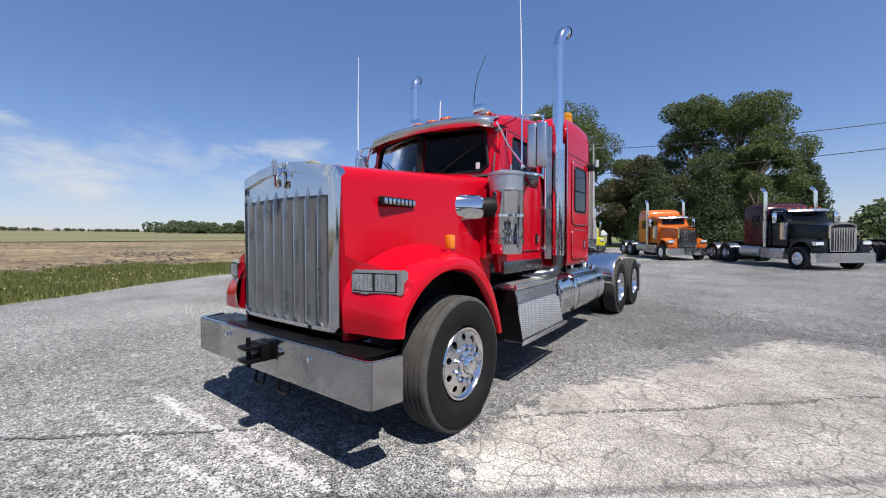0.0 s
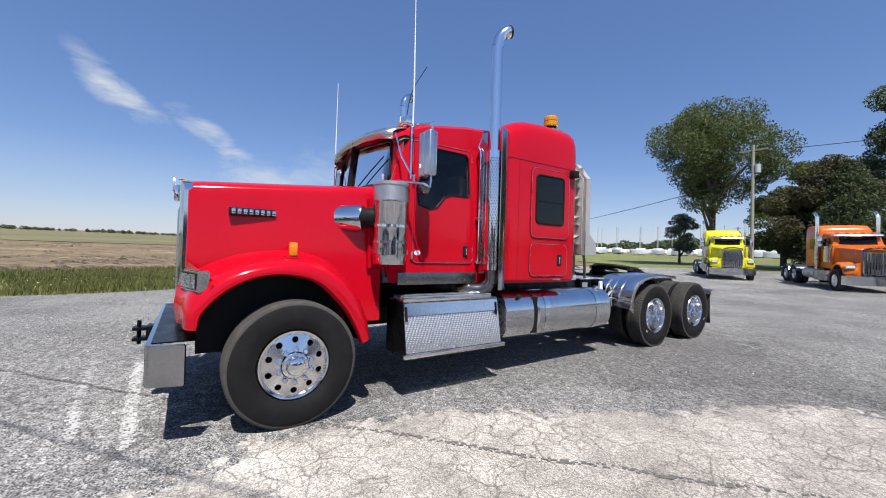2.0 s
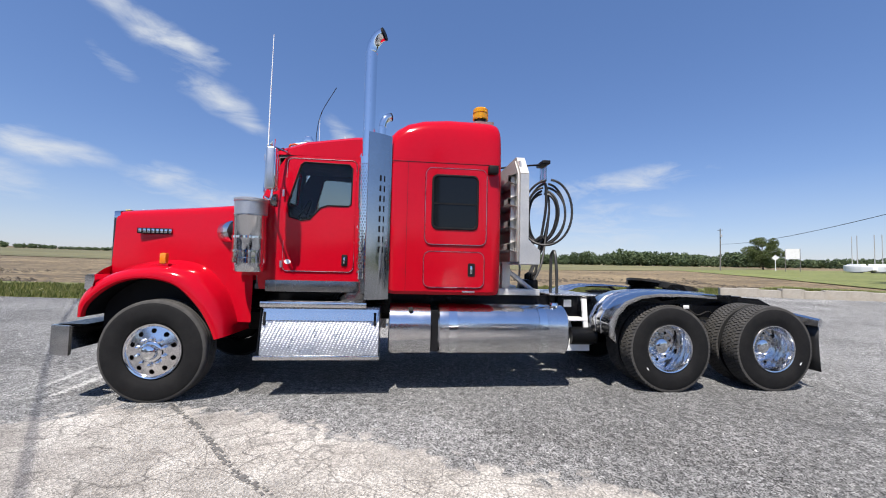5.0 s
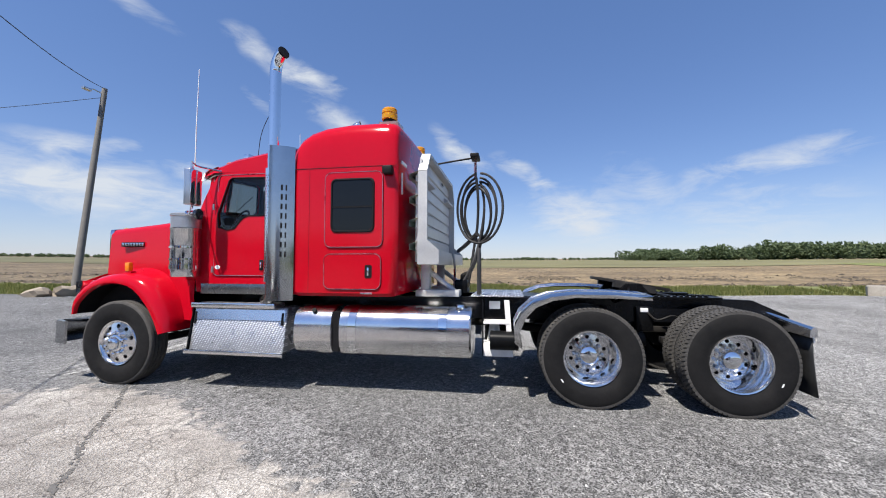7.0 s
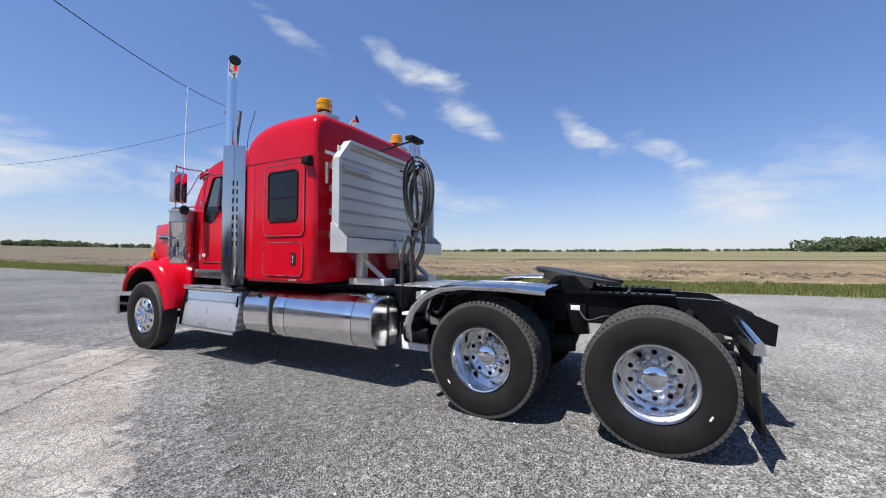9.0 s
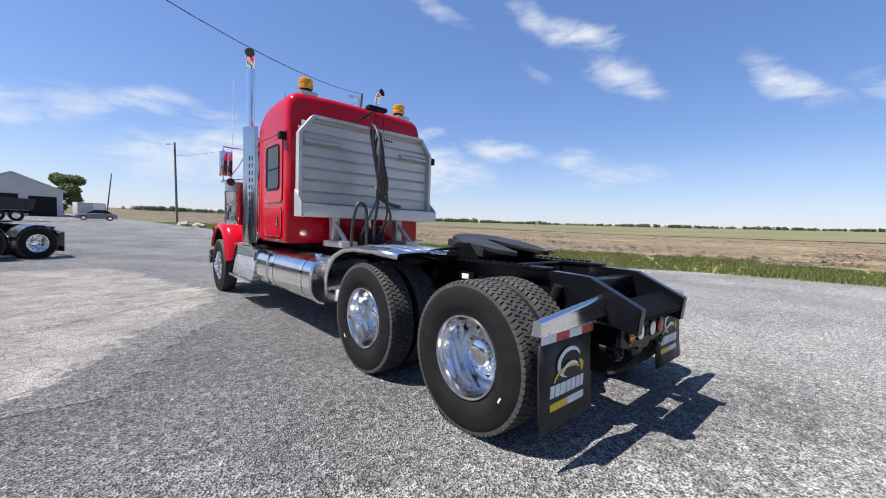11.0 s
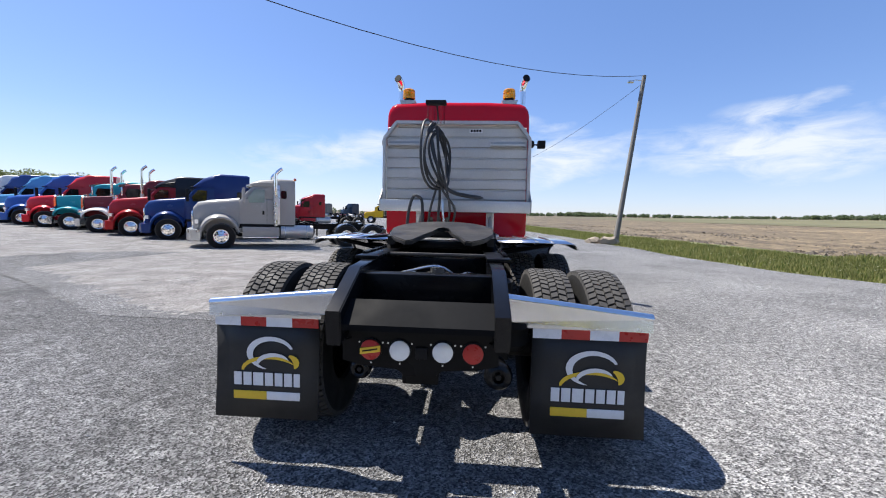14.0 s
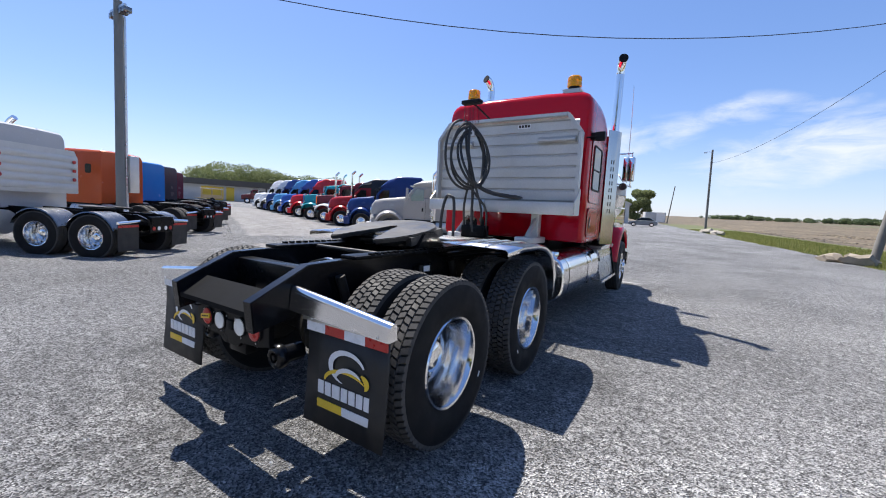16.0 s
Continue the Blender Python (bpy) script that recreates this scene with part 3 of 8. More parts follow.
PATCH = [(1.95, -1.3), (1.55, -0.5), (1.38, 0.35), (1.5, 1.0), (2.1, 2.15), (2.45, 2.8), (2.95, 3.5), (3.4, 4.55), (3.75, 5.05), (4.3, 4.95), (5.2, 4.5), (7.5, 3.2), (9.0, 2.4), (12.6, 0.5), (16, -1.2), (22, -4.2), (32, -9.0), (46, -15.5), (45, -19.5), (30, -13.4), (17, -8.6), (14.2, -7.6), (10.1, -5.7), (6.2, -5.0), (3.5, -5.3), (2.6, -4.0)]


def worn_sheet(name, outline, z, mat, label, step, edge):
    """A patch whose surface wears out over some metres at its edge; each corner carries how far inside it lies."""
    line = np.array([(p.x, p.y) for p in smooth_line([(x, y, 0) for x, y in outline + outline[:1]], 8)])
    (x0, y0), (x1, y1) = line.min(0) - edge, line.max(0) + edge
    nx, ny = int((x1 - x0) / step) + 1, int((y1 - y0) / step) + 1
    gx, gy = np.meshgrid(x0 + step * np.arange(nx), y0 + step * np.arange(ny), indexing="ij")
    pts = np.stack([gx.ravel(), gy.ravel()], 1)
    a, b = line[:-1], line[1:]
    inside = np.zeros(len(pts), bool)
    dist = np.full(len(pts), 1e9)
    for p, q in zip(a, b):
        d = q - p
        u = np.clip(((pts - p) @ d) / max(d @ d, 1e-9), 0, 1)
        dist = np.minimum(dist, np.hypot(*(pts - p - u[:, None] * d).T))
        cross = (p[1] > pts[:, 1]) != (q[1] > pts[:, 1])
        with np.errstate(divide="ignore", invalid="ignore"):
            inside ^= cross & (pts[:, 0] < p[0] + (pts[:, 1] - p[1]) * d[0] / d[1])
    worn = np.clip(0.5 + np.where(inside, dist, -dist) / (2 * edge), -0.3, 1.0)
    keep = (worn.reshape(nx, ny) > -0.25)
    quad = keep[:-1, :-1] | keep[1:, :-1] | keep[1:, 1:] | keep[:-1, 1:]
    idx = np.arange(nx * ny).reshape(nx, ny)
    faces = np.stack([idx[:-1, :-1][quad], idx[1:, :-1][quad], idx[1:, 1:][quad], idx[:-1, 1:][quad]], 1)
    used, faces = np.unique(faces, return_inverse=True)
    verts = [(x, y, rise(x, y) + z) for x, y in pts[used].tolist()]
    me = bpy.data.meshes.new(name)
    me.from_pydata(verts, [], faces.reshape(-1, 4).tolist())
    me.attributes.new("worn", "FLOAT", "POINT").data.foreach_set("value", worn[used].astype(np.float32))
    me.materials.append(mat)
    return tagged(new(name, me), label, "ground patch", kind="structure")


# ---- wheels ----
def tyre_sides(r, w):
    """(x, radius) pairs of a tyre carcass of outer radius r and width w centred on x = 0."""
    h = w / 2
    right = [(h * 0.60, r * 0.545), (h * 0.80, r * 0.56), (h * 0.97, r * 0.66), (h * 1.0, r * 0.76), (h * 0.97, r * 0.87), (h * 0.915, r * 0.945), (h * 0.85, r * 0.97)]
    return right + [(-x, q) for x, q in right[::-1]]


def steer_tread(r, w):
    """The ribbed running band of a steering tyre."""
    h = w / 2
    tread = [(h * 0.925, r * 0.935), (h * 0.90, r * 0.963), (h * 0.85, r * 0.985), (h * 0.80, r * 0.994)]
    for g in (0.078, 0.027, -0.027, -0.078):
        tread += [(g + 0.007, r * 0.999), (g + 0.005, r * 0.978), (g - 0.005, r * 0.978), (g - 0.007, r * 0.999)]
    return turned(tread + [(-h * 0.80, r * 0.994), (-h * 0.85, r * 0.985), (-h * 0.90, r * 0.963), (-h * 0.925, r * 0.935)], 72)


def drive_tread():
    """One skin of tread whose lugs stand up out of the grooves."""
    bm = bmesh.new()
    count, low, high = 72, 0.529, 0.551
    pitch = 2 * math.pi / count
    strips = []
    for row, (x0, x1) in enumerate(((-0.124, -0.078), (-0.073, -0.027), (-0.022, 0.022), (0.027, 0.073), (0.078, 0.124))):
        shift = 0.5 * pitch * (row % 2)
        for x, up in ((x0 - 0.002, False), (x0 + 0.002, True), (x1 - 0.002, True), (x1 + 0.002, False)):
            skew = 0.012 * (1 if row % 2 else -1) * (1 if x > (x0 + x1) / 2 else -1)
            top = high - (0.010 if abs(x) > 0.11 else 0.0)
            strip = []
            for k in range(count):
                for part_of, raised in ((0.0, False), (0.05, True), (0.75, True), (0.80, False)):
                    ang = (k + part_of) * pitch + shift + skew
                    r = top if up and raised else low
                    if not up and abs(x) > 0.11:
                        r = 0.505
                    strip.append((x, r * math.cos(ang), r * math.sin(ang)))
            strips.append(strip)
    return rings(bm, strips, True, False)


def disc_with_holes(x_of_r, r_in, r_out, holes, r_hole, size, depth):
    """A wheel disc with round hand holes; x_of_r gives its dish."""
    bm = bmesh.new()
    n = 32
    for k in range(holes):
        a0, a1 = 2 * math.pi * k / holes, 2 * math.pi * (k + 1) / holes
        mid = (a0 + a1) / 2
        outer, inner = [], []
        for i in range(n):
            side, t = divmod(i, n // 4)
            t /= n / 4
            if side == 0:
                p = (r_out, a0 + (a1 - a0) * t)
            elif side == 1:
                p = (r_out + (r_in - r_out) * t, a1)
            elif side == 2:
                p = (r_in, a1 + (a0 - a1) * t)
            else:
                p = (r_in + (r_out - r_in) * t, a0)
            outer.append(p)
            ang = math.atan2((p[1] - mid) * r_hole, p[0] - r_hole)
            inner.append((r_hole + size * math.cos(ang), mid + size * math.sin(ang) / r_hole))
        def at(p, dx=0.0):
            return (x_of_r(p[0]) + dx, p[0] * math.cos(p[1]), p[0] * math.sin(p[1]))
        rings(bm, [[at(p) for p in outer], [at(p) for p in inner], [at(p, -depth) for p in inner]], True, False)
    bmesh.ops.remove_doubles(bm, verts=bm.verts[:], dist=0.0005)
    return bm


def steer_rim():
    bm = disc_with_holes(lambda r: 0.098 + 0.03 * max(0, (0.27 - r) / 0.13), 0.12, 0.268, 10, 0.222, 0.027, 0.035)
    revolve(bm, [(0.098, 0.268), (0.104, 0.276), (0.118, 0.284), (0.122, 0.298), (0.112, 0.304), (0.09, 0.302), (-0.10, 0.285)], 60)
    return bm


def drive_rim():
    bm = disc_with_holes(lambda r: -0.150 + 0.12 * (0.232 - r), 0.11, 0.232, 10, 0.190, 0.021, 0.03)
    revolve(bm, [(-0.150, 0.232), (-0.138, 0.240), (-0.10, 0.248), (0.0, 0.257), (0.06, 0.270), (0.098, 0.278), (0.118, 0.286), (0.122, 0.300), (0.112, 0.306), (0.09, 0.303)], 60)
    return bm


def dark_disc(x, r):
    bm = turned([(x, 0.001), (x, r)], 40)
    return bm


def steer_hub():
    return turned([(0.12, 0.115), (0.150, 0.112), (0.158, 0.10), (0.160, 0.085), (0.18, 0.08), (0.198, 0.07), (0.209, 0.045), (0.212, 0.001)], 40)


def drive_hub():
    """A deep-set chrome hub cover: a skirt over the nuts and a domed cap."""
    return turned([(-0.146, 0.135), (-0.100, 0.131), (-0.088, 0.118), (-0.072, 0.114), (-0.066, 0.108), (-0.040, 0.106), (-0.022, 0.098), (-0.010, 0.078), (-0.003, 0.045), (-0.001, 0.001)], 48)


def nut():
    return turned([(0.0, 0.027), (0.012, 0.027), (0.016, 0.021), (0.05, 0.020), (0.06, 0.011), (0.063, 0.001)], 10)


MESHES = {
    "steer_tyre": mesh_from(turned(tyre_sides(0.562, 0.29), 72), "tyre", RUBBER, 40),
    "steer_tread": mesh_from(steer_tread(0.562, 0.29), "tread", TREADRUB, 30),
    "drive_tyre": mesh_from(turned(tyre_sides(0.540, 0.275), 72), "tyre", RUBBER, 40),
    "drive_tread": mesh_from(drive_tread(), "tread", TREADRUB, 25),
    "steer_rim": mesh_from(steer_rim(), "wheel", WHEELALU, 35),
    "drive_rim": mesh_from(drive_rim(), "wheel", WHEELALU, 35),
    "steer_hub": mesh_from(steer_hub(), "hub_cap", CHROME, 35),
    "drive_hub": mesh_from(drive_hub(), "hub_cap", CHROME, 35),
    "nut": mesh_from(nut(), "lug_nut", CHROME, 35),
    "back": mesh_from(dark_disc(0.02, 0.27), "brake_drum", GREASE, 35),
    "back_drive": mesh_from(dark_disc(-0.205, 0.230), "brake_drum", GREASE, 35),
    "flange_nut": mesh_from(turned([(0.0, 0.021), (0.006, 0.021), (0.008, 0.016), (0.026, 0.015), (0.031, 0.008), (0.032, 0.001)], 8), "lug_nut", STEEL, 35),
    "marker": mesh_from(boxed(-0.002, 0.002, -0.006, 0.006, -0.02, 0.02), "chalk_mark", WHITEPRINT, 0),
}
SIDE = {1: Matrix.Identity(4), -1: pose(0, 0, 0, 0, 0, 180)}


def steer_wheel(truck, side, x=1.125, y=0.04, z=0.515, nuts=True):
    w = part("wheel", MESHES["steer_rim"], None, truck, "polished ten-hole alloy wheel", at=pose(side * x, y, z) @ SIDE[side])
    part("tyre", MESHES["steer_tyre"], None, w, "black rubber tyre")
    part("tread", MESHES["steer_tread"], None, w, "dusty ribbed tread")
    part("hub_cap", MESHES["steer_hub"], None, w)
    part("brake_drum", MESHES["back"], None, w)
    if nuts:
        for k in range(10):
            a = 2 * math.pi * (k + 0.5) / 10
            part("lug_nut", MESHES["nut"], None, w, at=pose(0.118, 0.142 * math.cos(a), 0.142 * math.sin(a)))
    return w


def drive_wheel(truck, side, y, x=1.06, z=0.545, nuts=True, mark=None):
    w = part("wheel", MESHES["drive_rim"], None, truck, "polished deep-dish alloy wheel", at=pose(side * x, y, z) @ SIDE[side])
    part("tyre", MESHES["drive_tyre"], None, w, "black rubber tyre")
    part("tread", MESHES["drive_tread"], None, w, "dusty blocky tread")
    part("hub_cap", MESHES["drive_hub"], None, w)
    part("brake_drum", MESHES["back_drive"], None, w)
    if nuts:
        for k in range(10):
            a = 2 * math.pi * k / 10
            part("lug_nut", MESHES["flange_nut"], None, w, at=pose(-0.108, 0.155 * math.cos(a), 0.155 * math.sin(a)))
    if mark:
        a = radians(mark)
        part("chalk_mark", MESHES["marker"], None, w, "small white paint dab", at=pose(0.1375, 0.40 * math.cos(a), 0.40 * math.sin(a), mark, 0, 0))
    inner = part("inner_tyre", MESHES["drive_tyre"], None, truck, "black rubber tyre", at=pose(side * (x - 0.335), y, z))
    part("tread", MESHES["drive_tread"], None, inner, "dusty blocky tread")
    part("brake_drum", MESHES["back_drive"], None, inner)
    return w


# ---- the red truck ----
truck = thing("semi_truck", Matrix.Identity(4), "red long-nosed semi truck with sleeper cab, chrome grille and stacks", "truck")

for s in (1, -1):
    steer_wheel(truck, s)
    drive_wheel(truck, s, 6.12, 1.107 - 0.017 * s, mark=218)
    drive_wheel(truck, s, 7.57, 1.107 - 0.017 * s, mark=-28)

# front mudguards and bonnet
ARCH_IN = smooth_line([(-0.70, 0.88, 0), (-0.66, 1.02, 0), (-0.50, 1.18, 0), (-0.30, 1.28, 0), (-0.05, 1.305, 0), (0.22, 1.235, 0), (0.45, 1.02, 0), (0.58, 0.82, 0), (0.66, 0.64, 0)], 5)
ARCH_OUT = smooth_line([(-0.80, 0.88, 0), (-0.80, 1.06, 0), (-0.70, 1.24, 0), (-0.42, 1.395, 0), (0.0, 1.465, 0), (0.36, 1.40, 0), (0.62, 1.17, 0), (0.76, 0.88, 0), (0.80, 0.68, 0)], 5)


def mudguard():
    rows = []
    for i, o in zip(ARCH_IN, ARCH_OUT):
        prof = [(1.20, -0.06), (1.225, -0.02), (1.243, 0.06), (1.246, 0.25), (1.23, 0.48), (1.195, 0.70), (1.13, 0.88), (1.03, 0.99), (0.93, 1.06), (0.86, 1.2), (0.78, 1.42)]
        rows.append([(x, i.x + (o.x - i.x) * k, i.y + (o.y - i.y) * k) for x, k in prof])
    return rings(bmesh.new(), rows, False, False)


def mudguard_liner():
    rows = [[(x, i.x + (o.x - i.x) * 0.1, i.y + (o.y - i.y) * 0.1) for x in (1.20, 0.5)] for i, o in zip(ARCH_IN, ARCH_OUT)]
    return rings(bmesh.new(), rows, False, False)


HOOD = [(-0.792, 0.640, 2.075, 0.07), (-0.785, 0.69, 2.10, 0.075), (-0.70, 0.70, 2.11, 0.08), (-0.4, 0.735, 2.13, 0.085), (0.0, 0.78, 2.155, 0.09), (0.4, 0.83, 2.185, 0.09), (0.70, 0.875, 2.21, 0.09), (0.95, 0.92, 2.225, 0.09)]


def hood_section(y, w, z, crown):
    half = [(w + 0.06, 0.80), (w + 0.045, 1.30), (w + 0.02, 1.75), (w + 0.004, z - 0.10), (w - 0.004, z - 0.05), (w - 0.022, z - 0.018), (w - 0.055, z), (w * 0.72, z + crown * 0.42), (w * 0.4, z + crown * 0.8), (0.05, z + crown * 1.05), (0.0, z + crown * 1.06)]
    return [(x, y, h) for x, h in half] + [(-x, y, h) for x, h in half[-2::-1]]


hood = part("hood", rings(bmesh.new(), [hood_section(*h) for h in HOOD], False, False), RED, truck, "glossy red long square bonnet")
pair("mudguard", mudguard(), RED, truck, "glossy red flared front wing")
pair("mudguard_liner", mudguard_liner(), PLASTIC, truck)
pair("wheel_well", prismed([(-0.70, 0.62)] + [(p.x, p.y) for p in ARCH_IN] + [(0.66, 0.62)], "x", 0.905, 0.915), PLASTIC, truck, "black inner wheel well")
pair("cowl_recess", boxed(0.90, 0.99, 0.80, 1.01, 1.36, 2.08), RED, truck)
# closing face between grille and wing
nose = bmesh.new()
rings(nose, [[(0.66, -0.79, 0.88), (0.68, -0.785, 1.45)], [(0.85, -0.79, 0.88), (0.85, -0.775, 1.40)], [(1.14, -0.765, 0.885), (1.14, -0.67, 1.33)], [(1.235, -0.71, 0.89), (1.235, -0.60, 1.24)]], False, False)
pair("nose_panel", nose, RED, truck)
pair("badge", boxed(0.755, 0.805, -0.475, -0.085, 1.832, 1.900, 0.006), PLASTIC, truck, "dark name badge with chrome bars")
for k in range(8):
    y = -0.455 + k * 0.049
    pair("badge_bar", boxed(0.803, 0.811, y, y + 0.033, 1.842, 1.890, 0.003), CHROME, truck)
pair("side_marker", boxed(1.07, 1.14, -0.01, 0.06, 1.47, 1.595, 0.015), AMBERMID, truck, "amber side marker lamp")
pair("marker_base", boxed(1.05, 1.13, -0.04, 0.085, 1.42, 1.475, 0.01), RED, truck)

# headlamps
lamp_box = prismed([(0.835, -0.815), (1.218, -0.703), (1.20, -0.62), (0.835, -0.70)], "z", 1.165, 1.34, 0.012)
hl = pair("headlamp", lamp_box, SHELLSTEEL, truck, "rectangular twin headlamp in a chrome bezel")
for side, ob in zip((1, -1), hl):
    for a, b in ((0.855, 1.005), (1.025, 1.175)):
        ya, yb = -0.815 + 0.292 * (a - 0.835), -0.815 + 0.292 * (b - 0.835)
        part("lens_frame", prismed([(side * (a - 0.008), ya - 0.004), (side * (b + 0.008), yb - 0.004), (side * (b + 0.008), yb + 0.02), (side * (a - 0.008), ya + 0.02)][::side], "z", 1.185, 1.318), PLASTIC, ob)
        part("lens", prismed([(side * a, ya - 0.012), (side * b, yb - 0.012), (side * b, yb + 0.01), (side * a, ya + 0.01)][::side], "z", 1.193, 1.310, 0.004), LAMPGLASS, ob, "clear ribbed lens over a mirrored bowl")
        for k in range(5):
            x = a + 0.02 + 0.03 * k
            y = ya - 0.0125 + 0.292 * (x - a)
            part("lens_rib", tubed([(side * x, y, 1.20), (side * x, y, 1.303)], 0.004, 5), LAMPGLASS, ob)

# radiator shell and grille
SHELL = [(-0.69, 0.86), (0.69, 0.86), (0.69, 2.03)] + [(0.69 - 0.05 * (1 - math.cos(radians(a))), 2.06 + 0.05 * math.sin(radians(a))) for a in (0, 30, 60, 90)] + [(0.35, 2.165), (0.0, 2.195), (-0.35, 2.165)] + [(-0.69 + 0.05 * (1 - math.cos(radians(a))), 2.06 + 0.05 * math.sin(radians(a))) for a in (90, 60, 30, 0)] + [(-0.69, 2.03)]
INNER = [(-0.63, 0.89), (0.61, 0.89), (0.61, 2.02), (0.3, 2.09), (0.0, 2.12), (-0.3, 2.09), (-0.63, 2.02)]


def shell_place(u, v, depth):
    bulge = 0.022 * max(0.0, 1 - (abs(u) / 0.70) ** 2)
    soft = 0.035 * max(0.0, (abs(u) - 0.63) / 0.07) ** 2
    return (u, -0.84 - bulge + soft + depth, v)


shell = sheet_with_hole(bmesh.new(), SHELL, INNER, shell_place, 0.07, 144)
grille = part("grille", shell, SHELLSTEEL, truck, "tall chrome radiator shell")


def screen_y(x):
    return -0.812 - 0.022 * (1 - (x / 0.70) ** 2)


mesh_back = bmesh.new()
rings(mesh_back, [[(x, screen_y(x), z) for x in (-0.63, -0.3, 0, 0.3, 0.63)] for z in (0.88, 1.92)], False, False)
part("grille_mesh", mesh_back, GRILLE, grille, "grey woven wire screen")
header = bmesh.new()
rings(header, [[(x, screen_y(x) - 0.006, 1.905 + dz - 0.02 * abs(x)) for x in (-0.63, -0.3, 0, 0.3, 0.63)] for dz in (0, 0.22)], False, False)
part("grille_header", header, SHELLSTEEL, grille, "smooth satin header panel")
for k in range(8):
    x = -0.555 + 0.15 * k
    y = screen_y(x)
    top = 2.01 - 0.04 * abs(x)
    bm = bmesh.new()
    rings(bm, [[(x - 0.022, y + 0.01, z), (x - 0.004, y + d, z), (x + 0.006, y + d, z), (x + 0.012, y + 0.01, z)] for z, d in ((0.885, 0.0), (0.93, -0.036), (1.86, -0.036), (top, 0.006))], True, True)
    part("grille_bar", bm, STEEL, grille, "polished upright bar")
# hood ornament as a plain double plaque
orn = part("ornament", boxed(-0.026, 0.026, -0.905, -0.86, 1.985, 2.15, 0.01), CHROME, truck, "small red and chrome plaque on the grille top")
part("plaque_face", boxed(-0.012, 0.012, -0.909, -0.90, 2.0, 2.12, 0.004), DARKRED, orn)
for s in (1, -1):
    part("wing", prismed([(s * 0.004, 2.08), (s * 0.02, 2.09), (s * 0.030, 2.18), (s * 0.015, 2.215), (s * 0.006, 2.17)][::s], "y", -0.922, -0.90), STEEL, orn)
part("shell_sticker", boxed(0.36, 0.44, -0.862, -0.80, 2.152, 2.156), YELLOW, grille, "small yellow sticker on the shell's top")

# bumper
BUMP = [(-1.286, -0.77), (-1.235, -0.99), (-1.19, -1.02), (1.19, -1.02), (1.235, -0.99), (1.286, -0.77), (1.26, -0.76), (1.19, -0.985), (-1.19, -0.985), (-1.26, -0.76)]
bumper = part("bumper", prismed(BUMP, "z", 0.475, 0.79, 0.008), BUMPERSTEEL, truck, "wide flat chrome bumper")
part("bumper_shelf", boxed(-1.15, 1.15, -0.985, -0.70, 0.782, 0.793), BLACK, truck)
hook = part("tow_hook", boxed(-0.09, 0.11, -1.09, -1.02, 0.60, 0.74, 0.01), BLACK, truck, "black forged tow pin bracket on the bumper")
for z in (0.60, 0.70):
    part("hook_plate", boxed(-0.07, 0.09, -1.20, -1.08, z, z + 0.03, 0.008), BLACK, hook)
part("hook_pin", tubed([(0.01, -1.15, 0.56), (0.01, -1.15, 0.79)], 0.018), BLACK, hook)
for x in (-0.16, 0.20):
    part("tow_loop", tubed(smooth_line([(x - 0.06, -0.95, 0.48), (x - 0.06, -0.98, 0.36), (x + 0.06, -0.98, 0.36), (x + 0.06, -0.95, 0.48)], 4), 0.014), GREASE, truck)
for x in (-0.62, -0.16, 0.24, 0.62):
    part("bumper_bolt", tubed([(x, -1.02, 0.70), (x, -1.036, 0.70)], 0.016, 10), CHROME, bumper)

# cab
def cab_x(z):
    return 1.03 if z < 2.1 else 1.03 - 0.085 * ((z - 2.1) / 0.8) ** 1.4


def roof_z(y):
    return float(np.interp(y, (1.05, 1.2, 1.5, 2.1, 2.55), (2.86, 2.94, 3.045, 3.14, 3.17)))


CAB = [(1.02, 1.20), (2.55, 1.18), (2.55, 2.95), (2.1, 2.90), (1.5, 2.85), (1.28, 2.82), (1.15, 2.60), (1.04, 2.30)]
WINDOW = [(1.36, 2.07), (1.50, 2.03), (1.60, 2.05), (1.72, 2.19), (1.80, 2.22), (2.05, 2.22), (2.08, 2.25), (2.08, 2.70), (2.04, 2.745), (1.50, 2.755), (1.46, 2.72), (1.34, 2.25)]
DOOR = rounded(1.30, 2.13, 1.42, 2.80, 0.06)


def cab_place(u, v, depth):
    return (cab_x(v) - depth, u, v)


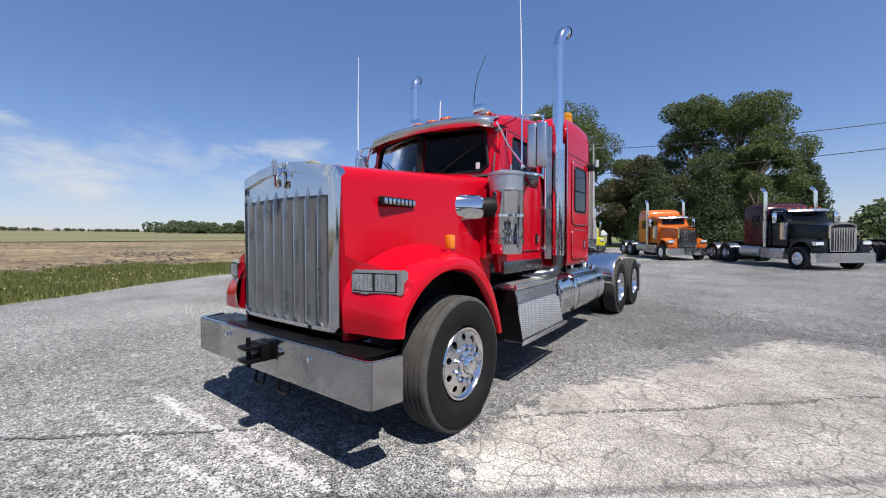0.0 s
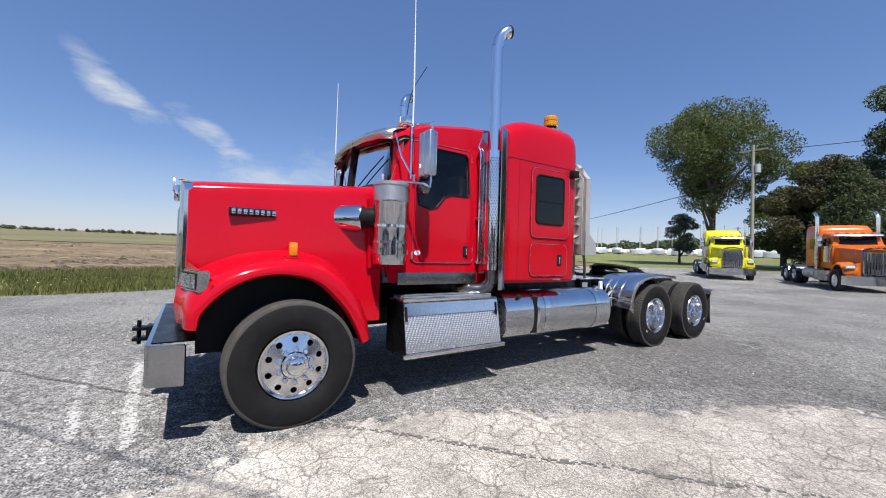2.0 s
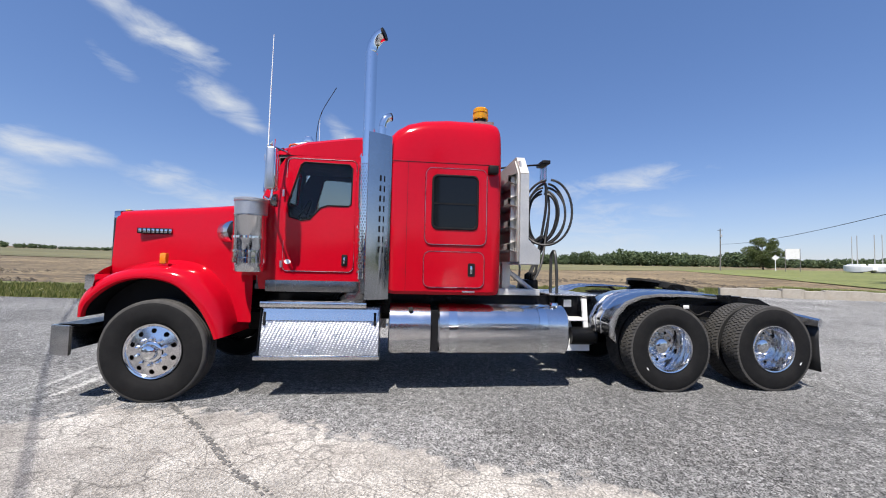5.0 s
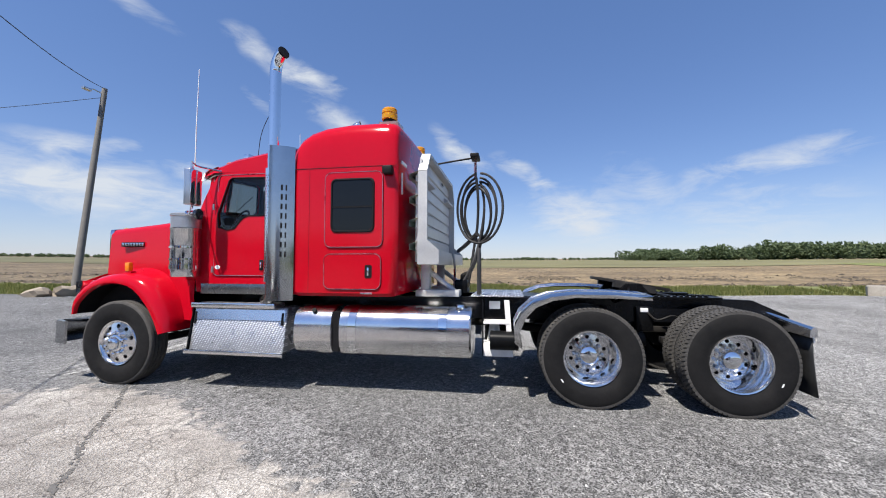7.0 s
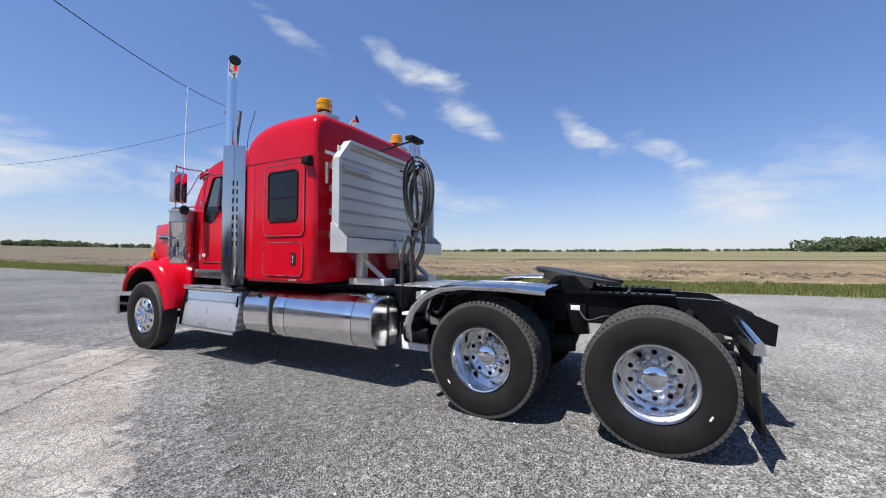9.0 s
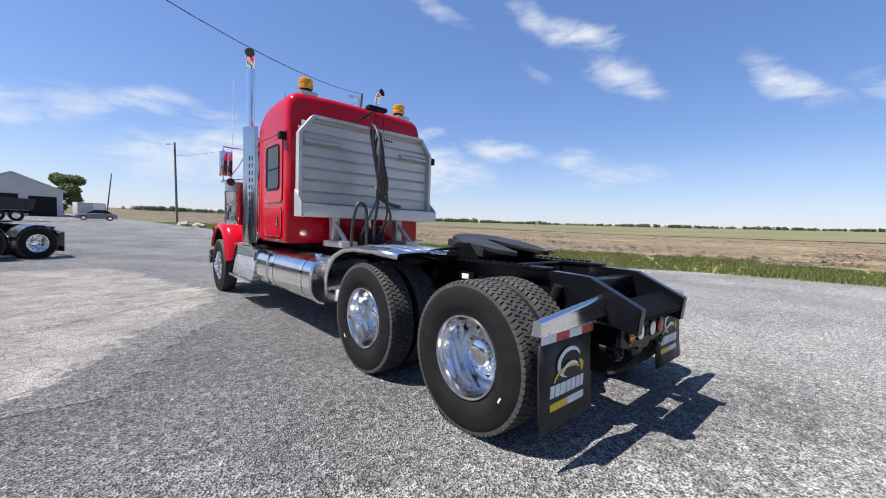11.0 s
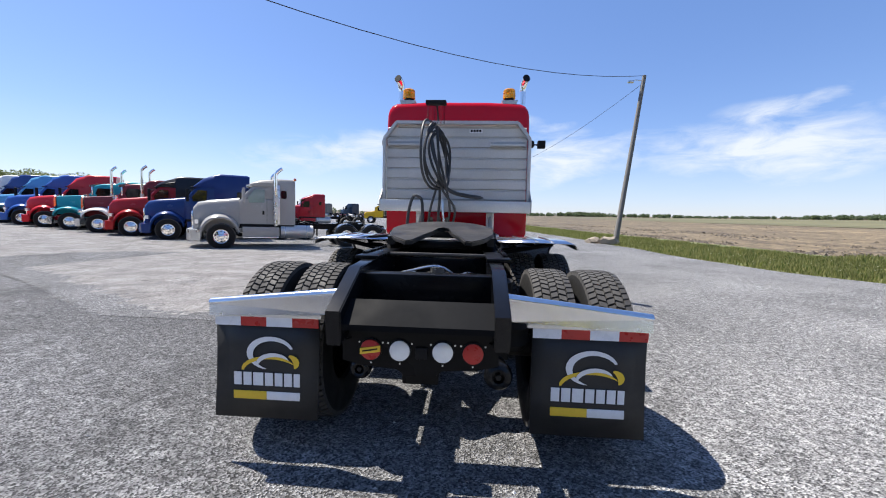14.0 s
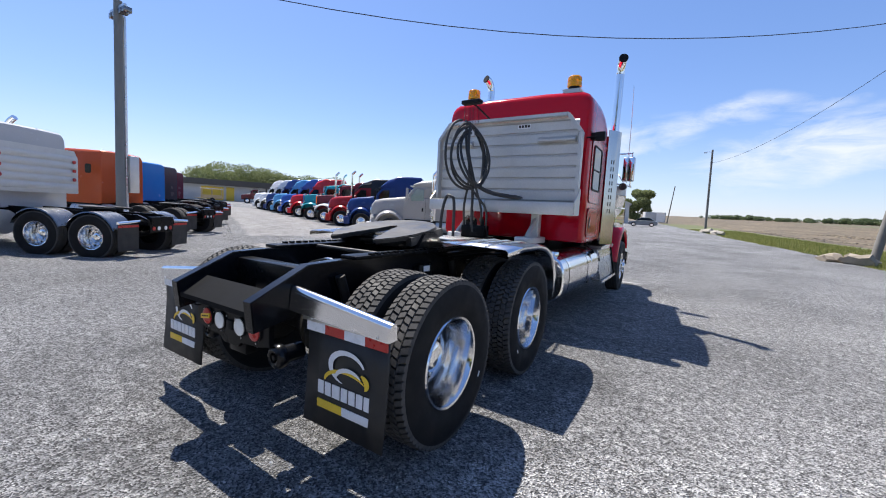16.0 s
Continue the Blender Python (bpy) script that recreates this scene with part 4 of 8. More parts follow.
pair("cab_side", sheet_with_hole(bmesh.new(), CAB, WINDOW, cab_place, 0.05), RED, truck, "red cab side")
pair("cab_lining", sheet_with_hole(bmesh.new(), CAB, WINDOW, lambda u, v, d: (cab_x(v) - 0.056 - d, u, v), 0.012), INSIDE, truck)
doors = pair("door", sheet_with_hole(bmesh.new(), [(1.32 if (u < 1.4 and v > 2.3) else u, v) for u, v in DOOR], WINDOW, lambda u, v, d: (cab_x(v) + 0.008 - d, u, v), 0.02), RED, truck, "closed red cab door")
for side, d in zip((1, -1), doors):
    part("door_seal", tubed([(side * (cab_x(v) + 0.006), u, v) for u, v in DOOR + DOOR[:1]], 0.008, 6), DARKRED, d)
    part("trim_bead", tubed([(side * (cab_x(v) + 0.013), u, v) for u, v in DOOR + DOOR[:1]], 0.0022, 5), STEEL, d)
    part("window_seal", tubed([(side * (cab_x(v) + 0.010), u, v) for u, v in WINDOW + WINDOW[:1]], 0.009, 6), PLASTIC, d)
    pane = bmesh.new()
    loop = [(side * (cab_x(v) - 0.004), u, v) for u, v in resample(WINDOW, 48)]
    pane.faces.new([pane.verts.new(p) for p in loop])
    pane_ob = part("window", pane, GLASS, d, "clear side window glass", sharp=0)
    pane_ob.visible_shadow = False
    x0, x1 = sorted((side * 1.035, side * 1.052))
    part("handle", boxed(x0, x1, 1.99, 2.06, 1.49, 1.63, 0.012), PLASTIC, d, "black recessed door handle")
    x0, x1 = sorted((side * 1.045, side * 1.075))
    part("latch", boxed(x0, x1, 2.015, 2.035, 1.52, 1.60, 0.008), CHROME, d)
    for z in (1.50, 2.35):
        part("hinge", tubed([(side * 1.045, 1.285, z - 0.04), (side * 1.045, 1.285, z + 0.04)], 0.014), STEEL, d)
part("door_decal", prismed([(1.36 + 0.04 * math.cos(a), 1.53 + 0.028 * math.sin(a)) for a in (2 * math.pi * k / 20 for k in range(20))], "x", 1.036, 1.0405), WHITEPRINT, doors[0], "small oval sticker")

roof_rows = []
for y in (1.04, 1.10, 1.2, 1.35, 1.5, 1.8, 2.1, 2.35, 2.55):
    z = roof_z(y)
    top = cab_x(2.85)
    half = [(cab_x(2.60 if y < 1.15 else 2.84) + 0.002, min(2.84, z - 0.10)), (top - 0.005, z - 0.06), (top - 0.05, z - 0.02), (top - 0.13, z), (top * 0.5, z + 0.03), (0.0, z + 0.04)]
    roof_rows.append([(x, y, h) for x, h in half] + [(-x, y, h) for x, h in half[-2::-1]])
roof = part("cab_roof", rings(bmesh.new(), roof_rows, False, False), RED, truck, "red cab roof")

# windscreen in two flat panes
def screen_place(u, v, depth):
    k = (v - 2.28) / 0.55
    return (u, 0.925 + 0.06 * k + 0.17 * (abs(u) / 0.95) ** 1.6 + depth, v)


SCREEN = [(0.0, 2.20), (0.97, 2.20), (0.99, 2.30), (0.93, 2.84), (0.90, 2.88), (0.0, 2.92)]
PANE = [(0.035, 2.30), (0.80, 2.31), (0.87, 2.37), (0.82, 2.76), (0.76, 2.80), (0.035, 2.83)]
pair("screen_frame", sheet_with_hole(bmesh.new(), SCREEN, PANE, screen_place, 0.04, 80), RED, truck, "red windscreen surround")
pair("screen_lining", sheet_with_hole(bmesh.new(), SCREEN, PANE, lambda u, v, d: screen_place(u, v, 0.045 + d), 0.01, 80), INSIDE, truck)
for side in (1, -1):
    seal = part("screen_seal", tubed([Vector(screen_place(side * u, v, -0.004)) for u, v in PANE + PANE[:1]], 0.016, 6), PLASTIC, truck)
    pane = bmesh.new()
    u0, u1 = 0.03, 0.86
    rows = [[screen_place(side * (u0 + (float(np.interp(v, (2.30, 2.37, 2.76, 2.83), (0.80, 0.87, 0.82, 0.74))) - u0) * k / 6), v, 0.012) for k in range(7)] for v in (2.30, 2.37, 2.5, 2.63, 2.76, 2.83)]
    rings(pane, rows, False, False)
    ob = part("windscreen", pane, DARKGLASS, truck, "flat windscreen pane")
    ob.visible_shadow = False
    wiper = [screen_place(side * (0.30 + 0.45 * k), 2.31 + 0.30 * k, -0.03) for k in (0, 0.5, 1)]
    part("wiper", tubed(wiper, 0.008, 5), PLASTIC, truck, "black wiper arm")
for u, mat in ((0.0, PLASTIC), (0.022, STEEL), (-0.022, STEEL)):
    part("screen_divider", tubed([Vector(screen_place(u, v, -0.012)) for v in (2.27, 2.5, 2.86)], 0.008 if u else 0.03, 8), mat, truck)
part("sticker", boxed(0.74, 0.79, 1.035, 1.037, 2.34, 2.41), WHITEPRINT, truck)

cowl_rows = []
for y, w, z in ((0.93, 0.90, 2.21), (0.98, 0.93, 2.225), (1.06, 0.97, 2.25), (1.12, 1.02, 2.26)):
    half = [(w + 0.01, 1.3), (w + 0.01, z - 0.06), (w - 0.03, z), (w * 0.5, z + 0.05), (0, z + 0.07)]
    cowl_rows.append([(x, y, h) for x, h in half] + [(-x, y, h) for x, h in half[-2::-1]])
part("cowl", rings(bmesh.new(), cowl_rows, False, False), RED, truck, "red cowl below the windscreen")

# sun visor, roof lamps, horns
VISOR = [(0.0, 0.885, 2.895), (0.45, 0.915, 2.892), (0.80, 0.985, 2.878), (0.95, 1.075, 2.855)]
vis = bmesh.new()
front = [(x, y, z) for x, y, z in VISOR]
line = [(-x, y, z) for x, y, z in front[:0:-1]] + front
rings(vis, [[(x, y - 0.01, z - 0.085) for x, y, z in line], [(x, y - 0.015, z - 0.01) for x, y, z in line], [(x, y + 0.03, z + 0.025) for x, y, z in line], [(x * 0.985, y + 0.16, z + 0.065) for x, y, z in line], [(x * 0.95, 1.17 + 0.02 * abs(x), 2.955 - 0.03 * abs(x)) for x, y, z in line]], False, False)
vis_ob = part("sun_visor", vis, STEEL, truck, "wide brushed steel sun visor over the windscreen")
md = vis_ob.modifiers.new("thick", "SOLIDIFY"); md.thickness = 0.012
for x in (-0.72, -0.22, 0.0, 0.22, 0.72):
    y, z = 1.24 + 0.1 * (abs(x) > 0.5), roof_z(1.24) + 0.03 - 0.01 * (x / 0.72) ** 2
    lamp = part("roof_lamp", rings(bmesh.new(), [[(x + sx * (0.068 - 0.01 * k), yy, zz) for sx in (-1, 1)] for k, (yy, zz) in enumerate(((y - 0.10, z + 0.01), (y - 0.09, z + 0.055), (y - 0.02, z + 0.072), (y + 0.12, z + 0.03)))], False, False), AMBERDARK, truck, "small amber roof marker lamp")
    m2 = lamp.modifiers.new("thick", "SOLIDIFY"); m2.thickness = 0.02
for x in (-0.47, 0.55):
    horn = part("work_lamp", boxed(x - 0.075, x + 0.075, 1.39, 1.48, roof_z(1.4) + 0.09, roof_z(1.4) + 0.19, 0.012), CHROME, truck, "chrome box work lamp on the roof")
    part("lamp_foot", boxed(x - 0.02, x + 0.02, 1.42, 1.45, roof_z(1.4) - 0.02, roof_z(1.4) + 0.1), STEEL, horn)
part("air_horn", tubed([(0.72, 1.25, 3.0), (0.72, 1.4, 3.06), (0.72, 1.85, 3.11)], [0.05, 0.02, 0.012], 12), CHROME, truck, "chrome trumpet air horn")
part("whip_antenna", tubed(smooth_line([(0.43, 1.5, 3.05), (0.43, 1.5, 3.3), (0.44, 1.56, 3.6), (0.46, 1.75, 3.95)], 5), 0.005, 5), PLASTIC, truck)
part("roof_antenna", tubed([(-0.3, 1.75, 3.12), (-0.3, 1.77, 3.52)], 0.008, 5), WHITE, truck)

# inside of the cab
part("floor_pan", boxed(-0.98, 0.98, 0.98, 2.5, 1.20, 1.26), INSIDE, truck)
part("bulkhead", boxed(-0.98, 0.98, 2.46, 2.50, 1.26, 3.05), INSIDE, truck)
part("firewall", boxed(-0.95, 0.95, 0.98, 1.02, 1.26, 2.2), INSIDE, truck)
part("dashboard", prismed([(1.02, 1.9), (1.32, 1.88), (1.38, 2.1), (1.28, 2.22), (1.04, 2.24)], "x", -0.95, 0.95, 0.02), INSIDE, truck, "dark dashboard")
lining = [[(x * 0.985, y + 0.02, z - 0.035) for x, y, z in row] for row in roof_rows]
part("roof_lining", rings(bmesh.new(), lining, False, False), INSIDE, truck)
part("dash_top", boxed(-0.93, 0.93, 0.97, 1.30, 2.24, 2.262), INSIDE, truck)
part("headliner", boxed(-0.88, 0.88, 1.25, 2.46, 2.80, 2.83), INSIDE, truck)
for x in (0.48, -0.48):
    seat = part("seat", boxed(x - 0.26, x + 0.26, 1.62, 2.12, 1.70, 1.88, 0.05, 3), INSIDE, truck, "grey cab seat")
    part("seat_back", boxed(x - 0.25, x + 0.25, 2.06, 2.22, 1.85, 2.52, 0.06, 3), INSIDE, seat)
    part("seat_base", boxed(x - 0.18, x + 0.18, 1.70, 2.05, 1.26, 1.70, 0.02), INSIDE, seat)
ring = [(0.48 + 0.22 * math.cos(a), 1.42 + 0.10 * math.sin(a), 2.12 + 0.20 * math.sin(a)) for a in (2 * math.pi * k / 24 for k in range(25))]
sw = part("steering_wheel", tubed(ring, 0.014, 6), PLASTIC, truck, "black steering wheel")
part("spoke", tubed([(0.27, 1.42, 2.12), (0.48, 1.40, 2.11), (0.69, 1.42, 2.12)], 0.012, 5), PLASTIC, sw)
part("steering_column", tubed([(0.48, 1.41, 2.11), (0.48, 1.2, 1.95)], 0.03, 8), PLASTIC, truck)

# sill trim and grab rails
pair("sill_trim", boxed(1.03, 1.05, 1.12, 2.20, 1.175, 1.31, 0.006), VISORSTEEL, truck, "stainless sill trim below the door")
grab = tubed(smooth_line([(1.04, 2.185, 1.45), (1.09, 2.185, 1.5), (1.09, 2.185, 2.3), (1.09, 2.185, 2.75), (1.05, 2.185, 2.85), (1.02, 2.26, 2.98)], 5), 0.014, 8)
pair("grab_rail", grab, CHROME, truck, "bent chrome grab rail beside the door")
pair("grab_clip", boxed(1.03, 1.10, 2.165, 2.205, 1.95, 1.985, 0.006), STEEL, truck)

# sleeper box
SLEEPER = [(2.50, 3.06, 0.05), (2.54, 3.14, 0.02), (2.62, 3.22, 0.0), (2.75, 3.30, 0.0), (2.95, 3.355, 0.0), (3.25, 3.382, 0.0), (3.58, 3.380, 0.0), (3.78, 3.372, 0.0), (3.86, 3.352, 0.005), (3.895, 3.318, 0.018), (3.915, 3.27, 0.045)]


def sleeper_section(y, top, inset):
    w = 1.175 - inset
    low = 1.175 + inset
    half = [(w - 0.03, low), (w, low + 0.04), (w, 2.0), (w, 2.775), (w - 0.004, top - 0.32), (w - 0.012, top - 0.19), (w - 0.035, top - 0.11), (w - 0.085, top - 0.05), (w - 0.16, top - 0.015), (w * 0.4, top + 0.01)]
    return [(x, y, z) for x, z in half] + [(-x, y, z) for x, z in half[::-1]]


sleeper = part("sleeper", rings(bmesh.new(), [sleeper_section(*s) for s in SLEEPER], True, True), RED, truck, "tall red sleeper box")
pair("roof_seam", boxed(1.174, 1.1775, 2.56, 3.90, 2.772, 2.780), PLASTIC, truck)
for y in (2.76,):
    pair("panel_seam", boxed(1.174, 1.1765, y, y + 0.004, 1.20, 2.77), PLASTIC, truck)
for u0, u1, v0, v1, name in ((2.98, 3.73, 1.78, 2.71, "window_panel"), (2.975, 3.71, 1.265, 1.695, "locker_door")):
    loop = rounded(u0, u1, v0, v1, 0.08)
    for s in (1, -1):
        x0, x1 = sorted((s * 1.188, s * 1.181))
        p = part(name, prismed(loop, "x", x0, x1), RED, truck)
        part("panel_trim", tubed([(s * 1.182, u, v) for u, v in loop + loop[:1]], 0.009, 6), DARKRED, p)
        part("trim_bead", tubed([(s * 1.19, u, v) for u, v in loop + loop[:1]], 0.0022, 5), STEEL, p)
        if name == "window_panel":
            wl = rounded(3.085, 3.60, 1.99, 2.605, 0.05)
            wo = rounded(3.07, 3.615, 1.975, 2.62, 0.06)
            x0, x1 = sorted((s * 1.181, s * 1.187))
            part("window", prismed(wl, "x", *sorted((s * 1.185, s * 1.192))), TINT, p, "dark tinted sleeper window")
            part("window_seal", tubed([(s * 1.188, u, v) for u, v in wo + wo[:1]], 0.016, 6), PLASTIC, p)
            x0, x1 = sorted((s * 1.19, s * 1.198))
            part("window_bar", boxed(x0, x1, 3.07, 3.615, 2.265, 2.285), PLASTIC, p)
        else:
            x0, x1 = sorted((s * 1.181, s * 1.192))
            part("handle", prismed(rounded(3.51, 3.60, 1.40, 1.56, 0.02), "x", x0, x1), PLASTIC, p, "black locker handle")
            x0, x1 = sorted((s * 1.188, s * 1.201))
            part("latch", boxed(x0, x1, 3.54, 3.565, 1.43, 1.53, 0.005), CHROME, p)
pair("corner_lamp", boxed(1.14, 1.26, 3.74, 3.86, 2.66, 2.76, 0.015), PLASTIC, truck, "black square work lamp on a bracket")
pair("name_plate", boxed(1.174, 1.18, 3.45, 3.60, 1.205, 1.225, 0.002), STEEL, truck)
for x, z0, z1, y in ((1.0, 2.45, 2.72, 3.921),):
    part("reflector", boxed(x - 0.02, x + 0.02, y - 0.01, y + 0.006, z0, z1), REFWHITE, truck)
part("reflector", boxed(0.80, 1.03, 3.915, 3.93, 2.83, 2.87), REFWHITE, truck)

# exhaust stacks
for s in (1, -1):
    X = s * 1.222
    pipe = [(X, 2.285, 2.6), (X, 2.285, 3.9), (X + s * 0.001, 2.288, 4.05), (X + s * 0.008, 2.305, 4.14), (X + s * 0.022, 2.34, 4.205), (X + s * 0.040, 2.385, 4.245), (X + s * 0.058, 2.432, 4.262)]
    st = part("exhaust_pipe", tubed(smooth_line(pipe, 4), 0.072, 20), CHROME, truck, "tall polished exhaust stack with a curved tip")
    tip = smooth_line(pipe, 4)
    out = (tip[-1] - tip[-2]).normalized()
    part("stack_mouth", tubed([tip[-1] - out * 0.01, tip[-1] + out * 0.012], 0.0745, 20), PLASTIC, st, "dark open mouth")
    low = [(X, 2.29, 2.62), (X, 2.29, 1.32), (X * 0.99, 2.28, 1.20), (X * 0.95, 2.22, 1.12), (X * 0.86, 2.10, 1.10), (X * 0.7, 2.0, 1.08)]
    part("stack_elbow", tubed(smooth_line(low, 5), 0.072, 18), VISORSTEEL, st)
    # perforated half-round guard
    guard = bmesh.new()
    rr = 0.094
    turn0 = math.pi / 2 + radians(110)
    for iz in range(168):
        for ia in range(48):
            if iz % 4 < 2 and (ia + 2 * ((iz // 4) % 2)) % 4 < 2 and 8 <= ia <= 39 and 6 < iz < 158:
                continue
            a0, a1 = radians(90 + 4.675 * ia) - turn0, radians(90 + 4.675 * (ia + 1)) - turn0
            z0, z1 = 1.35 + 0.0085 * iz, 1.35 + 0.0085 * (iz + 1)
            q = [(X + s * rr * math.cos(a), 2.285 + rr * math.sin(a), z) for a, z in ((a0, z0), (a1, z0), (a1, z1), (a0, z1))]
            guard.faces.new([guard.verts.new(p) for p in q])
    bmesh.ops.remove_doubles(guard, verts=guard.verts[:], dist=0.0004)
    part("stack_guard", guard, CHROME, st, "perforated chrome heat guard")
    # flat panel set across the rear outer corner of the stack
    def on_panel(k, z, out):
        bow = out + 0.018 * math.sin(math.pi * k)
        return (s * (1.335 - 0.157 * k + 0.842 * bow), 2.30 + 0.26 * k + 0.54 * bow, z)
    plate = bmesh.new()
    rings(plate, [[on_panel(i / 8, z, 0) for i in range(8, -1, -1)] + [on_panel(i / 8, z, 0.008) for i in range(9)] for z in (1.115, 3.06)], True, True)
    side = part("guard_panel", plate, BUMPERSTEEL, st, "flat chrome guard panel with a column of dark cut-outs")
    for k in range(8):
        z = 2.495 - 0.1195 * k
        cut = bmesh.new()
        rings(cut, [[on_panel(u, zz, d) for u, d in ((0.46, 0.006), (0.46, 0.0088), (0.70, 0.0088), (0.70, 0.006))] for zz in (z, z + 0.070)], True, True)
        part("cut_out", cut, PLASTIC, side)
    wing = bmesh.new()
    rings(wing, [[(s * (x + dx), y + dy, z) for x, y, dx, dy in ((1.160, 2.232, 0, 0), (1.160, 2.232, 0.002, -0.006), (1.075, 2.212, 0.002, -0.006), (1.075, 2.212, 0, 0))] for z in (1.30, 3.02)], True, True)
    part("guard_wing", wing, BUMPERSTEEL, st, "flat inner edge of the chrome guard")
    part("stack_bracket", boxed(min(s * 1.1, s * 1.28), max(s * 1.1, s * 1.28), 2.36, 2.40, 2.75, 2.80), STEEL, st)

# air cleaners with intake horns
for s in (1, -1):
    X, Y = s * 1.15, 0.965
    ac = part("air_cleaner", upright([(1.40, 0.05), (1.405, 0.1627), (1.42, 0.1682), (1.50, 0.1736), (1.505, 0.1866), (1.56, 0.1866), (1.565, 0.1801), (2.02, 0.1801), (2.03, 0.1866), (2.05, 0.1866), (2.055, 0.1627)], X, Y, 40), SHELLSTEEL, truck, "polished cylindrical air cleaner")
    part("pre_cleaner", upright([(2.05, 0.1682), (2.06, 0.1769), (2.20, 0.1769), (2.21, 0.1866), (2.235, 0.1866), (2.245, 0.1627), (2.245, 0.01)], X, Y, 40), DRUM, ac, "perforated metal intake drum")
    for z in (1.62, 1.78):
        part("strap", upright([(z, 0.1845), (z + 0.002, 0.1888), (z + 0.028, 0.1888), (z + 0.03, 0.1845)], X, Y, 40), CHROME, ac)
        part("clamp", boxed(min(s * 0.90, s * 1.0), max(s * 0.90, s * 1.0), 0.95, 1.0, z, z + 0.03), STEEL, ac)
    part("intake_elbow", tubed(smooth_line([(s * 0.93, 0.70, 1.87), (s * 1.0, 0.755, 1.88), (s * 1.06, 0.83, 1.885), (s * 1.12, 0.93, 1.885)], 5), 0.100, 24), PLASTIC, ac, "black rubber intake elbow")
    rows = []
    for x, y, k in ((0.62, 0.36, 1.0), (0.80, 0.555, 1.0), (0.965, 0.715, 1.0), (0.985, 0.735, 0.9)):
        rows.append([(s * (x + 0.10 * k * math.cos(a) * 0.75), y - 0.10 * k * math.cos(a) * 0.66, 1.875 + 0.138 * k * math.copysign(abs(math.sin(a)) ** 0.8, math.sin(a))) for a in (2 * math.pi * i / 32 for i in range(32))])
    part("intake_duct", rings(bmesh.new(), rows, True, True), SHELLSTEEL, ac, "polished oval intake duct out of the bonnet side")

# mirrors
for s in (1, -1):
    X = s * 1.425
    swing = Matrix.Translation((s * 1.39, 1.26, 0)) @ Matrix.Rotation(radians(6 * s), 4, "Z") @ Matrix.Translation((-s * 1.39, -1.26, 0))
    ant = 1.235 if s > 0 else -1.33
    mir = part("mirror", boxed(X - 0.052, X + 0.052, 1.205, 1.30, 2.32, 2.785, 0.018, 3), STEEL, truck, "tall grey-backed door mirror in two columns", at=swing)
    part("mirror_glass", boxed(X - 0.045, X + 0.045, 1.296, 1.306, 2.335, 2.77, 0.004), MIRROR, mir, "mirror glass facing rearward")
    inner = part("mirror_column", boxed(s * 1.318 - 0.05, s * 1.318 + 0.05, 1.215, 1.30, 2.32, 2.785, 0.02, 3), STEEL, mir)
    part("mirror_glass", boxed(s * 1.318 - 0.045, s * 1.318 + 0.045, 1.296, 1.306, 2.335, 2.77, 0.004), MIRROR, mir)
    part("mirror_arm", tubed(smooth_line([(s * 0.95, 1.36, 2.86), (s * 1.2, 1.2, 2.87), (X - s * 0.02, 1.27, 2.86), (X, 1.27, 2.82), (X, 1.27, 2.25), (s * 1.40, 1.2, 2.235), (s * 1.0, 1.14, 2.31)], 4), 0.013, 8), CHROME, mir)
    part("mirror_brace", tubed([(s * 0.96, 1.12, 2.83), (s * 1.10, 1.12, 2.55), (s * 1.27, 1.15, 2.31)], 0.010, 6), CHROME, mir)
    part("mirror_post", tubed([(ant, 1.15, 2.30), (ant, 1.15, 2.87)], 0.010, 6), CHROME, mir)
    conv = part("convex_mirror", rings(bmesh.new(), [[(s * 1.30 + r * math.cos(a), y + 0.08, 2.215 + r * math.sin(a)) for a in (2 * math.pi * k / 24 for k in range(24))] for y, r in ((1.15, 0.03), (1.17, 0.06), (1.2, 0.072), (1.225, 0.072))], True, True), VISORSTEEL, mir, "round convex mirror")
    part("antenna", tubed([(ant, 1.15, 2.86), (ant, 1.15, 3.4), (ant - s * 0.02, 1.15, 4.19)], [0.008, 0.007, 0.004], 5), WHITE, truck, "tall thin white whip antenna")

# chassis
RAIL = [(-0.70, 0.90), (0.2, 0.86), (7.9, 0.86), (8.12, 0.84), (8.46, 0.78), (8.48, 0.96), (8.10, 1.14), (7.85, 1.15), (-0.70, 1.12)]
pair("frame_rail", prismed(RAIL, "x", 0.385, 0.465, 0.006), GLOSSBLACK, truck, "black chassis rail with a sloping tail")
for y in (0.6, 2.2, 3.9, 5.0, 5.45, 6.9, 7.95):
    part("cross_member", boxed(-0.39, 0.39, y, y + 0.12, 0.88, 1.10, 0.01), BLACK, truck)
part("tail_plate", prismed([(8.29, 0.965), (8.30, 0.99), (8.46, 0.89), (8.46, 0.86)], "x", -0.385, 0.385), MATTBLACK, truck, "sloping black tail plate between the rails")
tail = part("lamp_panel", prismed([(-0.42, 0.88), (-0.42, 0.66), (-0.30, 0.63), (-0.12, 0.625), (-0.08, 0.585), (0.08, 0.585), (0.12, 0.625), (0.30, 0.63), (0.42, 0.66), (0.42, 0.88)], "y", 8.30, 8.335, 0.004), BLACK, truck, "black rear panel with round lamps")
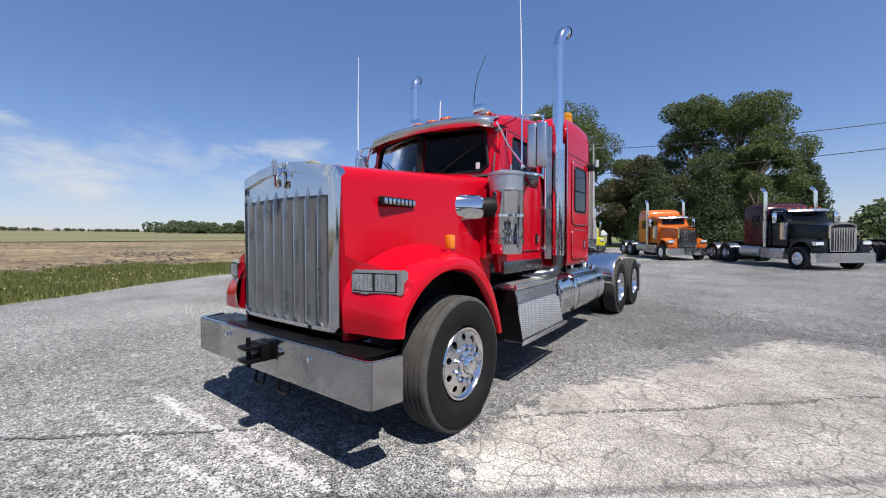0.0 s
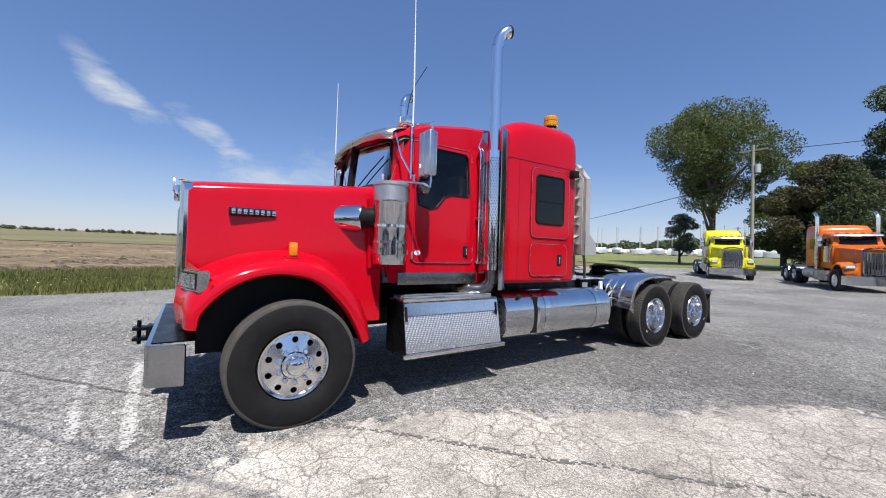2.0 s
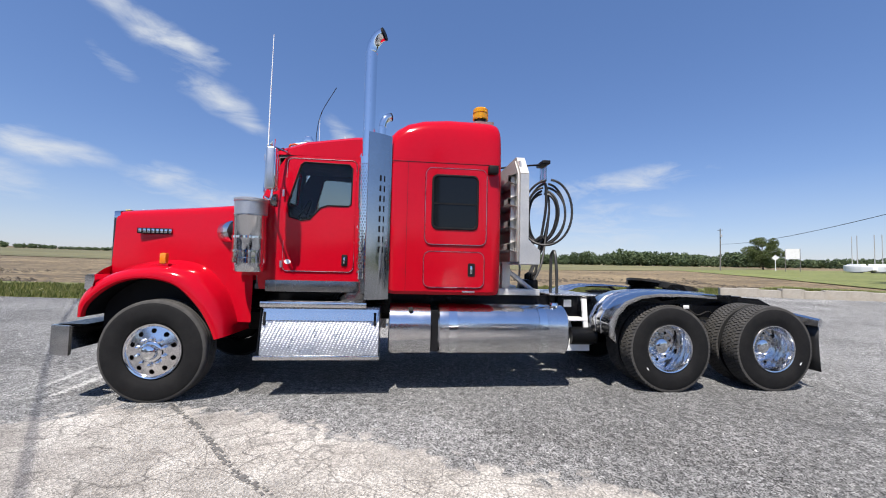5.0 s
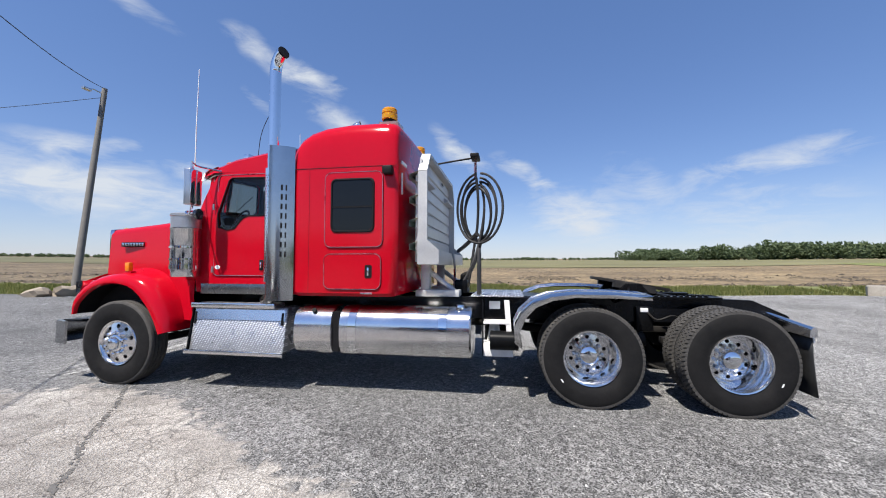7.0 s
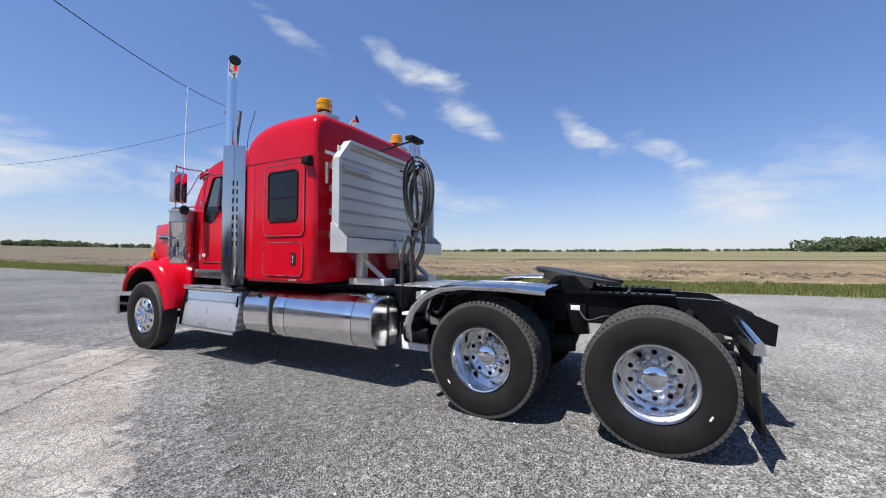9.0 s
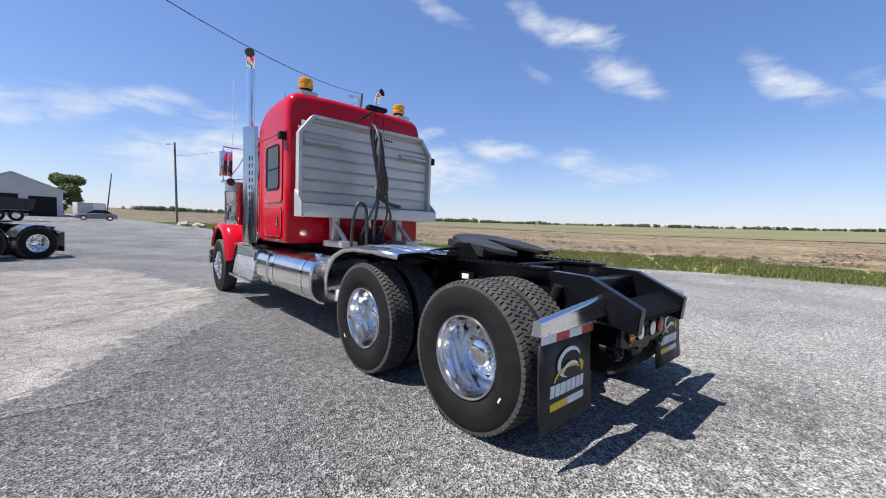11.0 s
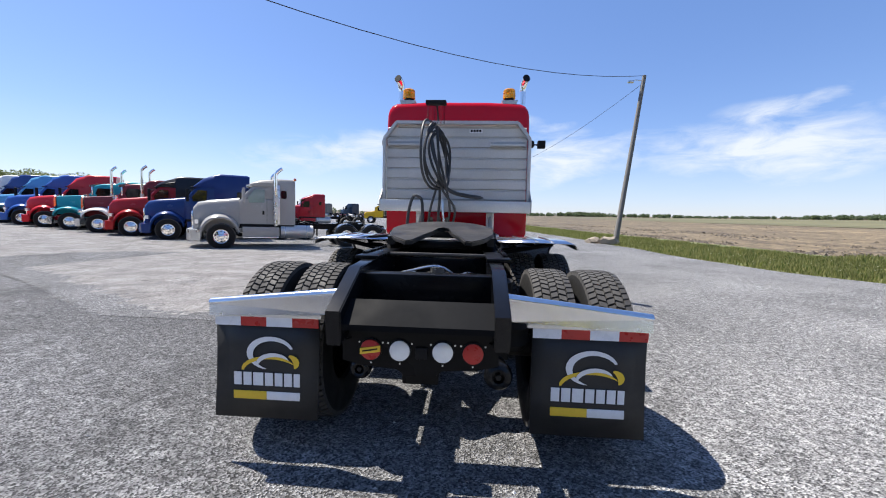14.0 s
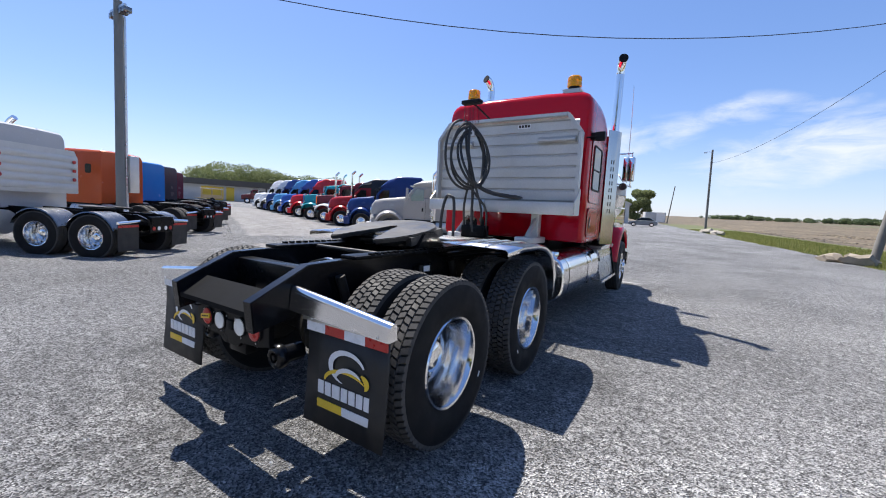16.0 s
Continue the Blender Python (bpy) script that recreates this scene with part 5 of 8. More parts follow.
for x, mat, lab in ((0.262, REFRED, "round red tail lamp with a yellow sticker"), (0.105, LENSWHITE, "round clear reversing lamp"), (-0.125, LENSWHITE, "round clear reversing lamp"), (-0.285, REFRED, "round red tail lamp")):
    rim = part("lamp_bezel", rings(bmesh.new(), [[(x + r * math.cos(a), y, 0.727 + r * math.sin(a)) for a in (2 * math.pi * k / 28 for k in range(28))] for y, r in ((8.33, 0.062), (8.345, 0.062), (8.348, 0.055))], True, True), PLASTIC, tail)
    part("lamp_lens", rings(bmesh.new(), [[(x + r * math.cos(a), y, 0.727 + r * math.sin(a)) for a in (2 * math.pi * k / 28 for k in range(28))] for y, r in ((8.345, 0.056), (8.353, 0.054), (8.36, 0.03), (8.361, 0.002))], True, True), mat, tail, lab)
    for a in (30, 150, 270):
        sx, sz = x + 0.074 * math.cos(radians(a)), 0.727 + 0.074 * math.sin(radians(a))
        part("screw", tubed([(sx, 8.333, sz), (sx, 8.339, sz)], 0.005, 8), STEEL, tail)
part("lamp_sticker", prismed([(0.208, 0.722), (0.208, 0.755), (0.316, 0.738), (0.316, 0.705)], "y", 8.355, 8.364), YELLOW, tail)
part("sticker_print", prismed([(0.222, 0.733), (0.222, 0.741), (0.302, 0.727), (0.302, 0.719)], "y", 8.362, 8.3655), PLASTIC, tail)
part("trailer_socket", boxed(-0.045, 0.022, 8.33, 8.352, 0.685, 0.75, 0.008), PLASTIC, tail, "small square plug socket")
for x in (-0.40, 0.40):
    part("grab_loop", tubed(smooth_line([(x, 8.335, 0.87), (x * 1.03, 8.36, 0.86), (x * 1.04, 8.365, 0.82), (x * 0.99, 8.36, 0.785), (x * 0.93, 8.335, 0.785)], 3), 0.006, 6), BLACK, tail)
part("pintle_mount", boxed(-0.10, 0.10, 8.20, 8.29, 0.52, 0.61, 0.01), BLACK, truck)
for x, z, r in ((0.335, 0.60, 0.062), (-0.425, 0.59, 0.078)):
    eye = part("tow_eye", rings(bmesh.new(), [[(x + q * math.cos(a), y, z + q * math.sin(a)) for a in (2 * math.pi * k / 26 for k in range(26))] for y, q in ((8.12, r * 0.72), (8.24, r * 0.72), (8.255, r * 0.96), (8.285, r), (8.305, r * 0.86), (8.315, r * 0.6), (8.31, r * 0.42), (8.26, r * 0.38))], True, True), GLOSSBLACK, truck, "round black tow socket")
    part("bore", tubed([(x, 8.25, z), (x, 8.312, z)], r * 0.2, 12), GREASE, eye)
# brake valves and lines between the rails
valve = part("brake_valve", boxed(-0.11, 0.08, 7.40, 7.56, 0.90, 1.04, 0.03), GREASE, truck)
part("valve_cap", tubed([(-0.015, 7.47, 1.03), (-0.015, 7.47, 1.075)], 0.055, 14), STEEL, valve)
for k, (x0, x1, z) in enumerate(((-0.36, -0.10, 1.0), (-0.30, -0.05, 0.96), (0.06, 0.36, 1.01), (0.05, 0.30, 0.94), (-0.20, 0.22, 1.06))):
    part("brake_line", tubed(smooth_line([(x0, 7.30 + 0.05 * k, z - 0.08), (x0 * 0.6 + x1 * 0.4, 7.42 + 0.03 * k, z + 0.03), (x1, 7.50, z - 0.02)], 5), 0.009, 6), HOSE if k % 2 else STEEL, truck)
part("cross_tube", tubed([(-0.46, 7.34, 1.155), (0.46, 7.34, 1.155)], 0.016, 8), FW, truck)
# axles and suspension
for y in (6.12, 7.57):
    part("axle", tubed([(-0.9, y, 0.545), (-0.25, y, 0.545), (0.0, y, 0.545), (0.25, y, 0.545), (0.9, y, 0.545)], [0.075, 0.085, 0.22, 0.085, 0.075], 16), GREASE, truck, "black drive axle housing")
    for s in (1, -1):
        part("air_bag", upright([(0.66, 0.10), (0.70, 0.13), (0.76, 0.12), (0.80, 0.135), (0.86, 0.10)], s * 0.50, y + 0.42, 20), RUBBER, truck)
        part("trailing_arm", boxed(min(s * 0.40, s * 0.50), max(s * 0.40, s * 0.50), y - 0.5, y + 0.5, 0.60, 0.68, 0.01), GREASE, truck)
        part("shock_absorber", tubed([(s * 0.52, y + 0.15, 0.6), (s * 0.50, y + 0.30, 1.05)], 0.035, 10), GREASE, truck)
part("front_axle", tubed([(-0.9, 0, 0.52), (-0.6, 0.02, 0.45), (0.6, 0.02, 0.45), (0.9, 0, 0.52)], 0.06, 10), GREASE, truck)
part("drive_shaft", tubed([(0, 1.6, 0.8), (0, 5.0, 0.75), (0, 6.1, 0.62)], 0.06, 12), GREASE, truck)
part("engine_sump", boxed(-0.35, 0.35, -0.55, 1.6, 0.62, 1.3, 0.04), GREASE, truck)
part("radiator", boxed(-0.52, 0.52, -0.70, -0.60, 0.85, 1.95), GREASE, truck)
for s in (1, -1):
    part("air_tank", tubed([(s * 0.72, 5.0, 0.62), (s * 0.72, 5.35, 0.62)], 0.12, 16), BLACK, truck)
    part("air_line", tubed(smooth_line([(s * 0.5, 6.9, 1.0), (s * 0.58, 7.0, 0.9), (s * 0.56, 7.2, 0.95), (s * 0.50, 7.35, 0.8)], 4), 0.012, 6), GREASE, truck)
    part("spring_brake", tubed([(s * 0.52, 6.62, 0.62), (s * 0.52, 6.86, 0.66)], [0.09, 0.09], 14), GREASE, truck)
    part("frame_bracket", boxed(min(s * .46, s * .52), max(s * .46, s * .52), 6.78, 6.98, 0.75, 1.05, 0.01), BLACK, truck)
    part("valve_tag", boxed(min(s * .52, s * .527), max(s * .52, s * .527), 6.83, 6.92, 0.985, 1.035, 0.003), WHITEPRINT, truck)

# steps and tanks
def step_profile(s):
    return [(s * x, z) for x, z in ((0.80, 0.47), (1.235, 0.47), (1.143, 0.985), (1.13, 1.01), (0.80, 1.01))]


for s in (1, -1):
    sb = part("step_box", prismed(step_profile(s), "y", 1.14, 2.47, 0.006), TREAD, truck, "tread-plate step box under the cab door")
    # lower tread, pierced so that light falls through it
    tread = bmesh.new()
    nx, ny = 11, 60
    xs = [s * (1.06 + 0.215 * i / nx) for i in range(nx + 1)]
    ys = [1.10 + 1.39 * i / ny for i in range(ny + 1)]
    for i in range(nx):
        for j in range(ny):
            if i in (0, nx - 1) or j in (0, ny - 1) or i % 2 == 0 or (j + i // 2) % 2 == 0:
                tread.faces.new([tread.verts.new((x, y, 0.462)) for x, y in ((xs[i], ys[j]), (xs[i + 1], ys[j]), (xs[i + 1], ys[j + 1]), (xs[i], ys[j + 1]))])
    bmesh.ops.remove_doubles(tread, verts=tread.verts[:], dist=0.0004)
    tr = part("lower_tread", tread, POLISHED, sb, "pierced aluminium lower tread", sharp=0)
    sm = tr.modifiers.new("thick", "SOLIDIFY"); sm.thickness = 0.012
    x0, x1 = sorted((s * 1.272, s * 1.284))
    part("tread_lip", boxed(x0, x1, 1.10, 2.49, 0.425, 0.475, 0.004), POLISHED, sb)
    x0, x1 = sorted((s * 0.92, s * 1.185))
    part("upper_tread", boxed(x0, x1, 1.13, 2.30, 1.012, 1.062, 0.012), TREAD, sb, "tread-plate upper step")
    part("step_panel", prismed([(s * 1.10, 0.855), (s * 1.178, 0.855), (s * 1.155, 0.985), (s * 1.10, 0.985)][::s], "y", 1.16, 2.45, 0.004), POLISHED, sb, "smooth bright band along the step's top")
    x0, x1 = sorted((s * 1.17, s * 1.20))
    part("upper_lip", boxed(x0, x1, 1.12, 2.32, 1.005, 1.07, 0.008), POLISHED, sb, "bright lip of the upper step")
    for y in (1.17, 2.42):
        part("box_latch", prismed([(s * 1.15, 0.80), (s * 1.196, 0.80), (s * 1.170, 0.95), (s * 1.12, 0.95)][::s], "y", y - 0.012, y + 0.016, 0.004), PLASTIC, sb)
    part("side_plate", prismed([(s * 0.80, 0.43), (s * 1.275, 0.43), (s * 1.17, 1.0), (s * 0.80, 1.0)][::s], "y", 1.128, 1.138), BLACK, sb)
    # short battery cover and long fuel tank
    def can(y0, y1, bevel):
        rows = []
        for y, k in ((y0, 0.93), (y0 + bevel, 1.0), (y1 - bevel, 1.0), (y1, 0.93)):
            loop = [(s * (0.885 + 0.315 * k * math.copysign(abs(math.cos(a)) ** 0.75, math.cos(a))), y, 0.735 + 0.315 * k * math.copysign(abs(math.sin(a)) ** 0.75, math.sin(a))) for a in (2 * math.pi * i / 40 for i in range(40))]
            rows.append(loop)
        return rings(bmesh.new(), rows, True, True)
    part("battery_cover", can(2.58, 3.09, 0.012), POLISHED, truck, "half-round polished cover")
    part("cover_knob", tubed([(s * 1.13, 2.84, 0.985), (s * 1.16, 2.84, 1.0)], 0.028, 12), PLASTIC, truck)
    tank = part("fuel_tank", can(3.17, 4.80, 0.02), POLISHED, truck, "long polished aluminium fuel tank")
    for y in (3.30, 4.42):
        band = []
        for yy in (y, y + 0.10):
            band.append([(s * (0.885 + 0.319 * math.copysign(abs(math.cos(a)) ** 0.75, math.cos(a))), yy, 0.735 + 0.319 * math.copysign(abs(math.sin(a)) ** 0.75, math.sin(a))) for a in (2 * math.pi * i / 40 for i in range(40))])
        part("tank_strap", rings(bmesh.new(), band, True, False), CHROME, tank)
    part("filler_cap", upright([(1.03, 0.05), (1.075, 0.05), (1.085, 0.045), (1.085, 0.002)], s * 1.02, 4.66, 20), CHROME, tank)
    part("tank_gap", boxed(min(s * 0.6, s * 1.16), max(s * 0.6, s * 1.16), 3.085, 3.175, 0.5, 0.98), PLASTIC, truck)
# white ladder behind the left tank and pale deck plates
lad = part("ladder", prismed([(5.225, 0.42), (5.285, 0.42), (5.24, 1.12), (5.175, 1.12)], "x", 0.70, 0.74, 0.004), WHITE, truck, "white painted steel access ladder")
part("rung", boxed(0.52, 0.745, 4.915, 5.28, 0.42, 0.585, 0.006), WHITE, lad)
part("rung", boxed(0.52, 0.745, 4.915, 5.24, 0.82, 0.855, 0.006), WHITE, lad)
part("rung_web", prismed([(4.95, 0.585), (5.14, 0.585), (5.10, 0.82), (4.99, 0.82)], "x", 0.53, 0.55), WHITE, lad)
part("ladder_post", boxed(0.70, 0.74, 4.90, 4.915, 0.42, 1.12, 0.004), BLACK, lad)
part("bracket_box", boxed(0.46, 0.52, 4.92, 5.22, 0.50, 1.14, 0.01), BLACK, truck)
part("data_plate", boxed(0.52, 0.526, 4.98, 5.12, 0.99, 1.09), WHITEPRINT, truck)
part("deck_plate", boxed(-0.62, 0.66, 4.75, 5.42, 1.155, 1.175, 0.004), TREAD, truck, "tread-plate catwalk behind the cab")

# quarter mudguards on the leading drive axle
QUARTER = [(5.30, 0.70), (5.29, 0.88), (5.36, 1.02), (5.50, 1.15), (5.70, 1.225), (5.95, 1.255), (6.35, 1.255), (6.74, 1.235)]
for s in (1, -1):
    rows = []
    for k, (y, z) in enumerate(QUARTER):
        skirt = max(0.0, 0.085 - 0.017 * k)
        rows.append([(s * x, y + dy, z - dz) for x, dy, dz in ((0.52, 0.0, 0.0), (0.88, 0.0, -0.008), (1.205, 0.0, 0.0), (1.232, 0.0, 0.018), (1.234, skirt, 0.055 + 0.3 * skirt))])
    q = part("quarter_mudguard", rings(bmesh.new(), rows, False, False), POLISHED, truck, "polished half mudguard over the leading drive tyres")
    qm = q.modifiers.new("thick", "SOLIDIFY"); qm.thickness = 0.006
    for x in (0.74, 0.88, 1.02):
        part("rib", tubed([(s * x, y, z + 0.009) for y, z in QUARTER], 0.007, 6), POLISHED, q)
    part("guard_bracket", tubed([(s * 0.45, 5.5, 1.05), (s * 1.05, 5.5, 1.12)], 0.022, 8), BLACK, q)
    part("guard_bracket", tubed([(s * 0.45, 6.55, 1.10), (s * 1.05, 6.55, 1.22)], 0.022, 8), BLACK, q)

# mud flaps with hanger bars; the prints are plain shapes
def arc_band(cx, cz, r0, r1, a0, a1, y, squash=1.0, n=24, taper=True):
    bm = bmesh.new()
    rows = []
    for k in range(n + 1):
        t = k / n
        a = radians(a0 + (a1 - a0) * t)
        w = (math.sin(math.pi * min(1, t * 1.15 + 0.05)) ** 0.6 if taper else 1) * (r1 - r0) / 2
        m = (r0 + r1) / 2
        rows.append([(cx - (m + d * w) * math.cos(a), y, cz + squash * (m + d * w) * math.sin(a)) for d in (-1, 1)])
    return rings(bm, rows, False, False)


for s in (1, -1):
    cx = s * 0.915 - 0.006
    flap_rows = []
    for z, bow in ((0.25, 0.03), (0.45, 0.012), (0.65, 0.0), (0.86, 0.0)):
        flap_rows.append([(cx + dx, 8.20 + bow, z) for dx in (-0.308, -0.15, 0, 0.15, 0.308)])
    fl = part("mud_flap", rings(bmesh.new(), flap_rows, False, False), FLAP, truck, "black rubber mud flap with a white and yellow print")
    fm = fl.modifiers.new("thick", "SOLIDIFY"); fm.thickness, fm.offset = 0.012, 0
    y = 8.2145
    for k in range(4):
        x = cx + 0.308 - 0.154 * (k + 1)
        part("reflector", boxed(x, x + 0.154, 8.21, 8.219, 0.79, 0.85), (REFWHITE, REFRED)[(k + (s > 0) * 0) % 2] if s > 0 else (REFRED, REFWHITE)[(k + 1) % 2], fl, "red and white reflective strip")
    part("print_swirl", arc_band(cx - 0.027, 0.625, 0.110, 0.152, 22, 305, y + 0.002, 0.70), WHITEPRINT, fl)
    part("print_swirl", arc_band(cx - 0.045, 0.552, 0.088, 0.124, 172, 8, y + 0.0045, 0.66), WHITEPRINT, fl)
    part("print_swirl", arc_band(cx - 0.02, 0.520, 0.150, 0.188, 176, 4, y + 0.003, 0.50), YELLOW, fl)
    part("print_tail", arc_band(cx - 0.118, 0.575, 0.040, 0.078, 75, -62, y + 0.0055, 0.80), YELLOW, fl)
    x = cx + 0.20
    for w in (0.050, 0.052, 0.064, 0.052, 0.050, 0.050, 0.040):
        part("print_bar", boxed(x - w + 0.002, x - 0.002, y + 0.004, y + 0.008, 0.438, 0.515), WHITEPRINT, fl)
        x -= w + 0.007
    part("print_stripe", boxed(cx, cx + 0.20, y + 0.006, y + 0.012, 0.355, 0.405, 0.002), YELLOW, fl)
    part("print_stripe", boxed(cx - 0.20, cx, y + 0.006, y + 0.012, 0.355, 0.405, 0.002), WHITEPRINT, fl)
    hang = bmesh.new()
    rings(hang, [[(s * 0.47, 8.15, 0.88), (s * 0.47, 8.24, 0.88), (s * 0.47, 8.23, 0.995), (s * 0.47, 8.16, 0.995)], [(s * 1.245, 8.16, 0.845), (s * 1.245, 8.235, 0.845), (s * 1.245, 8.225, 0.915), (s * 1.245, 8.17, 0.915)]], True, True)
    hb = part("flap_hanger", hang, POLISHED, truck, "tapered polished mud flap hanger bar")
    part("hanger_roll", tubed([(s * 0.47, 8.20, 1.0), (s * 1.25, 8.20, 0.915)], 0.028, 14), POLISHED, hb)
    part("hanger_strip", boxed(min(s * 0.58, s * 1.235), max(s * 0.58, s * 1.235), 8.19, 8.226, 0.845, 0.875, 0.003), STEEL, hb)
    for k in range(4):
        x = s * (0.66 + 0.17 * k)
        part("bolt", tubed([(x, 8.225, 0.86), (x, 8.236, 0.86)], 0.008, 8), STEEL, hb)

# fifth wheel
def fifth_outline():
    out = []
    for a in range(0, 181, 12):
        out.append((0.465 * math.cos(radians(a)), 6.78 - 0.43 * math.sin(radians(a))))
    out += [(-0.455, 6.98), (-0.38, 7.16), (-0.27, 7.29), (-0.21, 7.26), (-0.155, 7.06), (-0.075, 6.88), (-0.055, 6.72), (0.0, 6.67), (0.055, 6.72), (0.075, 6.88), (0.155, 7.06), (0.21, 7.26), (0.27, 7.29), (0.38, 7.16), (0.455, 6.98)]
    return out


def tilt(bm):
    """Leans the plate so that its rear hangs low."""
    m = Matrix.Translation((0, 6.78, 1.36)) @ Matrix.Rotation(radians(-9.5), 4, "X") @ Matrix.Translation((0, -6.78, -1.36))
    bm.transform(m)
    return bm


fw = part("fifth_wheel", tilt(prismed(fifth_outline(), "z", 1.305, 1.345, 0.008)), FW, truck, "greasy steel fifth wheel coupling plate")
for s in (1, -1):
    part("coupling_foot", prismed([(6.5, 1.17), (7.0, 1.17), (6.86, 1.33), (6.68, 1.33)], "x", min(s * 0.36, s * 0.48), max(s * 0.36, s * 0.48), 0.01), BLACK, fw)
    part("plate_flange", tilt(boxed(min(s * 0.40, s * 0.46), max(s * 0.40, s * 0.46), 6.55, 7.05, 1.25, 1.325)), FW, fw)
    part("slide_rail", boxed(min(s * 0.37, s * 0.53), max(s * 0.37, s * 0.53), 5.85, 7.75, 1.15, 1.175, 0.004), BLACK, truck)
    for k in range(24):
        part("rail_tooth", boxed(min(s * 0.49, s * 0.525), max(s * 0.49, s * 0.525), 5.95 + k * 0.07, 5.985 + k * 0.07, 1.175, 1.19), BLACK, truck)
part("release_handle", tubed(smooth_line([(0.45, 6.72, 1.28), (0.72, 6.65, 1.25), (0.86, 6.70, 1.23)], 3), 0.014, 8), BLACK, fw)
part("coupling_beam", boxed(-0.42, 0.42, 6.62, 6.92, 1.175, 1.24, 0.01), BLACK, truck)
part("deck_skin", boxed(-0.385, 0.385, 5.42, 6.5, 1.12, 1.15), BLACK, truck)

# headache rack
PANEL = [(1.14, 1.58), (1.14, 2.70), (0.94, 2.945), (-0.94, 2.945), (-1.14, 2.70), (-1.14, 1.58)]
rack = part("headache_rack", boxed(-1.10, 1.10, 4.15, 4.17, 1.60, 2.72, 0.003), SATIN, truck, "pale aluminium headache rack of ribbed planks behind the sleeper")
part("rack_top", prismed([(1.09, 2.715), (0.925, 2.92), (-0.925, 2.92), (-1.09, 2.715)], "y", 4.15, 4.17), SATIN, rack)
for k in range(7):
    z = 1.76 + 0.163 * k
    w = 1.10 if z < 2.55 else 1.08
    part("plank", prismed([(4.17, z), (4.192, z + 0.012), (4.196, z + 0.130), (4.180, z + 0.149), (4.17, z + 0.149)], "x", -w, w), SATIN, rack)
rim_pts = [(1.13, 1.60), (1.13, 2.70), (0.94, 2.945), (-0.94, 2.945), (-1.13, 2.70), (-1.13, 1.60)]
for a, b in zip(rim_pts, rim_pts[1:]):
    d = Vector((b[0] - a[0], b[1] - a[1])).normalized()
    nrm = Vector((-d.y, d.x)) * 0.022
    part("rack_rim", prismed([(a[0] + nrm.x, a[1] + nrm.y), (b[0] + nrm.x, b[1] + nrm.y), (b[0] - nrm.x, b[1] - nrm.y), (a[0] - nrm.x, a[1] - nrm.y)], "y", 4.165, 4.275), SATIN, rack)
for k in range(4):
    z = 1.72 + 0.29 * k
    part("rack_rib", rings(bmesh.new(), [[(x, 4.15, z), (x, 4.03, z + 0.03), (x, 4.03, z + 0.10), (x, 4.15, z + 0.14)] for x in (-1.06, 1.06)], False, False), SATIN, rack, "bent stiffening rib on the rack's front")
part("tray", boxed(-1.15, 1.15, 4.17, 4.42, 1.565, 1.58, 0.003), SATIN, rack, "aluminium chain tray along the rack foot")
part("tray_lip", boxed(-1.15, 1.15, 4.41, 4.425, 1.565, 1.735, 0.004), SATIN, rack)
for s in (1, -1):
    part("tray_end", prismed([(4.16, 1.57), (4.42, 1.57), (4.42, 1.74), (4.20, 1.93), (4.16, 1.93)], "x", min(s * 1.156, s * 1.166), max(s * 1.156, s * 1.166)), SATIN, rack)
    x0, x1 = sorted((s * 0.53, s * 1.06))
    part("chain_hanger", prismed([(4.17, 2.58), (4.26, 2.595), (4.26, 2.62), (4.17, 2.68)], "x", x0, x1), SATIN, rack, "small aluminium shelf on the rack")
    part("rack_leg", boxed(min(s * 0.50, s * 0.62), max(s * 0.50, s * 0.62), 4.08, 4.20, 1.17, 1.60, 0.01), SATIN, rack, "aluminium rack leg")
    part("rack_brace", tubed([(s * 0.56, 4.18, 1.48), (s * 0.56, 4.52, 1.22)], 0.035, 8), SATIN, rack)
    part("rack_shoe", boxed(min(s * 0.42, s * 0.68), max(s * 0.42, s * 0.68), 4.02, 4.60, 1.15, 1.235, 0.008), SATIN, rack)
    part("rack_post", boxed(min(s * 0.93, s * 0.98), max(s * 0.93, s * 0.98), 4.09, 4.15, 1.6, 2.70, 0.005), SATIN, rack)
part("rack_plate", boxed(-0.40, -0.20, 4.20, 4.206, 2.80, 2.86), WHITEPRINT, rack, "small dark maker plate")
for k in range(4):
    part("plate_bar", boxed(-0.385 + 0.045 * k, -0.352 + 0.045 * k, 4.2055, 4.209, 2.812, 2.848), PLASTIC, rack)

# hose tender and hoses
ten = part("hose_tender", tubed(smooth_line([(0.30, 3.98, 2.80), (0.30, 4.05, 2.96), (0.28, 4.4, 3.03), (0.27, 4.78, 3.08)], 4), 0.014, 8), PLASTIC, truck, "black hose tender bar above the rack")
part("tender_head", boxed(0.13, 0.42, 4.72, 4.84, 3.055, 3.11, 0.012), PLASTIC, ten)
rng_h = random.Random(4)
for k in range(6):
    x = 0.16 + 0.046 * k
    coil = [(x + 0.010 * math.cos(a), 4.78 + 0.010 * math.sin(a), 3.05 - 0.26 * a / (2 * math.pi * 9)) for a in (2 * math.pi * i / 8 for i in range(73))]
    part("hanger_spring", tubed(coil, 0.003, 4), (PLASTIC, REFRED, CABLE)[k % 3], ten)
hoses = part("air_hose", tubed(smooth_line([(0.27, 4.78, 2.80), (0.33, 4.80, 2.75), (0.30, 4.82, 2.45), (0.22, 4.80, 2.1), (0.2, 4.75, 1.8), (0.22, 4.70, 1.45), (0.2, 4.65, 1.2)], 6), 0.02, 8), HOSE, truck, "black rubber air hose hanging from the tender")
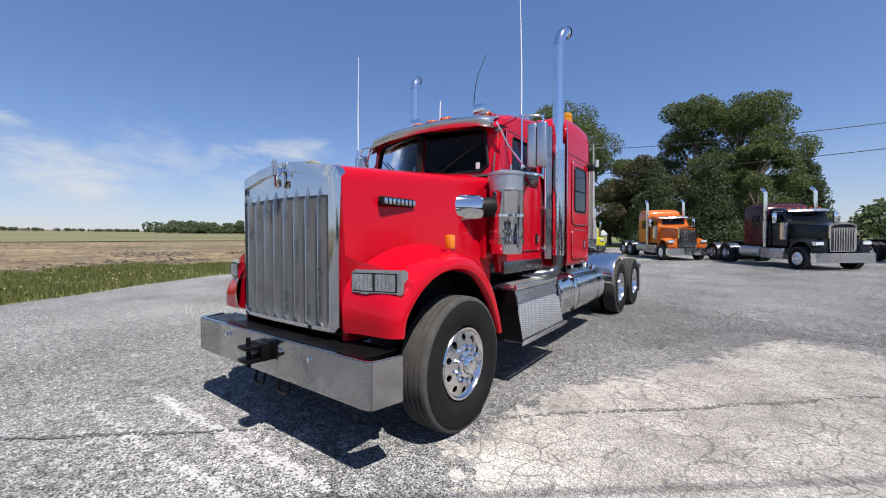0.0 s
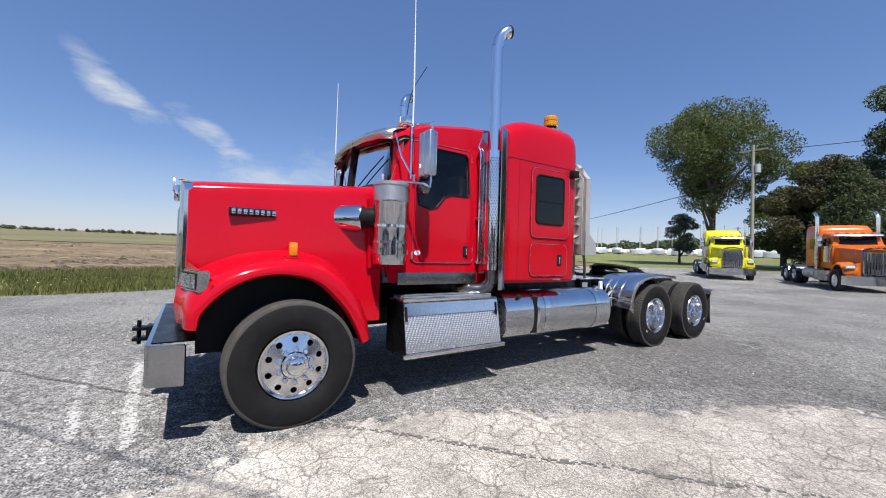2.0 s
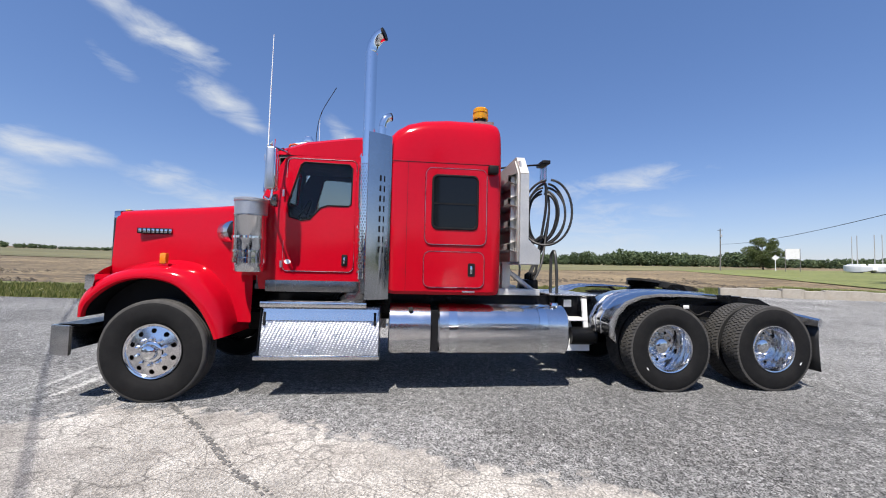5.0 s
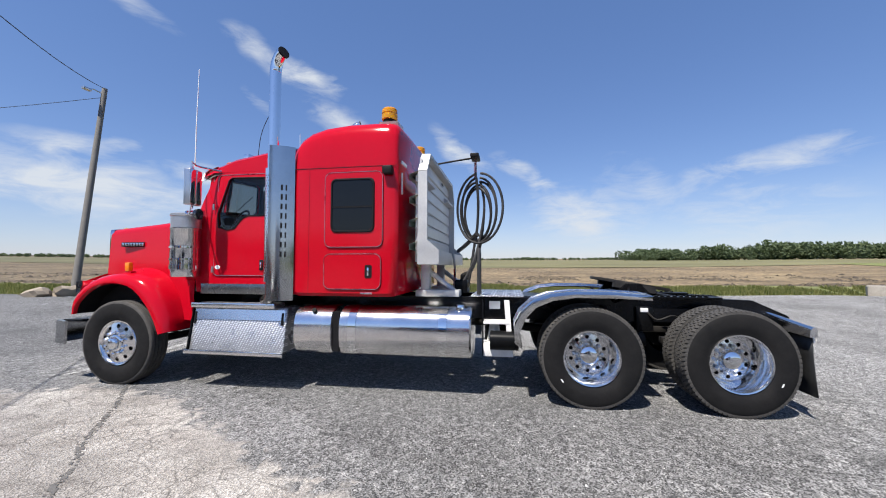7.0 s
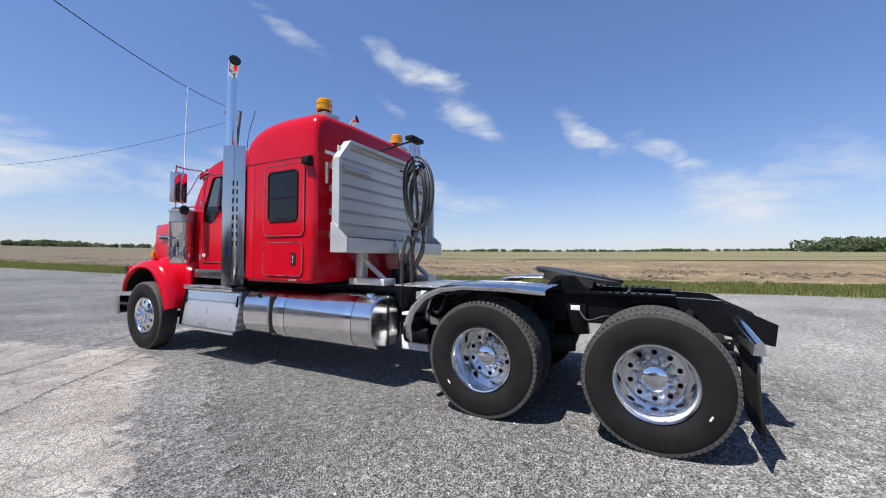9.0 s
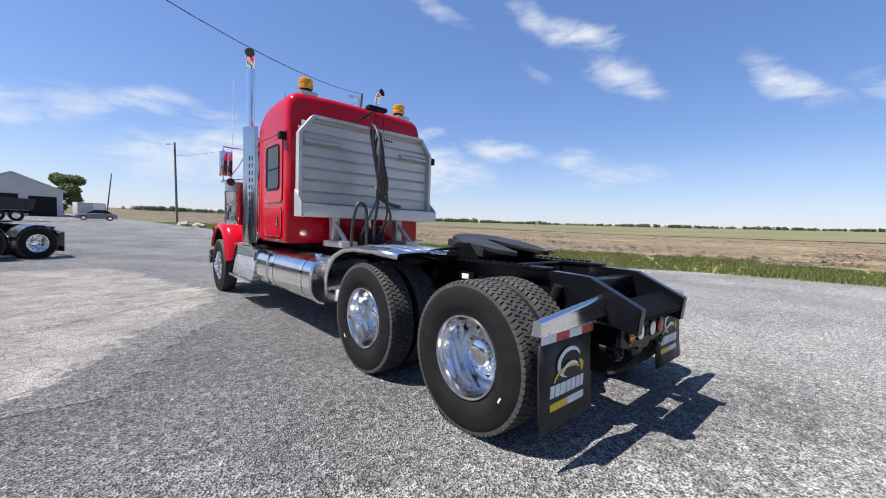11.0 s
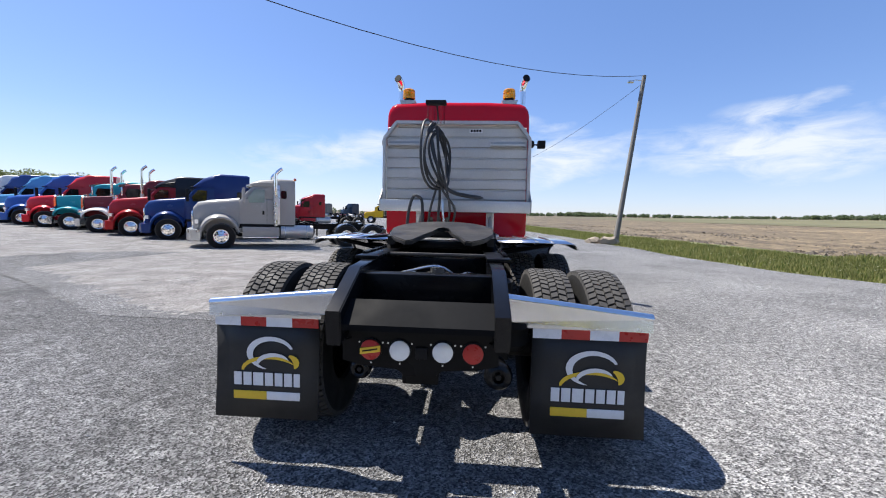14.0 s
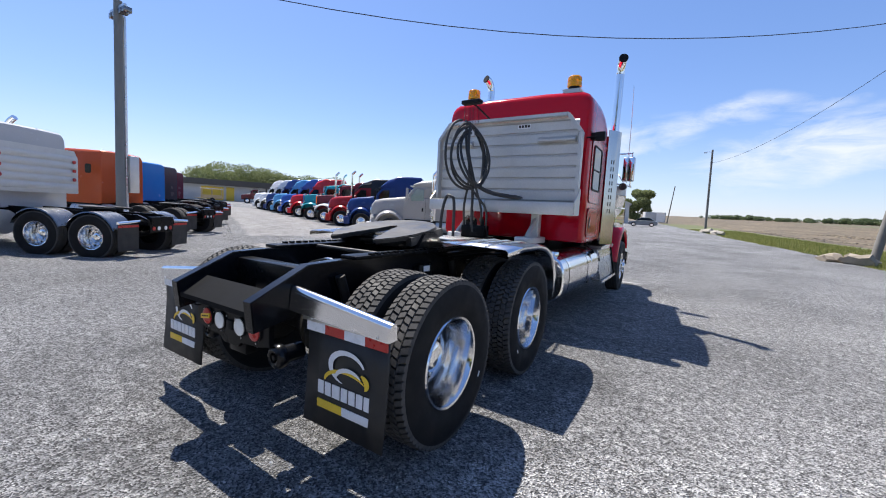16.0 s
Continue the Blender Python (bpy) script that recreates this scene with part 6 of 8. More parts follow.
for k in range(5):
    cy, cz = 4.80 + 0.008 * k, 2.29 + 0.015 * k
    ry, rz = 0.20 + 0.036 * k, 0.36 + 0.03 * k
    loop = []
    for i in range(41):
        a = radians(95 + 350 * i / 40)
        wide = 1.08 * ry * math.cos(a) * (0.85 if k % 2 else 1)
        loop.append((0.17 + 0.03 * k + 0.035 * math.sin(a * 2 + k) + 0.05 * math.sin(a) + 0.46 * wide, cy + 0.89 * wide, cz + rz * math.sin(a)))
    part("hose", tubed(loop, 0.0175, 8), HOSE, hoses)
for k, (x, z0) in enumerate(((0.05, 1.95), (-0.02, 1.9), (0.33, 2.0))):
    part("hose", tubed(smooth_line([(0.25, 4.85, 2.75), (0.22, 4.90, 2.4), (0.12 + 0.05 * k, 4.85, z0), (x, 4.75, 1.6), (x + 0.05, 4.6, 1.3), (x + 0.05, 4.55, 1.18)], 6), 0.017, 8), HOSE, hoses)
part("hose", tubed(smooth_line([(0.24, 4.8, 2.0), (0.05, 4.62, 1.86), (-0.2, 4.50, 1.80), (-0.44, 4.43, 1.78)], 6), [0.04, 0.036, 0.035] + [0.03] * 13 + [0.028, 0.022, 0.008], 8), HOSE, hoses)
part("hose", tubed(smooth_line([(0.66, 4.85, 1.18), (0.64, 4.85, 1.5), (0.58, 4.85, 1.74), (0.50, 4.85, 1.76), (0.44, 4.85, 1.66), (0.43, 4.85, 1.18)], 6), 0.022, 8), HOSE, hoses)
bank = part("coupling_bank", boxed(0.02, 0.40, 4.50, 4.68, 1.175, 1.36, 0.02), BLACK, truck, "black bracket of air couplings on the deck")
for k in range(3):
    part("coupling", tubed([(0.09 + 0.12 * k, 4.60, 1.35), (0.09 + 0.12 * k, 4.60, 1.42), (0.09 + 0.12 * k, 4.66, 1.45)], 0.03, 10), GREASE, bank)
part("chain", tubed(smooth_line([(0.18, 4.44, 1.75), (0.17, 4.47, 1.55), (0.13, 4.46, 1.2)], 8), 0.018, 5), STEEL, rack, "hanging steel chain")

# beacons
for s in (1, -1):
    X = s * 0.84
    br = part("beacon_bracket", prismed([(X - 0.13, 3.405), (X - 0.09, 3.29), (X + 0.09, 3.29), (X + 0.13, 3.405)], "y", 3.60, 3.855, 0.004), SATIN, truck, "grey angled beacon bracket")
    part("beacon_foot", upright([(3.405, 0.10), (3.42, 0.10), (3.43, 0.085), (3.47, 0.08)], X, 3.70, 24), PLASTIC, br)
    part("beacon", upright([(3.465, 0.096), (3.475, 0.104), (3.532, 0.104), (3.537, 0.096), (3.549, 0.096), (3.554, 0.102), (3.60, 0.10), (3.618, 0.085), (3.622, 0.002)], X, 3.70, 28), BEACON, br, "translucent amber rotating beacon")
    part("beacon_core", upright([(3.465, 0.03), (3.59, 0.03), (3.60, 0.002)], X, 3.70, 12), STEEL, br)
wl = part("work_lamp", boxed(-1.40, -1.28, 4.0, 4.08, 2.60, 2.72, 0.012), PLASTIC, truck, "square black work lamp beside the rack")
part("lamp_arm", tubed([(-1.15, 4.02, 2.66), (-1.30, 4.02, 2.66)], 0.012, 6), PLASTIC, wl)

worn_sheet("dark_chip", [(-1.5, 1.0), (-1.5, 8.6), (1.4, 8.6), (2.8, 7.2), (6.0, 6.0), (8.0, 4.4), (6.8, 3.2), (3.5, 3.0), (2.0, 1.0), (1.0, -1.2)], 0.004, DARKCHIP, "darker ground under and beside the red truck", 0.3, 1.2)
worn_sheet("worn_patch", PATCH, 0.009, PALE, "pale worn patch and lane of cracked base course on the lot", 0.16, 0.36)


# ---- other parked trucks ----
def shell_loft(stations, sections):
    return rings(bmesh.new(), [[(x, y, z) for x, z in sec] for y, sec in zip(stations, sections)], True, True)


def round_section(w, z0, z1, r, top_in=0.0):
    """Outline of a body: flat sides, rounded shoulders; top_in draws the sides in at the top."""
    half = [(w, z0), (w, z0 + (z1 - z0) * 0.55), (w - top_in * 0.6, z1 - r * 1.2), (w - top_in - r * 0.25, z1 - r * 0.4), (w - top_in - r * 0.8, z1 - r * 0.05), ((w - top_in) * 0.45, z1 + r * 0.1)]
    return half + [(-x, z) for x, z in half[::-1]]


def running_gear(t, drive_ys, stacks=None, tank=(2.6, 4.3), step=(0.9, 2.3), tail=None, lod=1, flap=True, silver=True, step_mat=None):
    """Wheels, chassis, tanks and tail of a parked tractor."""
    for s in (1, -1):
        steer_wheel(t, s, nuts=lod > 1)
        for y in drive_ys:
            drive_wheel(t, s, y, nuts=lod > 1)
    tail = tail or drive_ys[-1] + 0.85
    pair("frame_rail", prismed([(-0.8, 0.86), (tail, 0.86), (tail, 1.0), (tail - 0.3, 1.12), (-0.8, 1.12)], "x", 0.385, 0.465), BLACK, t)
    for y in (drive_ys[0] - 1.0, drive_ys[0] - 0.2, tail - 0.1):
        part("cross_member", boxed(-0.39, 0.39, y, y + 0.12, 0.88, 1.08), BLACK, t)
    for y in drive_ys:
        part("axle", tubed([(-0.9, y, 0.545), (-0.2, y, 0.545), (0, y, 0.545), (0.2, y, 0.545), (0.9, y, 0.545)], [0.08, 0.08, 0.2, 0.08, 0.08], 12), GREASE, t)
    yc = (drive_ys[0] + drive_ys[1]) / 2
    fifth = [(0.48 * math.cos(radians(a)), yc - 0.1 - 0.45 * math.sin(radians(a))) for a in range(0, 181, 20)] + [(-0.4, yc + 0.4), (-0.2, yc + 0.45), (0, yc), (0.2, yc + 0.45), (0.4, yc + 0.4)]
    part("fifth_wheel", prismed(fifth, "z", 1.20, 1.25, 0.008), FW, t, "greasy steel coupling plate")
    part("coupling_beam", boxed(-0.45, 0.45, yc - 0.2, yc + 0.1, 1.10, 1.2), BLACK, t)
    part("lamp_panel", boxed(-0.42, 0.42, tail - 0.02, tail + 0.01, 0.68, 0.95), BLACK, t)
    for x, m in ((-0.3, REFRED), (-0.12, LENSWHITE), (0.12, LENSWHITE), (0.3, REFRED)):
        part("tail_lamp", tubed([(x, tail + 0.008, 0.78), (x, tail + 0.02, 0.78)], 0.052, 14), m, t)
    for s in (1, -1):
        if flap:
            part("mud_flap", boxed(min(s * 0.6, s * 1.22), max(s * 0.6, s * 1.22), tail - 0.16, tail - 0.148, 0.25, 0.90), FLAP, t, "black rubber mud flap")
            part("flap_hanger", tubed([(s * 0.45, tail - 0.15, 0.97), (s * 1.23, tail - 0.15, 0.93)], 0.035, 8), POLISHED, t)
            part("reflector", boxed(min(s * 0.6, s * 1.22), max(s * 0.6, s * 1.22), tail - 0.148, tail - 0.14, 0.82, 0.88), REFRED, t)
        for y in drive_ys:
            rows = []
            for a in range(20, 161, 14):
                yy, zz = y - 0.62 * math.cos(radians(a)), 0.545 + 0.62 * math.sin(radians(a))
                rows.append([(s * x, yy, zz) for x in (0.62, 1.20)] + [(s * 1.215, yy, zz - 0.03)])
            if silver:
                part("mudguard", rings(bmesh.new(), rows, False, False), VISORSTEEL, t, "dull steel half-round mudguard")
        y0, y1 = tank
        loop = lambda y: [(s * (0.90 + 0.30 * math.cos(a)), y, 0.74 + 0.30 * math.sin(a)) for a in (2 * math.pi * i / 24 for i in range(24))]
        tk = part("fuel_tank", rings(bmesh.new(), [loop(y0), loop(y1)], True, True), SATIN, t, "brushed cylindrical fuel tank")
        for y in (y0 + 0.2, y1 - 0.3):
            part("tank_strap", tube(bmesh.new(), [(s * (0.90 + 0.305 * math.cos(a)), y, 0.74 + 0.305 * math.sin(a)) for a in (2 * math.pi * i / 24 for i in range(25))], 0.014, 5), CHROME, tk)
        a, b = step
        part("step", boxed(min(s * 0.8, s * 1.22), max(s * 0.8, s * (1.22 if step_mat is None else 1.15)), a, b, 0.42, 0.96, 0.02), step_mat or TREAD, t, "side step")
        if stacks:
            sy, top = stacks
            X = s * 1.22
            st = part("exhaust_pipe", tubed(smooth_line([(X, sy, 1.0), (X, sy, top - 0.42), (X, sy + 0.03, top - 0.25), (X, sy + 0.14, top - 0.10), (X, sy + 0.27, top)], 4), 0.08, 14), CHROME, t, "tall chrome exhaust stack")
            part("stack_guard", tubed([(X, sy, 1.3), (X, sy, min(2.4, top - 0.8))], 0.1, 14), STEEL, st)


def classic_tractor(m, color_name, color, label, group="parked trucks", fender=None, sleeper_top=3.45, sleeper_len=1.7, lod=2, wheelbase=6.2, windows=True, box=None):
    """A long-nosed tractor with square bonnet, upright grille and twin stacks; front axle at its origin, rear along +y."""
    P = paint(color_name + "_paint", color)
    F = paint(color_name + "_wing_paint", fender) if fender else P
    t = thing("semi_truck", m, label, "truck", group)
    end = 2.25 + sleeper_len
    running_gear(t, (wheelbase - 0.68, wheelbase + 0.68), (2.15, 4.1), (end - 1.3, end + 0.3), (0.95, 2.5), lod=lod)
    part("hood", shell_loft((-0.74, -0.4, 0.4, 0.95), (round_section(0.52, 0.95, 2.08, 0.1), round_section(0.58, 0.95, 2.12, 0.1), round_section(0.76, 0.95, 2.19, 0.1), round_section(0.92, 0.95, 2.24, 0.1))), P, t)
    rows = [[(x, i.x + (o.x - i.x) * k, i.y + (o.y - i.y) * k) for x, k in ((1.17, -0.06), (1.215, 0.06), (1.21, 0.45), (1.12, 0.82), (0.9, 1.0), (0.7, 1.2))] for i, o in zip(ARCH_IN[::2], ARCH_OUT[::2])]
    pair("mudguard", rings(bmesh.new(), rows, False, False), F, t, "flared front wing")
    nose = bmesh.new()
    rings(nose, [[(0.46, -0.775, 0.84), (0.48, -0.775, 1.50)], [(0.80, -0.79, 0.80), (0.80, -0.775, 1.40)], [(1.10, -0.775, 0.775), (1.10, -0.68, 1.32)]], False, False)
    pair("nose_panel", nose, F, t)
    hl = pair("headlamp", boxed(0.80, 1.17, -0.86, -0.66, 1.15, 1.33, 0.02), CHROME, t, "twin headlamp in a chrome bezel")
    for s, ob in zip((1, -1), hl):
        part("lens", boxed(min(s * 0.83, s * 1.14), max(s * 0.83, s * 1.14), -0.868, -0.858, 1.18, 1.30), LENSWHITE, ob)
    slim = lambda line: [(0.80 * x, z) for x, z in line]
    g = part("grille", sheet_with_hole(bmesh.new(), slim(SHELL), slim(INNER), shell_place, 0.07, 48), CHROME, t, "tall chrome radiator shell")
    part("grille_mesh", boxed(-0.50, 0.50, -0.80, -0.79, 0.88, 1.95), GRILLE, g)
    for k in range(9):
        x = -0.416 + 0.104 * k
        part("grille_bar", boxed(x - 0.016, x + 0.016, -0.91, -0.80, 0.89, 1.93), CHROME, g)
    part("bumper", prismed(BUMP, "z", 0.36, 0.80, 0.008), POLISHED, t, "deep chrome bumper")
    # cab: lower body, upper body with screens
    part("cab", shell_loft((0.95, 1.05, 2.3), (round_section(1.0, 1.1, 2.3, 0.06), round_section(1.03, 1.1, 2.36, 0.06), round_section(1.03, 1.1, 2.36, 0.06))), P, t)
    part("cab_top", shell_loft((1.02, 1.20, 1.6, 2.3), (round_section(0.97, 2.25, 2.34, 0.03), round_section(0.95, 2.25, 2.86, 0.1, 0.05), round_section(0.96, 2.25, 2.98, 0.1, 0.05), round_section(0.97, 2.25, 3.05, 0.1, 0.05))), P, t)
    scr = bmesh.new()
    rings(scr, [[(x, 0.99 + 0.06 * (abs(x) / 0.85) ** 2 - 0.012, 2.36) for x in (-0.85, -0.45, -0.02, 0.02, 0.45, 0.85)], [(x * 0.96, 1.165 + 0.03 * (abs(x) / 0.85) ** 2 - 0.012, 2.79) for x in (-0.85, -0.45, -0.02, 0.02, 0.45, 0.85)]], False, False)
    part("windscreen", scr, TINT, t, "dark split windscreen")
    for s in (1, -1):
        part("side_window", prismed([(1.38, 2.12), (2.05, 2.14), (2.05, 2.68), (1.40, 2.68), (1.28, 2.35)], "x", min(s * 1.0, s * 1.034), max(s * 1.0, s * 1.034)), TINT, t, "dark side window")
        ac = part("air_cleaner", upright([(1.4, 0.12), (1.42, 0.17), (2.1, 0.17), (2.12, 0.15), (2.25, 0.15), (2.26, 0.02)], s * 1.2, 0.9, 20), CHROME, t, "chrome canister air cleaner")
        mi = part("mirror", boxed(s * 1.42 - 0.09, s * 1.42 + 0.09, 1.2, 1.27, 2.25, 2.75, 0.015), CHROME, t, "chrome door mirror")
        part("mirror_arm", tubed([(s * 0.98, 1.3, 2.83), (s * 1.42, 1.25, 2.83), (s * 1.42, 1.25, 2.2), (s * 1.0, 1.2, 2.25)], 0.014, 6), CHROME, mi)
    vis = bmesh.new()
    rings(vis, [[(x, 0.80 + 0.18 * (x / 0.95) ** 2, 2.79) for x in (-0.95, -0.5, 0, 0.5, 0.95)], [(x, 0.84 + 0.18 * (x / 0.95) ** 2, 2.87) for x in (-0.95, -0.5, 0, 0.5, 0.95)], [(x * 0.97, 1.22, 2.93) for x in (-0.95, -0.5, 0, 0.5, 0.95)]], False, False)
    part("sun_visor", vis, STEEL, t, "steel sun visor")
    for x in (-0.7, -0.3, 0, 0.3, 0.7):
        part("roof_lamp", boxed(x - 0.06, x + 0.06, 1.25, 1.36, 2.93, 3.0, 0.015), AMBERDARK, t)
    ys = (2.25, 2.32, 2.5, 2.9, end - 0.08, end)
    tops = (sleeper_top - 0.35, sleeper_top - 0.2, sleeper_top - 0.07, sleeper_top, sleeper_top, sleeper_top - 0.06)
    part("sleeper", shell_loft(ys, [round_section(1.1, 1.12, z, 0.14, 0.03) for z in tops]), paint(color_name + "_box_paint", box) if box else P, t, "tall sleeper box")
    if windows:
        scr2 = bmesh.new()
        for s in (1, -1):
            rings(scr2, [[(s * 0.10, 2.30, sleeper_top - 0.30), (s * 0.85, 2.32, sleeper_top - 0.30)], [(s * 0.10, 2.43, sleeper_top - 0.10), (s * 0.80, 2.44, sleeper_top - 0.12)]], False, False)
        part("skylight", scr2, TINT, t, "dark roof skylight pair")
    for s in (1, -1):
        part("sleeper_window", prismed(rounded(2.75, 3.35, 2.1, 2.7, 0.06), "x", min(s * 1.09, s * 1.106), max(s * 1.09, s * 1.106)), TINT, t)
    return t


def aero_tractor(m, color_name, color, label, roof=3.75, body=None, top=None, group="parked trucks", lod=1, sleeper_len=1.7, wheelbase=6.1, lower_roof=False, stack=None, fenders=False):
    """A sloping-nosed tractor; front axle at its origin, rear along +y."""
    P = paint(color_name + "_paint", color)
    B = paint(color_name + "_cab_paint", body) if body else P
    T = paint(color_name + "_roof_paint", top) if top else B
    t = thing("semi_truck", m, label, "truck", group)
    end = 2.1 + sleeper_len
    running_gear(t, (wheelbase - 0.66, wheelbase + 0.66), stack, (max(2.42, end - 1.2), max(end + 0.4, 3.85)), (0.95, 2.25), lod=lod, silver=fenders, step_mat=PLASTIC)
    part("hood", shell_loft((-1.02, -0.85, -0.4, 0.2, 0.75), (round_section(0.56, 0.75, 1.74, 0.16, 0.05), round_section(0.68, 0.72, 1.95, 0.16, 0.06), round_section(0.78, 0.72, 2.06, 0.16, 0.08), round_section(0.87, 0.8, 2.13, 0.16, 0.09), round_section(0.96, 0.95, 2.21, 0.14, 0.09))), P, t, "sloping bonnet")
    rows = []
    for a in range(-5, 176, 15):
        y, z = -0.72 * math.cos(radians(a)), 0.62 + 0.70 * math.sin(radians(a))
        rows.append([(1.14, y * 0.94, z - 0.05), (1.20, y, z), (1.18, y * 1.02, z + 0.05), (1.05, y * 1.05, z + 0.13), (0.85, y * 1.03, z + 0.2), (0.55, y * 1.0, z + 0.22)])
    pair("mudguard", rings(bmesh.new(), rows, False, False), P, t, "rounded front wing")
    pair("wheel_arch", rings(bmesh.new(), [[(r[0][0], r[0][1], r[0][2]), (0.5, r[0][1], r[0][2])] for r in rows], False, False), PLASTIC, t)
    part("bumper", prismed([(-1.2, -0.72), (-1.12, -1.08), (-0.6, -1.28), (0.6, -1.28), (1.12, -1.08), (1.2, -0.72), (1.1, -0.7), (-1.1, -0.7)], "z", 0.34, 0.80, 0.02), P if lod < 2 else STEEL, t, "wrap-around bumper")
    g = part("grille", boxed(-0.46, 0.46, -1.10, -1.0, 0.82, 1.58, 0.03), CHROME, t, "chrome grille")
    for k in range(5):
        part("grille_bar", boxed(-0.40, 0.40, -1.115, -1.10, 0.88 + 0.115 * k, 0.93 + 0.115 * k), PLASTIC, g)
    for s in (1, -1):
        part("headlamp", prismed([(s * 0.62, 1.0), (s * 1.06, 1.05), (s * 1.10, 1.22), (s * 0.66, 1.22)][::s], "y", -0.93, -0.80, 0.01), LENSWHITE, t, "clear moulded headlamp")
        part("skirt", boxed(min(s * 0.95, s * 1.2), max(s * 0.95, s * 1.2), 0.85, 2.35, 0.50, 0.95, 0.02), P, t, "side panel over the steps")
        part("sill", boxed(min(s * 0.8, s * 1.06), max(s * 0.8, s * 1.06), 0.80, end - 0.05, 0.94, 1.075, 0.01), PLASTIC, t)
        part("foot_plate", boxed(min(s * 0.9, s * 1.23), max(s * 0.9, s * 1.23), 0.88, 2.32, 0.46, 0.50, 0.008), POLISHED, t, "bright step plate along the side panel")
        part("door_seam", boxed(min(s * 1.045, s * 1.054), max(s * 1.045, s * 1.054), 1.84, 1.852, 1.1, 2.2), PLASTIC, t)
        part("side_window", prismed([(1.12, 2.02), (1.75, 2.05), (1.75, 2.62), (1.35, 2.62), (1.08, 2.25)], "x", min(s * 1.0, s * 1.052), max(s * 1.0, s * 1.052)), TINT if lod < 2 else PALEGLASS, t, "side window")
        mi = part("mirror", boxed(s * 1.36 - 0.10, s * 1.36 + 0.10, 0.85, 0.97, 2.0, 2.65, 0.03), PLASTIC if lod < 2 else P, t, "tall door mirror")
        part("mirror_arm", tubed([(s * 1.0, 1.05, 2.6), (s * 1.36, 0.92, 2.55)], 0.02, 6), PLASTIC, mi)
        part("door_handle", boxed(min(s * 1.04, s * 1.06), max(s * 1.04, s * 1.06), 1.66, 1.74, 1.5, 1.68, 0.01), PLASTIC, t)
        if sleeper_len > 0.9:
            part("sleeper_window", prismed(rounded(end - 0.62, end - 0.38, 2.25, 2.62, 0.06), "x", min(s * 1.06, s * 1.108), max(s * 1.06, s * 1.108)), TINT, t)
    part("cab", shell_loft((0.72, 0.85, 2.1), (round_section(0.98, 1.07, 2.05, 0.08), round_section(1.04, 1.07, 2.2, 0.06), round_section(1.05, 1.07, 2.2, 0.06))), B, t)
    part("cab_top", shell_loft((0.80, 1.0, 1.28, 1.6, 2.1), (round_section(0.98, 2.0, 2.12, 0.04), round_section(0.96, 2.0, 2.45, 0.06, 0.02), round_section(0.95, 2.0, 2.80, 0.10, 0.04), round_section(0.97, 2.0, 2.92, 0.10, 0.04), round_section(1.0, 2.0, 2.96, 0.10, 0.04))), B, t)
    scr = bmesh.new()
    xs = (-0.85, -0.45, 0.0, 0.45, 0.85)
    rings(scr, [[(x, 0.80 + 0.10 * (abs(x) / 0.85) ** 2 - 0.02, 2.10) for x in xs], [(x * 0.98, 0.99 + 0.10 * (abs(x) / 0.85) ** 2 - 0.03, 2.45) for x in xs], [(x * 0.95, 1.22 + 0.06 * (abs(x) / 0.85) ** 2 - 0.03, 2.74) for x in xs]], False, False)
    part("windscreen", scr, TINT, t, "dark sloping windscreen")
    part("sun_visor", boxed(-0.9, 0.9, 1.02, 1.25, 2.74, 2.80, 0.02), PLASTIC if lod < 2 else STEEL, t)
    zs = [min(roof, z) for z in (2.86, 3.0, roof - 0.28, roof - 0.08, roof, roof, roof - 0.05)] if not lower_roof else [2.86, 2.95, roof - 0.1, roof - 0.03, roof, roof, roof - 0.04]
    ys = (1.15, 1.3, 1.6, 2.14, 2.4, end - 0.08, end)
    part("roof_fairing", shell_loft(ys[:4], [round_section(0.90 + 0.045 * k, 2.78, z, 0.16, 0.06) for k, z in enumerate(zs[:4])]), T, t, "raised roof fairing")
    part("sleeper", shell_loft((2.1,) + ys[4:], [round_section(1.06, 1.05, zs[3], 0.14, 0.04), round_section(1.10, 1.05, zs[4], 0.14, 0.04), round_section(1.10, 1.05, zs[5], 0.14, 0.04), round_section(1.06, 1.08, zs[6], 0.14, 0.04)]), T, t, "sleeper box")
    return t


classic_tractor(stand(0.55, 27.2, 31), "orange", (0.52, 0.125, 0.02), "orange long-nosed semi truck with chrome stacks, parked by the trees")
classic_tractor(stand(6.8, 22.8, 31), "black", (0.010, 0.012, 0.016), "black and maroon long-nosed semi truck with chrome stacks, parked", sleeper_top=3.3, windows=False, box=(0.045, 0.006, 0.010))
classic_tractor(stand(-6.3, 30.0, 30), "bright_yellow", (0.58, 0.54, 0.02), "bright yellow long-nosed semi truck with chrome grille, parked")
aero_tractor(stand(13.4, 26.0, 30), "white_grey", (0.46, 0.47, 0.48), "white sloping-nosed semi truck parked beyond the black one", lod=1)

ROW = Vector((3.2, -1.25))
white_truck = aero_tractor(stand(11.1, -6.5, 122), "silver_grey", (0.31, 0.30, 0.285), "pale grey semi truck with low sleeper, parked on the lot", roof=3.15, lower_roof=True, lod=2, sleeper_len=0.95, stack=(2.2, 3.6), fenders=True)
for s in (1, -1):
    part("stack_panel", boxed(min(s * 1.06, s * 1.13), max(s * 1.06, s * 1.13), 2.12, 2.38, 1.08, 2.85, 0.01), STEEL, white_truck, "flat bright stack shield")
part("marker_lamp", boxed(-1.06, -0.92, 2.98, 3.1, 3.1, 3.22, 0.02), AMBERDARK, white_truck, "orange lamp on the sleeper's rear corner")
